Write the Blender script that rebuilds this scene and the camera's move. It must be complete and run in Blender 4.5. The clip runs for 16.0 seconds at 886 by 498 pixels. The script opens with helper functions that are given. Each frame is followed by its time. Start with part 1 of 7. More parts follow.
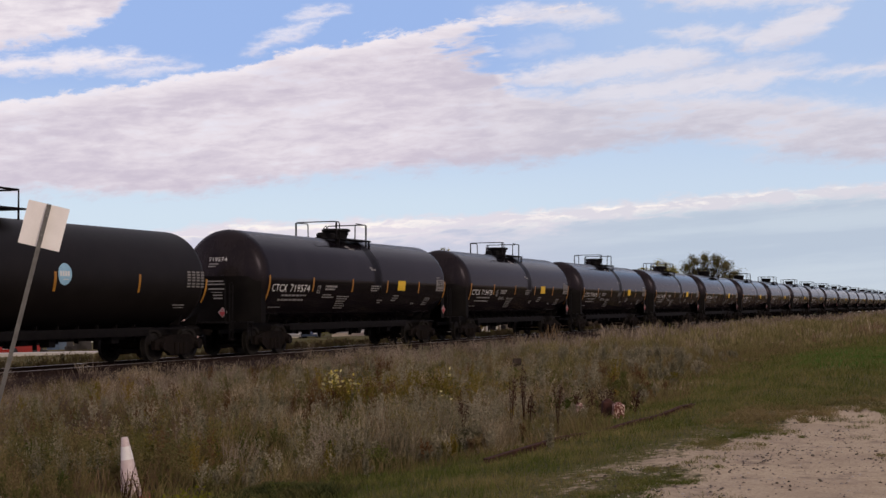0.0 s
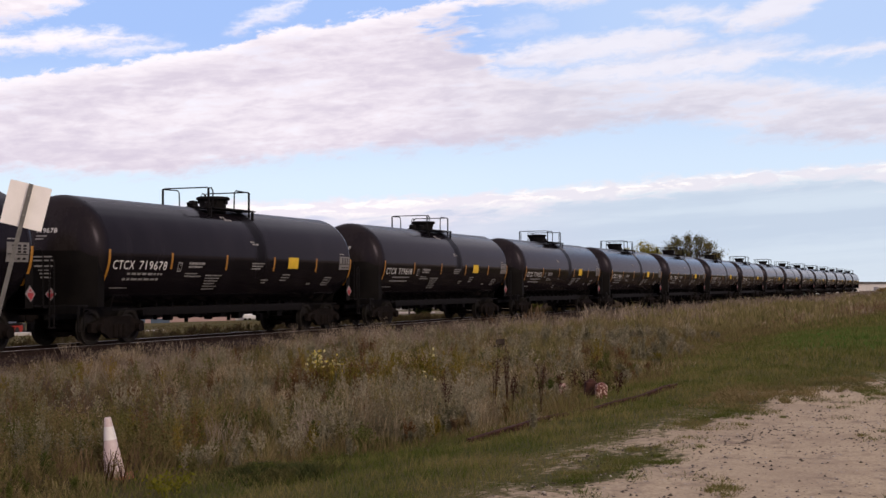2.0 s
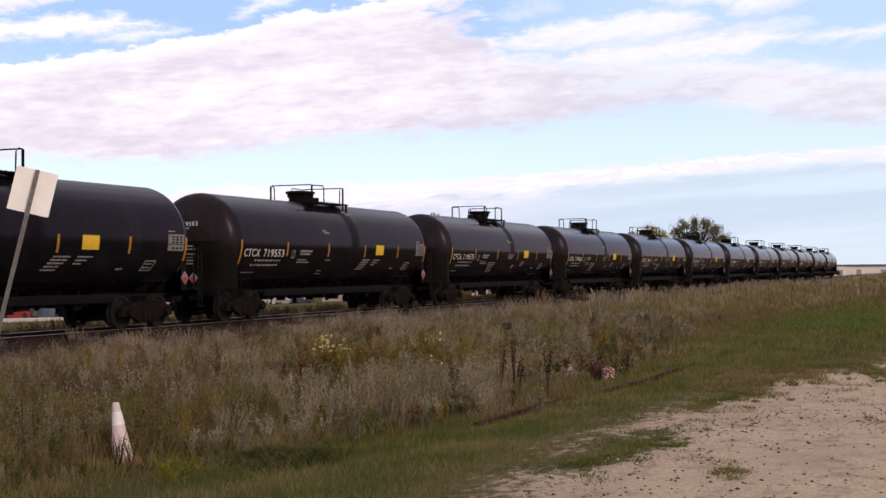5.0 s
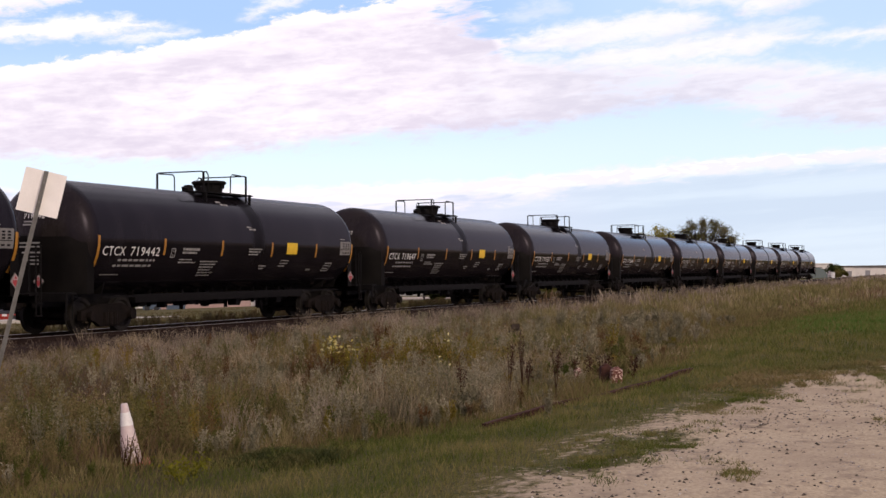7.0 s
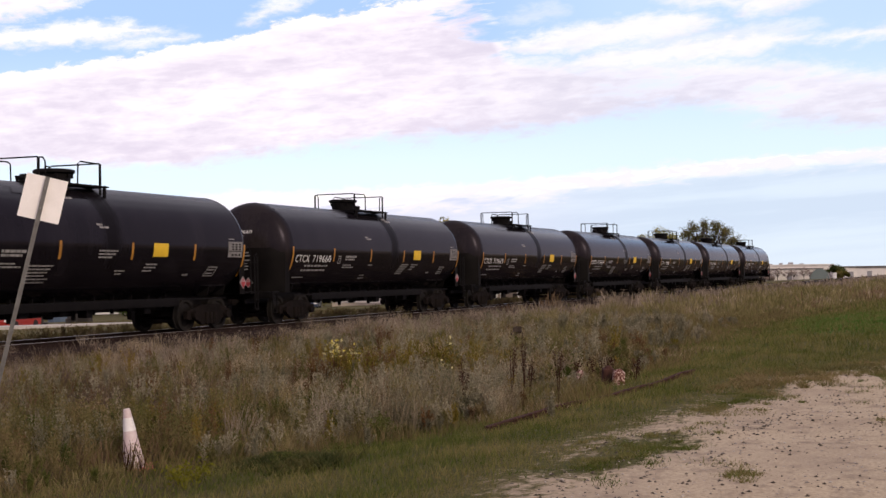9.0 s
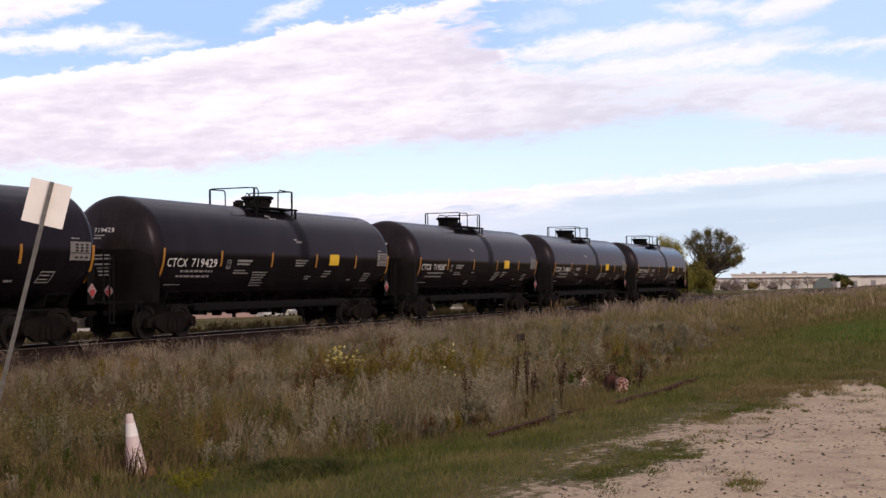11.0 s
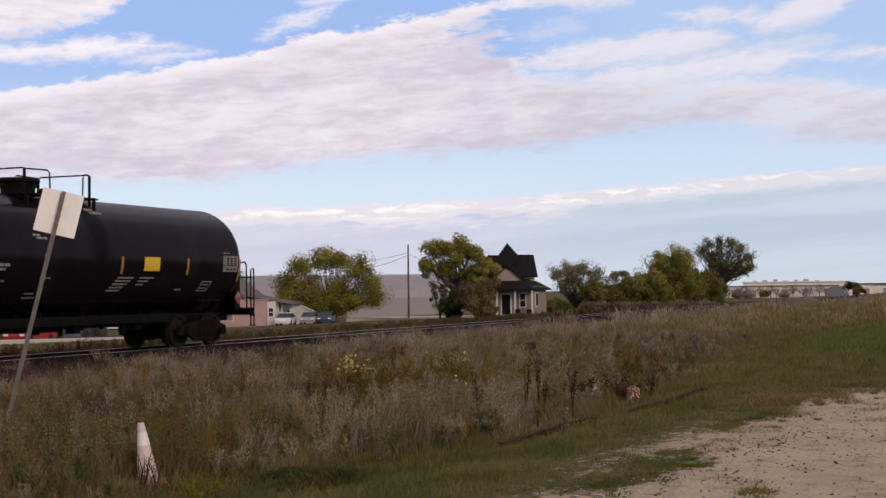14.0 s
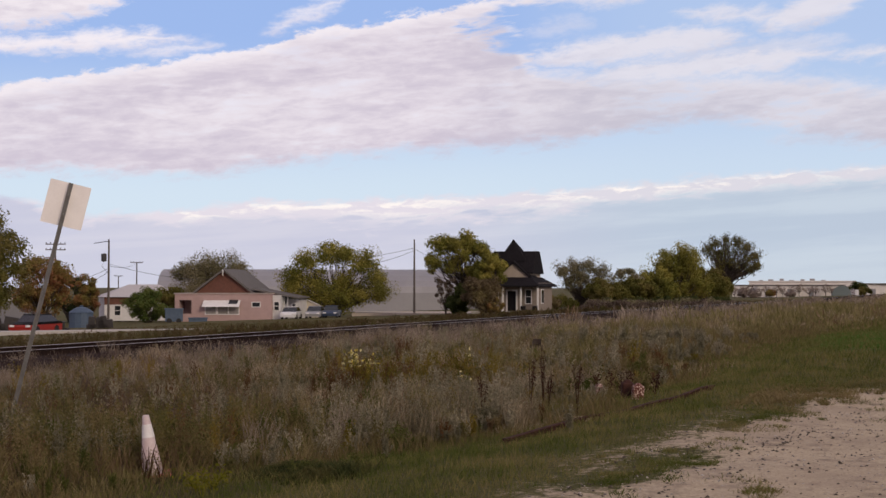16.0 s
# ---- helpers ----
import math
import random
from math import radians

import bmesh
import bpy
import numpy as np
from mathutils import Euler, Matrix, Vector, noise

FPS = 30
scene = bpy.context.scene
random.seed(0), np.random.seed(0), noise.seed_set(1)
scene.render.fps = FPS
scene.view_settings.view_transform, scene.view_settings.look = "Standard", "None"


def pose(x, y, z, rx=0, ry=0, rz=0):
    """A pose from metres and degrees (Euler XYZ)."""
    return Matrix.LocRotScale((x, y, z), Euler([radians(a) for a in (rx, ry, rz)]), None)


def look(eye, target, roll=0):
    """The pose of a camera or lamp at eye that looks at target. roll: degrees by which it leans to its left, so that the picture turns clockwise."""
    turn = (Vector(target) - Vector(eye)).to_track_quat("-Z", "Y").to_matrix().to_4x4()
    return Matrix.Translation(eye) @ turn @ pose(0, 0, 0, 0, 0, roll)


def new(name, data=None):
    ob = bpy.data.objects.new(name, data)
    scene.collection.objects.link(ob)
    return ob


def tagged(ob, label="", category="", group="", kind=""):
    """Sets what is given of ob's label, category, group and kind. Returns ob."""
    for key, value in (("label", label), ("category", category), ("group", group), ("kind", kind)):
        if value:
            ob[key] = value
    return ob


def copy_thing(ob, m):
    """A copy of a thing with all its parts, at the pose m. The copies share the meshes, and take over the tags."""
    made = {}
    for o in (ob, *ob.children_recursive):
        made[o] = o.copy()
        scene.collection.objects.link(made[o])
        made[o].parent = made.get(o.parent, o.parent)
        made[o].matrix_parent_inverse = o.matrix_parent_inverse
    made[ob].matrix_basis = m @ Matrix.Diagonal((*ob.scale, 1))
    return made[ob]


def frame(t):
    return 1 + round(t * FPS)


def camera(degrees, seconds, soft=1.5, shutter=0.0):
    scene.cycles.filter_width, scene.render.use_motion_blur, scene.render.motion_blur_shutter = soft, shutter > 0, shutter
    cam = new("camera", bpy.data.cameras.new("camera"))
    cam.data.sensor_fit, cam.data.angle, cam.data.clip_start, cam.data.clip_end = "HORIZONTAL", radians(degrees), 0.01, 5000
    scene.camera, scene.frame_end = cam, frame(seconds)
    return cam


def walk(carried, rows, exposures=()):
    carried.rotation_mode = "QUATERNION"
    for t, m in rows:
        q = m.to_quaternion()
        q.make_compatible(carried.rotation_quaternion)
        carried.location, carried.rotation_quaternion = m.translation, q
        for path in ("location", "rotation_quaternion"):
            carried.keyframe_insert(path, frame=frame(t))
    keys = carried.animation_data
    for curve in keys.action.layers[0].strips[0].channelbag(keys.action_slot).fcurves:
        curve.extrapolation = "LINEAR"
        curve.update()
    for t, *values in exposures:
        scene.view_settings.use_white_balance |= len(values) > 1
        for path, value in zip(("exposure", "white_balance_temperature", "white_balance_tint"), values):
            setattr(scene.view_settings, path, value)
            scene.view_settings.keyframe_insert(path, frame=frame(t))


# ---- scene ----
cam = camera(37.03, 16.0, soft=1.5)
# Hand-held from one spot beside the line: seconds, yaw, pitch, roll.
EYE = (0.0, 0.0, 1.572)
PATH = [
    (0, -67.746, 2.467, 0.256),
    (0.5, -67.743, 2.269, 0.090),
    (1, -67.795, 2.156, -0.287),
    (1.5, -68.132, 1.906, -0.568),
    (2, -68.457, 1.619, 0.198),
    (2.5, -68.724, 1.248, 0.151),
    (3, -69.775, 0.977, 0.419),
    (3.5, -69.899, 0.870, 0.694),
    (4, -68.980, 0.827, 0.469),
    (6.5, -67.908, 0.972, 0.409),
    (7, -67.822, 0.984, 0.428),
    (7.5, -67.764, 1.028, 0.578),
    (8, -67.751, 1.040, 0.625),
    (8.5, -67.774, 1.057, 0.457),
    (9, -67.752, 1.122, 0.799),
    (11.5, -67.526, 1.502, 0.362),
    (12, -67.433, 1.534, 0.270),
    (12.5, -67.357, 1.579, 0.405),
    (13, -67.274, 1.668, 0.429),
    (13.5, -67.237, 1.802, 0.535),
    (14, -67.132, 1.800, 0.602),
    (14.5, -67.018, 1.802, 0.423),
    (15, -66.914, 1.805, 0.394),
    (15.5, -66.859, 1.742, 0.012),
    (16, -66.882, 1.613, -0.017),
]
walk(cam, [(t, pose(*EYE, 90 + pitch, roll, yaw)) for t, yaw, pitch, roll in PATH],
     exposures=[(0.0, -0.09), (0.7, 0.0), (1.5, 0.08), (3.0, 0.3), (4.0, 0.33), (9.0, 0.38), (12.5, 0.3), (13.5, 0.2), (14.2, -0.03), (16.0, -0.06)])

# ---- world, sun ----
SUN_AZ, SUN_EL = 238.0, 27.0  # degrees: heading from +X towards +Y of the place the light comes from, and its height


class Nodes:
    """Short hand for node trees."""

    def __init__(self, tree):
        self.t = tree
        tree.nodes.clear()

    def add(self, kind, **props):
        n = self.t.nodes.new(kind)
        for k, val in props.items():
            setattr(n, k, val)
        return n

    def put(self, sock, val):
        if isinstance(val, bpy.types.NodeSocket):
            self.t.links.new(val, sock)
        elif val is not None:
            sock.default_value = val

    def m(self, op, a, b=None, c=None, clamp=False):
        n = self.add("ShaderNodeMath", operation=op, use_clamp=clamp)
        for s, val in zip(n.inputs, (a, b, c)):
            self.put(s, val)
        return n.outputs[0]

    def vec(self, x, y, z):
        n = self.add("ShaderNodeCombineXYZ")
        for s, val in zip(n.inputs, (x, y, z)):
            self.put(s, val)
        return n.outputs[0]

    def split(self, v):
        n = self.add("ShaderNodeSeparateXYZ")
        self.put(n.inputs[0], v)
        return n.outputs

    def noise(self, v, scale, detail=4.0, rough=0.55, distort=0.0):
        n = self.add("ShaderNodeTexNoise")
        self.put(n.inputs["Vector"], v)
        for k, val in (("Scale", scale), ("Detail", detail), ("Roughness", rough), ("Distortion", distort)):
            n.inputs[k].default_value = val
        return n.outputs[0]

    def step(self, v, lo, hi):
        n = self.add("ShaderNodeMapRange", interpolation_type="SMOOTHSTEP")
        self.put(n.inputs[0], v)
        self.put(n.inputs[1], lo)
        self.put(n.inputs[2], hi)
        return n.outputs[0]

    def mix(self, fac, a, b, blend="MIX"):
        n = self.add("ShaderNodeMix", data_type="RGBA", blend_type=blend)
        self.put(n.inputs[0], fac)
        for s, val in ((n.inputs[6], a), (n.inputs[7], b)):
            self.put(s, (*val, 1) if isinstance(val, tuple) and len(val) == 3 else val)
        return n.outputs[2]


def line(n, x, pts):
    """A broken line through pts over x, as a node value."""
    out = pts[0][1]
    for (x0, y0), (x1, y1) in zip(pts, pts[1:]):
        r = n.add("ShaderNodeMapRange")
        n.put(r.inputs[0], x)
        for i, val in zip((1, 2, 3, 4), (x0, x1, 0.0, y1 - y0)):
            r.inputs[i].default_value = val
        out = n.m("ADD", r.outputs[0], out)
    return out


def build_world():
    w = bpy.data.worlds.new("evening_sky")
    scene.world = w
    w.use_nodes = True
    n = Nodes(w.node_tree)
    coord = n.add("ShaderNodeTexCoord").outputs["Generated"]
    sx, sy, sz = n.split(coord)
    az = n.m("MULTIPLY", n.m("ARCTAN2", sy, sx), 57.29578)
    el = n.m("MULTIPLY", n.m("ARCSINE", sz), 57.29578)
    sky = n.add("ShaderNodeTexSky", sky_type="NISHITA", sun_disc=False, sun_elevation=radians(SUN_EL),
                sun_rotation=radians(90 - SUN_AZ))
    # clear air, paler to the horizon
    clear = n.mix(n.step(el, 3.5, 11.0), (0.70, 0.84, 0.965), (0.36, 0.53, 0.91))
    tex = n.mix(1.0, sky.outputs[0], (0.09, 0.09, 0.09), "MULTIPLY")
    clear = n.mix(n.m("MULTIPLY", n.step(az, 23.0, 13.0), 0.45), clear, (0.62, 0.76, 0.93))
    clear = n.mix(0.12, clear, tex)
    # cloud textures: drawn out along the heading and tilted, at four sizes
    tilt = n.m("ADD", el, n.m("MULTIPLY", az, 0.07))
    steep = n.m("ADD", el, n.m("MULTIPLY", az, 0.16))
    big = n.noise(n.vec(n.m("MULTIPLY", az, 0.09), n.m("MULTIPLY", tilt, 0.40), 0.0), 1.0, 4.0, 0.5, 0.3)
    mid = n.noise(n.vec(n.m("MULTIPLY", az, 0.26), n.m("MULTIPLY", steep, 1.05), 3.1), 1.0, 6.0, 0.60, 0.25)
    puff = n.noise(n.vec(n.m("MULTIPLY", az, 1.1), n.m("MULTIPLY", tilt, 2.6), 7.7), 1.0, 6.0, 0.62, 0.2)
    rip = n.noise(n.vec(n.m("MULTIPLY", az, 0.6), n.m("MULTIPLY", n.m("ADD", el, n.m("MULTIPLY", az, 0.04)), 3.0), 1.4), 1.0, 4.0, 0.55, 0.5)
    soft = n.m("SUBTRACT", mid, 0.5)
    wob = n.m("ADD", n.m("MULTIPLY", n.m("SUBTRACT", puff, 0.5), 1.3), n.m("MULTIPLY", soft, 0.9))
    e = n.m("ADD", el, wob)
    # the big bank: a crisp upper edge that climbs across the view and breaks off in fingers
    top = line(n, az, [(16, 12.9), (20, 12.55), (22, 12.2), (23.7, 11.85), (25.7, 11.5), (27.7, 11.25), (29.4, 10.85), (30.6, 10.3), (32, 9.95), (34, 9.6), (35.8, 9.3), (38, 8.9), (41.8, 8.3), (60, 8.0)])
    low = line(n, az, [(-4, 5.4), (4.6, 5.85), (8, 6.35), (10.7, 6.9), (12, 7.0), (14.7, 6.75), (17.8, 6.2), (21.5, 6.05), (25.2, 5.8), (28.6, 5.45), (31.8, 5.0), (33, 4.75), (38.3, 4.75), (60, 4.7)])
    fingers = line(n, el, [(8.0, 14.0), (9.0, 17.5), (9.6, 20.0), (10.5, 20.9), (11.5, 20.7), (12.2, 19.2), (12.9, 16.0)])
    gap = n.m("ADD", n.m("SUBTRACT", az, fingers), n.m("MULTIPLY", n.m("ADD", n.m("MULTIPLY", n.m("SUBTRACT", rip, 0.5), 0.7), soft), 9.0))
    bank = n.m("MULTIPLY", n.step(n.m("SUBTRACT", top, e), -0.12, 0.22), n.step(n.m("SUBTRACT", e, low), -0.35, 0.45))
    bank = n.m("MULTIPLY", bank, n.step(gap, -1.0, 1.6))
    # its lower, thinner reach, with holes in it
    top2 = line(n, az, [(-4, 7.6), (4.6, 8.3), (7, 8.8), (12, 9.1), (16, 9.2), (19, 9.4), (23, 9.8)])
    holes = n.step(n.m("ADD", n.m("ADD", n.m("MULTIPLY", rip, 0.40), n.m("MULTIPLY", mid, 0.45)), n.m("MULTIPLY", puff, 0.22)), 0.37, 0.52)
    reach = n.m("MULTIPLY", n.step(n.m("SUBTRACT", top2, e), -0.35, 0.75), n.step(n.m("SUBTRACT", e, low), -0.35, 0.55))
    reach = n.m("MULTIPLY", n.m("MULTIPLY", reach, n.m("ADD", 0.50, n.m("MULTIPLY", holes, 0.46))), n.step(az, 25.0, 21.5))
    bank = n.m("MAXIMUM", n.m("MULTIPLY", bank, n.m("ADD", 0.84, n.m("MULTIPLY", holes, 0.16))), reach)

    def wisp(a0, e0, a1, e1, thick, dense):
        """A drawn-out scrap of cloud between two places of the sky."""
        run = n.m("DIVIDE", n.m("SUBTRACT", az, a0), a1 - a0)
        way = n.m("SUBTRACT", n.m("ADD", el, n.m("MULTIPLY", wob, 0.85)), n.m("ADD", e0, n.m("MULTIPLY", run, e1 - e0)))
        ends = n.m("MULTIPLY", n.step(run, -0.15, 0.3), n.step(run, 1.1, 0.75))
        body = n.m("SUBTRACT", n.m("ABSOLUTE", way), n.m("MULTIPLY", ends, thick))
        return n.m("MULTIPLY", n.m("MULTIPLY", n.step(body, 0.25, -0.42), n.step(ends, 0.0, 0.25)), dense)

    scraps = None
    for row in ((19.5, 9.75, 10.2, 10.55, 0.62, 0.85), (17.5, 8.85, 6.5, 9.75, 0.60, 0.85), (14.5, 9.7, 6.0, 10.2, 0.40, 0.55), (9.5, 10.9, 5.0, 12.2, 0.62, 0.85), (13.0, 11.5, 8.0, 11.3, 0.34, 0.75),
                (6.6, 9.5, 0.5, 9.9, 0.34, 0.8), (20.5, 12.6, 14.5, 12.35, 0.45, 0.8), (13, 13.0, 3, 13.2, 0.7, 0.8), (30.8, 10.95, 27.2, 12.2, 0.22, 0.85),
                (29.0, 12.3, 26.2, 12.75, 0.25, 0.8), (36.5, 9.75, 32.6, 10.25, 0.24, 0.8), (47, 9.5, 33.9, 10.5, 0.42, 0.95), (9.0, 6.1, 3.0, 6.3, 0.16, 0.7), (19.5, 10.9, 16.5, 11.3, 0.35, 0.35)):
        w1 = wisp(*row)
        scraps = w1 if scraps is None else n.m("MAXIMUM", scraps, w1)
    corner = n.step(n.m("SUBTRACT", e, line(n, az, [(30, 16.0), (35.0, 13.4), (36.4, 12.0), (37.3, 11.45), (39.5, 10.85), (41.8, 10.4), (60, 10.0)])), -0.2, 0.4)
    high = n.m("MAXIMUM", corner, scraps)
    # the low bank over the horizon
    ltop = line(n, az, [(-4, 5.4), (4.6, 5.05), (8.4, 4.85), (13, 4.65), (17.9, 4.2), (22.8, 3.97), (27.2, 3.75), (30.6, 3.75), (34, 3.4), (38, 3.05), (42, 3.9), (60, 3.6)])
    ldepth = n.m("SUBTRACT", ltop, n.m("ADD", el, n.m("MULTIPLY", wob, 0.6)))
    lowbank = n.step(ldepth, -0.10, 0.30)
    cover = n.m("MAXIMUM", n.m("MAXIMUM", bank, high), n.m("MULTIPLY", lowbank, 0.95), clamp=True)
    # cloud colour: bright rims above, lavender grey in the body, fine ripples
    depth = n.m("SUBTRACT", n.m("MINIMUM", top, n.m("ADD", top2, n.m("MULTIPLY", n.step(az, 19.0, 22.5), 6.0))), e)
    body = n.m("ADD", n.step(depth, 0.05, 0.9), n.m("MULTIPLY", n.step(depth, 1.0, 6.0), 0.55))
    shade = n.m("ADD", n.m("ADD", n.m("MULTIPLY", body, 0.62), n.m("MULTIPLY", corner, 0.45)), n.m("ADD", n.m("MULTIPLY", soft, 1.5), n.m("ADD", n.m("ADD", n.m("MULTIPLY", n.m("SUBTRACT", puff, 0.5), 0.9), n.m("MULTIPLY", n.m("SUBTRACT", big, 0.5), 1.3)), n.m("MULTIPLY", n.m("SUBTRACT", rip, 0.5), 1.15))))
    bankcol = n.mix(n.step(shade, -0.25, 1.35), (0.97, 0.915, 0.94), (0.635, 0.580, 0.675))
    bankcol = n.mix(n.step(az, 25.0, 14.0), bankcol, n.mix(n.step(shade, -0.25, 1.25), (0.84, 0.815, 0.86), (0.60, 0.585, 0.67)))
    lshade = n.m("ADD", ldepth, n.m("ADD", n.m("MULTIPLY", n.m("SUBTRACT", rip, 0.5), 1.9), n.m("MULTIPLY", n.m("SUBTRACT", puff, 0.5), 1.6)))
    rim = n.m("ADD", lshade, n.m("ADD", n.m("MULTIPLY", n.step(big, 0.62, 0.40), 0.5), n.m("MULTIPLY", n.step(az, 33.0, 37.0), 0.8)))
    band = n.noise(n.vec(n.m("MULTIPLY", az, 0.055), n.m("MULTIPLY", tilt, 0.95), 11.3), 1.0, 5.0, 0.55, 0.25)
    grey = n.mix(n.step(az, 26.0, 12.0), (0.61, 0.622, 0.75), (0.52, 0.612, 0.722))
    pale = n.mix(n.step(az, 26.0, 12.0), (0.685, 0.685, 0.785), (0.60, 0.692, 0.780))
    body2 = n.mix(n.step(n.m("ADD", n.m("MULTIPLY", band, 0.75), n.m("MULTIPLY", mid, 0.25)), 0.40, 0.62), grey, pale)
    glint = n.m("MULTIPLY", n.step(n.m("ADD", n.m("MULTIPLY", rip, 0.6), n.m("MULTIPLY", puff, 0.4)), 0.46, 0.60), n.step(ldepth, 0.0, 0.25))
    mantle = n.mix(glint, n.mix(n.step(az, 26.0, 12.0), (0.82, 0.77, 0.83), (0.76, 0.745, 0.80)), (1.08, 1.01, 0.94))
    lowcol = n.mix(n.step(rim, 0.65, 1.45), mantle, body2)
    lowcol = n.mix(n.m("MULTIPLY", n.step(el, 2.4, -0.2), 0.75), lowcol, n.mix(n.step(az, 26.0, 12.0), (0.65, 0.66, 0.76), (0.62, 0.70, 0.765)))
    col = n.mix(n.step(n.m("SUBTRACT", el, ltop), 0.2, 0.9), lowcol, bankcol)
    seen = n.mix(cover, clear, col)
    seen = n.mix(1.0, seen, (1.006, 0.986, 1.008), "MULTIPLY")
    # below the horizon the far ground
    seen = n.mix(n.step(el, -0.2, -3.0), seen, (0.10, 0.09, 0.07))
    # overhead and behind: duller broken cloud
    seen = n.mix(n.m("MULTIPLY", n.step(el, 14.5, 24.0), n.step(big, 0.25, 0.55)), seen, (0.44, 0.42, 0.50))
    # away from view a hazy lavender veil, added to tint the tanks' reflections
    away = n.step(n.m("ABSOLUTE", n.m("SUBTRACT", az, 21.0)), 26.0, 44.0)
    seen = n.mix(n.m("MULTIPLY", away, n.step(el, -0.5, 1.0)), seen, n.mix(n.step(el, 5.0, 40.0), (0.68, 0.58, 0.68), (0.45, 0.385, 0.49)))
    # unseen cloud deck added along the line to the right, to dull reflections
    deck = n.m("MULTIPLY", n.m("MULTIPLY", n.step(az, 2.0, -9.0), n.step(az, -75.0, -35.0)), n.step(el, -0.5, 1.0))
    seen = n.mix(n.m("MULTIPLY", deck, 0.8), seen, n.mix(n.step(el, 4.0, 30.0), (0.40, 0.36, 0.44), (0.33, 0.30, 0.39)))
    bg = n.add("ShaderNodeBackground")
    n.put(bg.inputs[0], seen)
    bg.inputs[1].default_value = 1.0
    out = n.add("ShaderNodeOutputWorld")
    n.t.links.new(bg.outputs[0], out.inputs[0])


build_world()
sun = new("sun", bpy.data.lights.new("sun", "SUN"))
sun.data.energy, sun.data.angle, sun.data.color = 1.55, radians(20), (1.0, 0.83, 0.63)
d = Vector((math.cos(radians(SUN_AZ)) * math.cos(radians(SUN_EL)), math.sin(radians(SUN_AZ)) * math.cos(radians(SUN_EL)), math.sin(radians(SUN_EL))))
sun.matrix_world = look(d * 100, (0, 0, 0))


# ---- materials ----
def mat(name, a, b=None, rough=0.7, metal=0.0, scale=6.0, fine=60.0, bump=0.15, spec=0.5, vary=0.0, island=0.0, back=0.0):
    """Two colours mixed by noise at two scales in the thing's own space, with fine relief."""
    m = bpy.data.materials.new(name)
    m.use_nodes = True
    n = Nodes(m.node_tree)
    b = b or tuple(c * 0.72 for c in a)
    pos = n.add("ShaderNodeTexCoord").outputs["Object"]
    n1, n2 = n.noise(pos, scale, 5.0, 0.6), n.noise(pos, fine, 3.0, 0.6)
    f = n.m("ADD", n.m("MULTIPLY", n1, 0.65), n.m("MULTIPLY", n2, 0.35))
    f = n.step(f, 0.34, 0.66)
    if vary:
        f = n.m("ADD", f, n.m("MULTIPLY", n.m("SUBTRACT", n.add("ShaderNodeObjectInfo").outputs["Random"], 0.5), vary), clamp=True)
    if island:
        f = n.m("ADD", f, n.m("MULTIPLY", n.m("SUBTRACT", n.add("ShaderNodeNewGeometry").outputs["Random Per Island"], 0.5), island), clamp=True)
    s = n.add("ShaderNodeBsdfPrincipled")
    n.put(s.inputs["Base Color"], n.mix(f, a, b))
    n.put(s.inputs["Roughness"], n.m("ADD", rough - 0.06, n.m("MULTIPLY", n2, 0.12), clamp=True))
    s.inputs["Metallic"].default_value = metal
    s.inputs["Specular IOR Level"].default_value = spec
    if bump:
        bp = n.add("ShaderNodeBump")
        bp.inputs["Strength"].default_value = bump
        bp.inputs["Distance"].default_value = 0.02
        n.put(bp.inputs["Height"], f)
        n.put(s.inputs["Normal"], bp.outputs[0])
    out = n.add("ShaderNodeOutputMaterial")
    shader = s.outputs[0]
    if back:
        tr = n.add("ShaderNodeBsdfTranslucent")
        n.put(tr.inputs[0], n.mix(f, a, b))
        mx = n.add("ShaderNodeMixShader")
        mx.inputs[0].default_value = back
        n.t.links.new(shader, mx.inputs[1])
        n.t.links.new(tr.outputs[0], mx.inputs[2])
        shader = mx.outputs[0]
    n.t.links.new(shader, out.inputs[0])
    return m


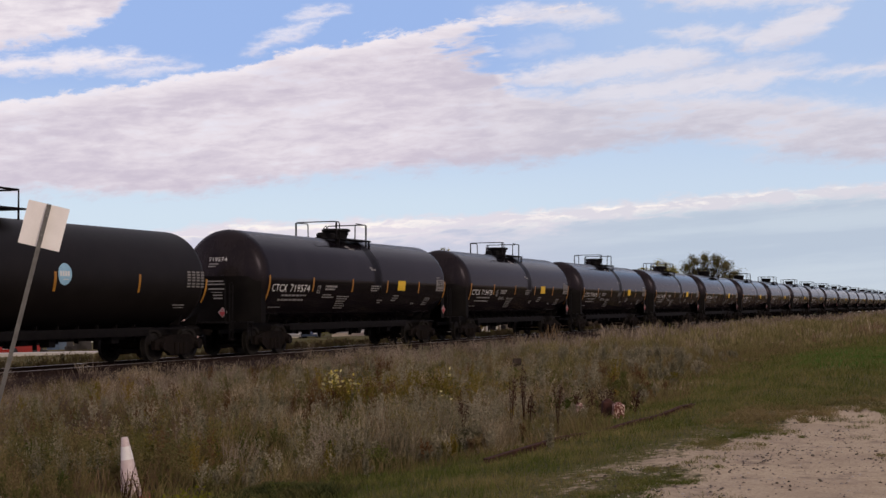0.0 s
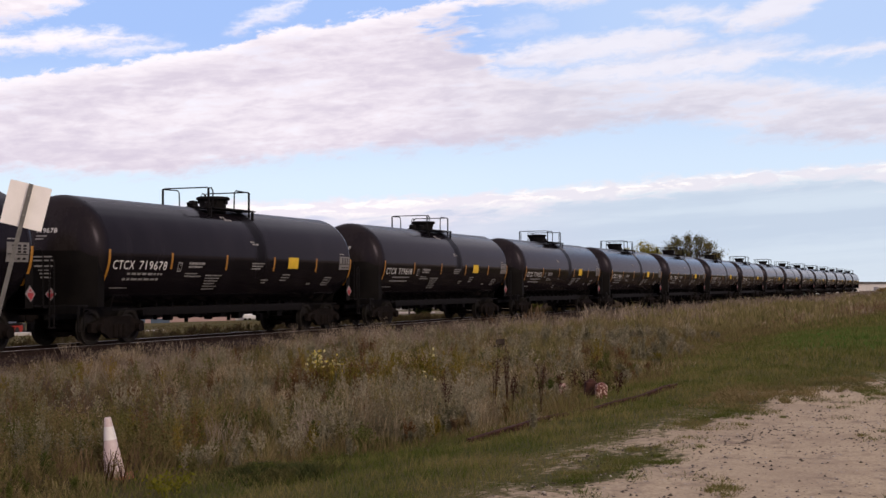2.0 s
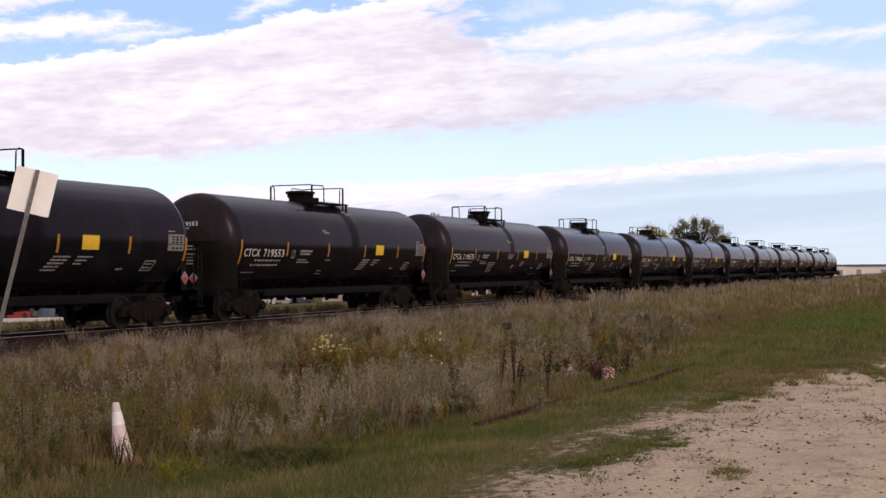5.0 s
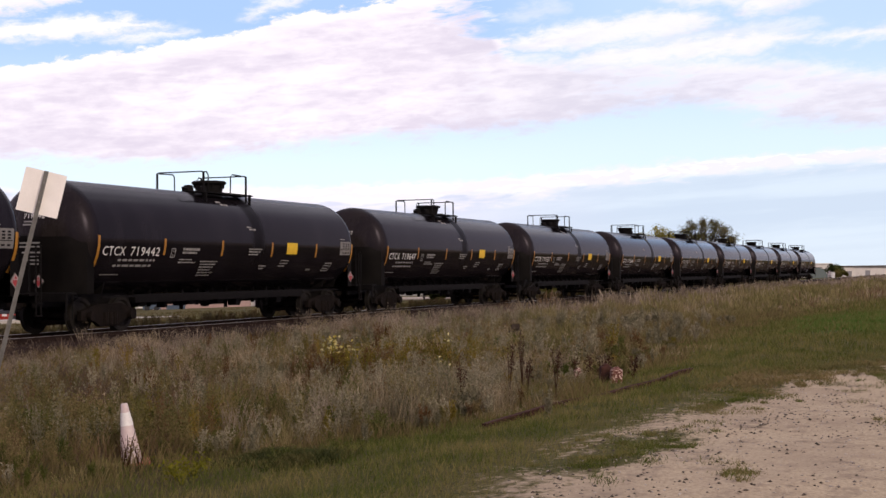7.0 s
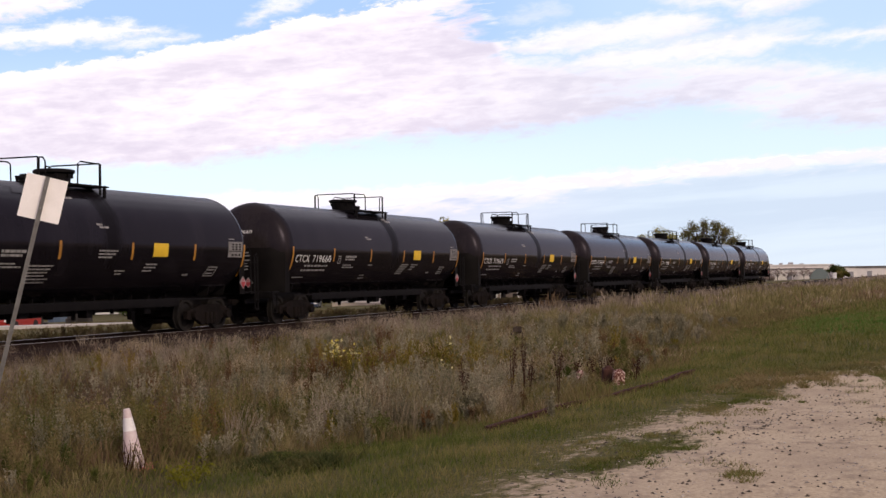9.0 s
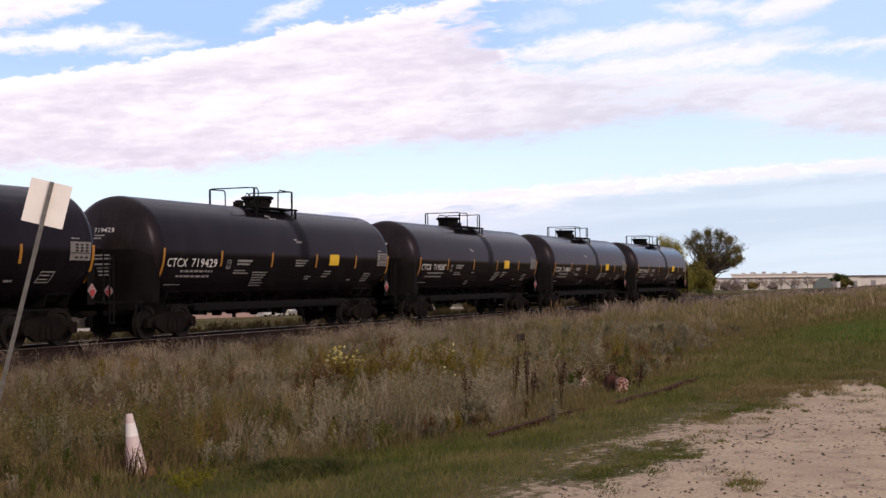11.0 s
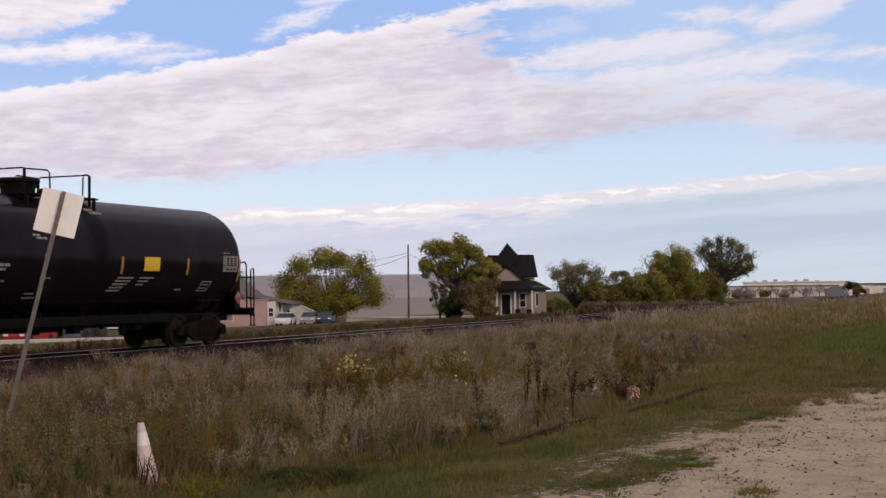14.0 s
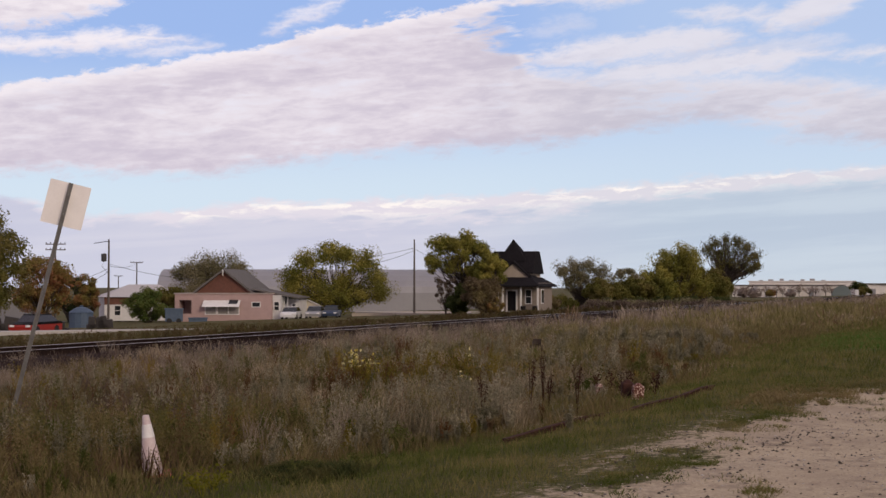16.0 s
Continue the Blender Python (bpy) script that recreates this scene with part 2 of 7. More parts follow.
def tank_paint():
    """Black gloss paint with road dust, and the dull spill streak that runs down from the loading platform."""
    m = bpy.data.materials.new("black_tank_paint")
    m.use_nodes = True
    n = Nodes(m.node_tree)
    pos = n.add("ShaderNodeTexCoord").outputs["Object"]
    x, y, z = n.split(pos)
    dust = n.noise(n.vec(n.m("MULTIPLY", x, 1.0), n.m("MULTIPLY", y, 1.0), n.m("MULTIPLY", z, 0.35)), 1.3, 6.0, 0.65)
    fine = n.noise(pos, 26.0, 3.0, 0.6)
    wav = n.noise(n.vec(x, y, n.m("MULTIPLY", z, 0.6)), 3.6, 6.0, 0.7)
    spill = n.m("ABSOLUTE", n.m("SUBTRACT", n.m("ADD", x, n.m("MULTIPLY", n.m("SUBTRACT", wav, 0.5), 0.55)), 0.85))
    runs = n.noise(n.vec(n.m("MULTIPLY", x, 5.0), 0.0, n.m("MULTIPLY", z, 0.5)), 1.0, 4.0, 0.6)
    spill = n.m("MULTIPLY", n.m("MULTIPLY", n.step(spill, 0.55, 0.20), n.step(runs, 0.22, 0.50)), n.step(n.m("ADD", z, n.m("MULTIPLY", runs, 1.0)), 1.9, 3.0))
    grime = n.step(z, 3.70, 4.08)
    s = n.add("ShaderNodeBsdfPrincipled")
    base = n.mix(n.step(dust, 0.42, 0.75), (0.0066, 0.0056, 0.0074), (0.0122, 0.0104, 0.0130))
    # road dust clings to the heads
    ends = n.step(n.m("ABSOLUTE", x), 7.42, 7.70)
    base = n.mix(n.m("MULTIPLY", ends, n.step(dust, 0.25, 0.6)), base, (0.019, 0.0155, 0.0145))
    n.put(s.inputs["Base Color"], n.mix(spill, base, (0.006, 0.005, 0.006)))
    r = n.m("ADD", 0.05, n.m("ADD", n.m("MULTIPLY", dust, 0.12), n.m("MULTIPLY", fine, 0.04)))
    n.put(s.inputs["Roughness"], n.m("ADD", n.m("ADD", r, n.m("MULTIPLY", ends, 0.14)), n.m("ADD", n.m("MULTIPLY", spill, 0.30), n.m("MULTIPLY", grime, 0.22)), clamp=True))
    n.put(s.inputs["Specular IOR Level"], n.m("SUBTRACT", 0.122, n.m("MULTIPLY", spill, 0.075)))
    s.inputs["Specular Tint"].default_value = (0.81, 0.735, 1.0, 1.0)
    bp = n.add("ShaderNodeBump")
    bp.inputs["Strength"].default_value, bp.inputs["Distance"].default_value = 0.06, 0.02
    n.put(bp.inputs["Height"], n.noise(pos, 1.7, 3.0, 0.5))
    n.put(s.inputs["Normal"], bp.outputs[0])
    out = n.add("ShaderNodeOutputMaterial")
    n.t.links.new(s.outputs[0], out.inputs[0])
    return m


M_TANK = tank_paint()
M_OLD_TANK = mat("dull_black_tank_paint", (0.0055, 0.0043, 0.0042), (0.0090, 0.0074, 0.0070), 0.5, scale=1.4, fine=20, bump=0.03, spec=0.16)
M_FITTING = mat("black_fitting_paint", (0.0040, 0.0036, 0.0039), (0.0085, 0.0074, 0.0074), 0.6, scale=5, bump=0.05, spec=0.08)
M_SHIELD = mat("matt_black_shield", (0.0036, 0.0032, 0.0032), (0.0075, 0.0065, 0.006), 0.5, scale=2, bump=0.05, spec=0.035)
M_TRUCK = mat("grimy_cast_steel", (0.0060, 0.0050, 0.0047), (0.0135, 0.0100, 0.0088), 0.8, scale=4, bump=0.3, spec=0.06)
M_WHEEL = mat("worn_wheel_steel", (0.019, 0.0165, 0.015), (0.010, 0.009, 0.0082), 0.6, metal=0.0, scale=5, spec=0.1)
M_WHITE = mat("white_stencil_paint", (0.76, 0.75, 0.73), (0.62, 0.61, 0.59), 0.6, scale=9, bump=0)
M_FADED = mat("faded_white_stencil", (0.28, 0.27, 0.265), (0.17, 0.165, 0.16), 0.7, scale=9, bump=0)
M_STENCIL = mat("worn_white_stencil", (0.30, 0.29, 0.28), (0.15, 0.145, 0.14), 0.65, scale=9, bump=0)
M_YELLOW = mat("yellow_panel_paint", (0.72, 0.47, 0.02), (0.60, 0.38, 0.02), 0.55, scale=5, bump=0)
M_AMBER = mat("amber_reflective_strip", (0.40, 0.185, 0.02), (0.27, 0.12, 0.015), 0.45, scale=5, bump=0)
M_PANELGREY = mat("grey_stencil_panel", (0.20, 0.19, 0.18), (0.12, 0.115, 0.11), 0.7, scale=7, bump=0)
M_PLACARD = mat("white_placard", (0.36, 0.27, 0.28), None, 0.5, scale=9, bump=0)
M_RED = mat("red_placard_print", (0.36, 0.040, 0.05), None, 0.5, scale=9, bump=0)
M_STEEL = mat("galvanised_steel", (0.30, 0.30, 0.30), (0.20, 0.20, 0.20), 0.5, metal=0.5, scale=9)
M_RAILTOP = mat("rail_steel", (0.46, 0.43, 0.42), (0.34, 0.31, 0.30), 0.38, metal=0.5, scale=3)
M_RAIL = mat("rusty_rail", (0.026, 0.016, 0.0135), (0.016, 0.010, 0.009), 0.85, scale=6, spec=0.1)
M_TIE = mat("creosoted_tie", (0.038, 0.028, 0.022), (0.075, 0.058, 0.047), 0.85, scale=7, vary=0.7, spec=0.1)
M_BALLAST = mat("dark_ballast", (0.021, 0.0135, 0.012), (0.040, 0.026, 0.0225), 0.9, scale=3, fine=24, bump=0.9, spec=0.08)
M_STONE = mat("crushed_stone", (0.056, 0.040, 0.034), (0.024, 0.017, 0.014), 0.9, scale=3, island=1.2, spec=0.08)
M_PEBBLE = mat("limestone_pebbles", (0.46, 0.41, 0.35), (0.15, 0.125, 0.11), 0.9, scale=3, island=1.6)
M_SIGN = mat("sign_back_aluminium", (0.88, 0.845, 0.81), (0.80, 0.765, 0.73), 0.5, scale=3, bump=0.03)
M_POST = mat("grey_steel_post", (0.16, 0.155, 0.15), (0.11, 0.105, 0.10), 0.55, metal=0.3, scale=8)
M_CONE = mat("faded_cone_plastic", (0.50, 0.38, 0.36), (0.58, 0.50, 0.49), 0.6, scale=5, fine=30)
M_COLLAR = mat("white_reflective_collar", (0.80, 0.78, 0.76), (0.66, 0.63, 0.61), 0.5, scale=6)
M_ORANGE = mat("orange_rubber", (0.40, 0.13, 0.08), (0.30, 0.10, 0.07), 0.7, scale=6)
M_RUSTY = mat("rust_brown_iron", (0.072, 0.034, 0.026), (0.036, 0.018, 0.015), 0.9, scale=9, spec=0.1)


# ---- mesh helpers ----
def part(name, bm, material, parent=None, label="", smooth=0.0):
    """Links a bmesh as one mesh object under a thing or a part."""
    me = bpy.data.meshes.new(name)
    bmesh.ops.recalc_face_normals(bm, faces=bm.faces[:])
    bm.to_mesh(me)
    bm.free()
    me.materials.append(material)
    if smooth:
        me.polygons.foreach_set("use_smooth", [True] * len(me.polygons))
        me.set_sharp_from_angle(angle=radians(smooth))
    ob = new(name, me)
    ob.parent = parent
    if label:
        ob["label"] = label
    return ob


def thing(name, label, category, m=None, group="", kind=""):
    ob = new(name)
    ob.empty_display_size = 0.2
    ob.matrix_basis = m or Matrix()
    return tagged(ob, label, category, group, kind)


def box(bm, x0, x1, y0, y1, z0, z1, bevel=0.0, m=None):
    r = bmesh.ops.create_cube(bm, size=1.0)["verts"]
    for v in r:
        v.co = Vector(((x0 + x1) / 2 + v.co.x * (x1 - x0), (y0 + y1) / 2 + v.co.y * (y1 - y0), (z0 + z1) / 2 + v.co.z * (z1 - z0)))
    if bevel:
        es = list({e for v in r for e in v.link_edges})
        r = bmesh.ops.bevel(bm, geom=es, offset=bevel, segments=2, affect="EDGES", profile=0.6)["verts"]
    if m:
        bmesh.ops.transform(bm, matrix=m, verts=list(set(r)))
    return r


def tube(bm, pts, r, sides=6, r1=None, cap=True):
    """A tube along points; r1: its radius at the end."""
    pts = [Vector(p) for p in pts]
    rings = []
    for i, p in enumerate(pts):
        a = pts[max(0, i - 1)]
        b = pts[min(len(pts) - 1, i + 1)]
        w = (b - a).normalized()
        u = w.orthogonal().normalized() if abs(w.z) > 0.95 else w.cross(Vector((0, 0, 1))).normalized()
        v = w.cross(u)
        rr = r if r1 is None else r + (r1 - r) * i / (len(pts) - 1)
        rings.append([bm.verts.new(p + (u * math.cos(2 * math.pi * k / sides) + v * math.sin(2 * math.pi * k / sides)) * rr) for k in range(sides)])
    for a, b in zip(rings, rings[1:]):
        for k in range(sides):
            bm.faces.new((a[k], a[(k + 1) % sides], b[(k + 1) % sides], b[k]))
    if cap:
        bm.faces.new(rings[0][::-1])
        bm.faces.new(rings[-1])


def lathe(bm, prof, sides, axis="z", c=(0, 0, 0)):
    """Turns (radius, height) pairs about an axis."""
    c = Vector(c)
    rings = []
    for r, hgt in prof:
        ring = []
        for k in range(sides):
            a = 2 * math.pi * k / sides
            p = (r * math.cos(a), r * math.sin(a), hgt)
            p = {"z": p, "y": (p[0], p[2], p[1]), "x": (p[2], p[0], p[1])}[axis]
            ring.append(bm.verts.new(c + Vector(p)))
        rings.append(ring)
    for a, b in zip(rings, rings[1:]):
        for k in range(sides):
            bm.faces.new((a[k], a[(k + 1) % sides], b[(k + 1) % sides], b[k]))
    bm.faces.new(rings[0][::-1])
    bm.faces.new(rings[-1])


def plate(bm, pts, off):
    """A plate: a flat outline pushed through by off."""
    a = [bm.verts.new(p) for p in pts]
    b = [bm.verts.new(Vector(p) + Vector(off)) for p in pts]
    bm.faces.new(a)
    bm.faces.new(b[::-1])
    k = len(a)
    for i in range(k):
        bm.faces.new((a[i], b[i], b[(i + 1) % k], a[(i + 1) % k]))


def arrays(name, co, faces, material, parent=None, sizes=None):
    """A mesh object from numpy arrays: corners, and faces of 3 or 4 (or of given sizes, run together)."""
    me = bpy.data.meshes.new(name)
    if sizes is None:
        sizes = np.full(len(faces), faces.shape[1])
        faces = faces.ravel()
    me.vertices.add(len(co))
    me.vertices.foreach_set("co", np.asarray(co, np.float32).ravel())
    me.loops.add(len(faces))
    me.loops.foreach_set("vertex_index", faces.astype(np.int32))
    me.polygons.add(len(sizes))
    me.polygons.foreach_set("loop_start", np.concatenate([[0], np.cumsum(sizes)[:-1]]).astype(np.int32))
    me.update(calc_edges=True)
    me.materials.append(material)
    ob = new(name, me)
    ob.parent = parent
    return ob


def smooth01(t):
    t = np.clip(t, 0, 1)
    return t * t * (3 - 2 * t)


def ground_z(x, y):
    """Height of the ground; rail top is 0. A shallow ditch before the line, land that falls away behind it."""
    x, y = np.asarray(x, float), np.asarray(y, float)
    z = -0.12 - 0.38 * smooth01((y - 3) / 5.0)
    z = z - 0.55 * smooth01((y - 25) / 4.0) * 0.3
    z = z - 0.030 * np.clip(y - 27, 0, 75) * smooth01((y - 25) / 6.0)
    near = np.exp(-((x / 90) ** 2))
    return z + near * (0.035 * np.sin(x * 0.9 + y * 0.5) * np.sin(y * 0.8 - x * 0.3) + 0.02 * np.sin(x * 2.3) * np.sin(y * 2.9))


GRAVEL = [(6, 2.5), (10.0, 3.45), (12.5, 3.65), (14, 3.8), (16.3, 3.25), (18.3, 3.1), (20.6, 3.2), (22.3, 2.4), (24.7, 1.65), (28.2, 0.9), (32, 0.6), (45, -0.6), (90, -4)]
# turf that has crept into the gravel: centre, half sizes, strength
CREPT = [(12.7, 3.0, 1.3, 0.42, 0.85), (11.2, 3.2, 0.6, 0.32, 0.65), (18.5, 2.95, 1.3, 0.30, 0.8), (21.1, 1.35, 1.5, 0.30, 0.75), (10.95, 1.85, 0.5, 0.22, 0.6), (15.5, 0.75, 0.9, 0.30, 0.45), (10.95, 0.4, 0.3, 0.2, 0.5), (16.4, 3.1, 0.5, 0.12, 0.8)]
TRACK = 22.92  # centre line of the track, along X


def ground_material():
    """Pale gravel of the yard, short turf, dry field and the darker soil by the line, by place."""
    m = bpy.data.materials.new("yard_and_field")
    m.use_nodes = True
    n = Nodes(m.node_tree)
    pos = n.add("ShaderNodeTexCoord").outputs["Object"]
    x, y, z = n.split(pos)
    n1, n2, n3 = n.noise(pos, 0.55, 6.0, 0.65), n.noise(pos, 3.2, 5.0, 0.65), n.noise(pos, 28.0, 3.0, 0.6)
    edge = line(n, x, GRAVEL)
    d = n.m("SUBTRACT", edge, y)
    d = n.m("ADD", d, n.m("MULTIPLY", n.m("SUBTRACT", n1, 0.5), 0.8))
    d = n.m("ADD", d, n.m("MULTIPLY", n.m("SUBTRACT", n2, 0.5), 2.2))
    # turf that lies in the gravel
    for cx, cy, rx, ry, much in CREPT:
        px, py = n.m("DIVIDE", n.m("SUBTRACT", x, cx), rx), n.m("DIVIDE", n.m("SUBTRACT", y, cy), ry)
        spot = n.m("ADD", n.m("MULTIPLY", px, px), n.m("MULTIPLY", py, py))
        d = n.m("SUBTRACT", d, n.m("MULTIPLY", n.step(spot, 2.8, 0.0), 0.95 * much))
    d = n.m("ADD", d, n.m("MULTIPLY", n.m("SUBTRACT", n.noise(pos, 8.0, 5.0, 0.65), 0.5), 2.6))
    gravel = n.step(d, -0.25, 0.5)
    stone = n.mix(n.step(n3, 0.35, 0.7), (0.51, 0.42, 0.292), (0.37, 0.298, 0.203))
    stone = n.mix(n.step(n2, 0.48, 0.74), stone, (0.24, 0.190, 0.140))
    stone = n.mix(n.m("MULTIPLY", n.step(n1, 0.44, 0.66), 0.55), stone, (0.32, 0.255, 0.185))
    stone = n.mix(n.step(n.noise(pos, 9.0, 5.0, 0.7), 0.58, 0.72), stone, (0.17, 0.135, 0.10))
    turf = n.mix(n.step(n1, 0.38, 0.62), (0.078, 0.080, 0.022), (0.122, 0.104, 0.040))
    turf = n.mix(n.step(n3, 0.45, 0.65), turf, (0.040, 0.040, 0.012))
    turf = n.mix(n.m("MULTIPLY", n.step(n2, 0.5, 0.75), 0.6), turf, (0.038, 0.044, 0.008))
    dry = n.mix(n.step(n1, 0.4, 0.6), (0.075, 0.050, 0.030), (0.048, 0.034, 0.020))
    green = n.m("MULTIPLY", n.step(n.m("ADD", x, n.m("MULTIPLY", n2, 8.0)), 38.0, 44.0), n.step(n.m("SUBTRACT", n.m("SUBTRACT", n.m("MULTIPLY", x, 0.135), y), n.m("MULTIPLY", n1, 1.2)), -0.8, 0.6))
    col = n.mix(n.step(n.m("SUBTRACT", y, n.m("ADD", 5.5, n.m("MULTIPLY", x, 0.05))), -1.0, 3.0), turf, dry)
    col = n.mix(n.m("MULTIPLY", green, n.m("MULTIPLY", n.step(x, 62.0, 50.0), n.step(n1, 0.30, 0.58))), col, (0.058, 0.120, 0.022))
    col = n.mix(n.step(y, 24.0, 28.0), col, n.mix(n.step(n1, 0.4, 0.6), (0.078, 0.080, 0.026), (0.115, 0.092, 0.042)))
    col = n.mix(gravel, col, stone)
    s = n.add("ShaderNodeBsdfPrincipled")
    n.put(s.inputs["Base Color"], col)
    s.inputs["Roughness"].default_value = 0.92
    s.inputs["Specular IOR Level"].default_value = 0.1
    bp = n.add("ShaderNodeBump")
    bp.inputs["Strength"].default_value, bp.inputs["Distance"].default_value = 0.55, 0.03
    n.put(bp.inputs["Height"], n.m("ADD", n3, n2))
    n.put(s.inputs["Normal"], bp.outputs[0])
    out = n.add("ShaderNodeOutputMaterial")
    n.t.links.new(s.outputs[0], out.inputs[0])
    return m


# ---- the large structure ----
def build_ground():
    def ax(fine0, fine1, step):
        near = np.arange(fine0, fine1 + step / 2, step)
        lo = fine0 - np.geomspace(step, 3000, 34)
        hi = fine1 + np.geomspace(step, 3000, 34)
        return np.concatenate([lo[::-1], near, hi])

    xs, ys = ax(-6, 60, 0.4), ax(-6, 34, 0.4)
    X, Y = np.meshgrid(xs, ys, indexing="ij")
    co = np.stack([X, Y, ground_z(X, Y)], -1).reshape(-1, 3)
    i = np.arange(len(xs) * len(ys)).reshape(len(xs), len(ys))
    f = np.stack([i[:-1, :-1], i[1:, :-1], i[1:, 1:], i[:-1, 1:]], -1).reshape(-1, 4)
    ob = arrays("ground", co, f, ground_material())
    ob.data.polygons.foreach_set("use_smooth", [True] * len(ob.data.polygons))
    tagged(ob, "pale gravel yard giving way to turf and dry field", "ground", kind="structure")


def build_track():
    """Ballast berm, ties and two rails."""
    xs = np.concatenate([np.arange(-40, 120, 1.0), np.geomspace(120, 2600, 60)])
    prof = [(-3.4, -0.62), (-2.5, -0.40), (-1.75, -0.19), (-0.9, -0.16), (-0.75, -0.19), (0, -0.215), (0.75, -0.19), (1.75, -0.19), (2.6, -0.5), (3.6, -0.85)]
    rng = np.random.default_rng(4)
    co = np.array([[(x, TRACK + y, z + (rng.normal(0, 0.025) if abs(y) > 1 else 0)) for y, z in prof] for x in xs]).reshape(-1, 3)
    i = np.arange(len(xs) * len(prof)).reshape(len(xs), len(prof))
    f = np.stack([i[:-1, :-1], i[1:, :-1], i[1:, 1:], i[:-1, 1:]], -1).reshape(-1, 4)
    berm = arrays("ballast", co, f, M_BALLAST)
    tagged(berm, "dark crushed-stone ballast bed under the track", "ballast", kind="structure")
    prof = [(-0.07, -0.178), (0.07, -0.178), (0.07, -0.165), (0.012, -0.145), (0.012, -0.05), (0.036, -0.038), (0.036, -0.006), (0.026, 0), (-0.026, 0), (-0.036, -0.006), (-0.036, -0.038), (-0.012, -0.05), (-0.012, -0.145), (-0.07, -0.165)]
    for side in (-0.7525, 0.7525):
        bm = bmesh.new()
        ends = [[bm.verts.new((x, TRACK + side + y, z)) for y, z in prof] for x in (-40, 700, 2500)]
        for a, b in zip(ends, ends[1:]):
            for k in range(len(prof)):
                bm.faces.new((a[k], a[(k + 1) % len(prof)], b[(k + 1) % len(prof)], b[k]))
        rail = part("rail", bm, M_RAIL)
        rail.data.materials.append(M_RAILTOP)
        for p in rail.data.polygons:
            if p.center.z > -0.005:
                p.material_index = 1
        tagged(rail, "long steel rail, rust-brown with a bright worn head", "rail", "rails of the line")


def build_ties():
    """The nearer wooden ties, each a piece of its own under the ballast bed."""
    bed = bpy.data.objects["ballast"]
    bm = bmesh.new()
    box(bm, -0.115, 0.115, -1.3, 1.3, -0.30, -0.185, 0.012)
    first = part("tie", bm, M_TIE, bed)
    rnd = random.Random(6)
    for k in range(130):
        t = first if k == 0 else new("tie", first.data)
        t.parent = bed
        t.matrix_basis = pose(12 + 0.55 * k + rnd.uniform(-0.04, 0.04), TRACK + rnd.uniform(-0.04, 0.04), 0, 0, 0, rnd.uniform(-1.2, 1.2))


build_ground()
build_track()
build_ties()


# ---- the train ----
TREAD = 0.483  # radius of the wheels
CROWN, KNUCKLE = 2.75, 0.46  # radii of the dished heads
R, ZC, HALF, DISH = 1.56, 2.55, 7.40, 0.80  # tank radius, axis height, half length of its barrel, depth of the heads
COUPLED, SPEED, START = 18.14, 21.994, 335.10  # car pitch, metres a second, the last car's centre at the start

SLIM = [0.0]  # taken off the radius while the thinner car is lettered


def skin(x, z, lift=0.004):
    """The near side of the barrel at a height."""
    return Vector((x, -math.sqrt(max(0.0, (R - SLIM[0] + lift) ** 2 - (z - ZC) ** 2)), z))


def decal(bm, x0, x1, z0, z1, slant=0.0, lift=0.005):
    """A painted patch on the near side, bent round the barrel."""
    k = max(1, int(abs(z1 - z0) / 0.12))
    rows = []
    for i in range(k + 1):
        z = z0 + (z1 - z0) * i / k
        s = slant * i / k
        rows.append((bm.verts.new(skin(x0 + s, z, lift)), bm.verts.new(skin(x1 + s, z, lift))))
    for a, b in zip(rows, rows[1:]):
        bm.faces.new((a[0], a[1], b[1], b[0]))


def head_depth(rho, r=R, dish=DISH):
    """How far a dished head stands out at a distance from its axis."""
    k = dish / (CROWN - math.sqrt((CROWN - KNUCKLE) ** 2 - (r - KNUCKLE) ** 2))
    if rho > (r - KNUCKLE) * CROWN / (CROWN - KNUCKLE):
        return k * math.sqrt(max(0.0, KNUCKLE ** 2 - (rho - r + KNUCKLE) ** 2))
    return k * (math.sqrt(CROWN ** 2 - rho ** 2) - math.sqrt((CROWN - KNUCKLE) ** 2 - (r - KNUCKLE) ** 2))


def tank_mesh(half=HALF, r=R, dish=DISH):
    bm = bmesh.new()
    rings = [0.02, 0.3, 0.6, 0.85, 1.05] + [r - KNUCKLE + KNUCKLE * math.sin(radians(a)) for a in range(6, 91, 7)]
    prof = [(q, -half - head_depth(q, r, dish)) for q in rings]
    prof += [(r, x) for x in (-half + 0.02, -5.0, -2.5, 0, 2.5, 5.0, half - 0.02)]
    prof += [(q, half + head_depth(q, r, dish)) for q in rings[::-1]]
    lathe(bm, prof, 64, "x", (0, 0, ZC))
    return bm


def letters(name, text, height, width, place, material, parent, label=""):
    """Raised lettering from the built-in font, laid out by place(u, v)."""
    cu = bpy.data.curves.new(name, "FONT")
    cu.body, cu.size, cu.resolution_u, cu.space_character = text, 1.0, 2, 1.06
    tmp = new(name, cu)
    bpy.context.view_layer.update()
    me = bpy.data.meshes.new_from_object(tmp.evaluated_get(bpy.context.evaluated_depsgraph_get()))
    bpy.data.objects.remove(tmp)
    co = np.array([v.co[:2] for v in me.vertices])
    lo, hi = co.min(0), co.max(0)
    for v, (u, w) in zip(me.vertices, (co - lo) / (hi - lo)):
        v.co = place(u * width, w * height)
    me.materials.append(material)
    ob = new(name, me)
    ob.parent = parent
    if label:
        ob["label"] = label
    return ob


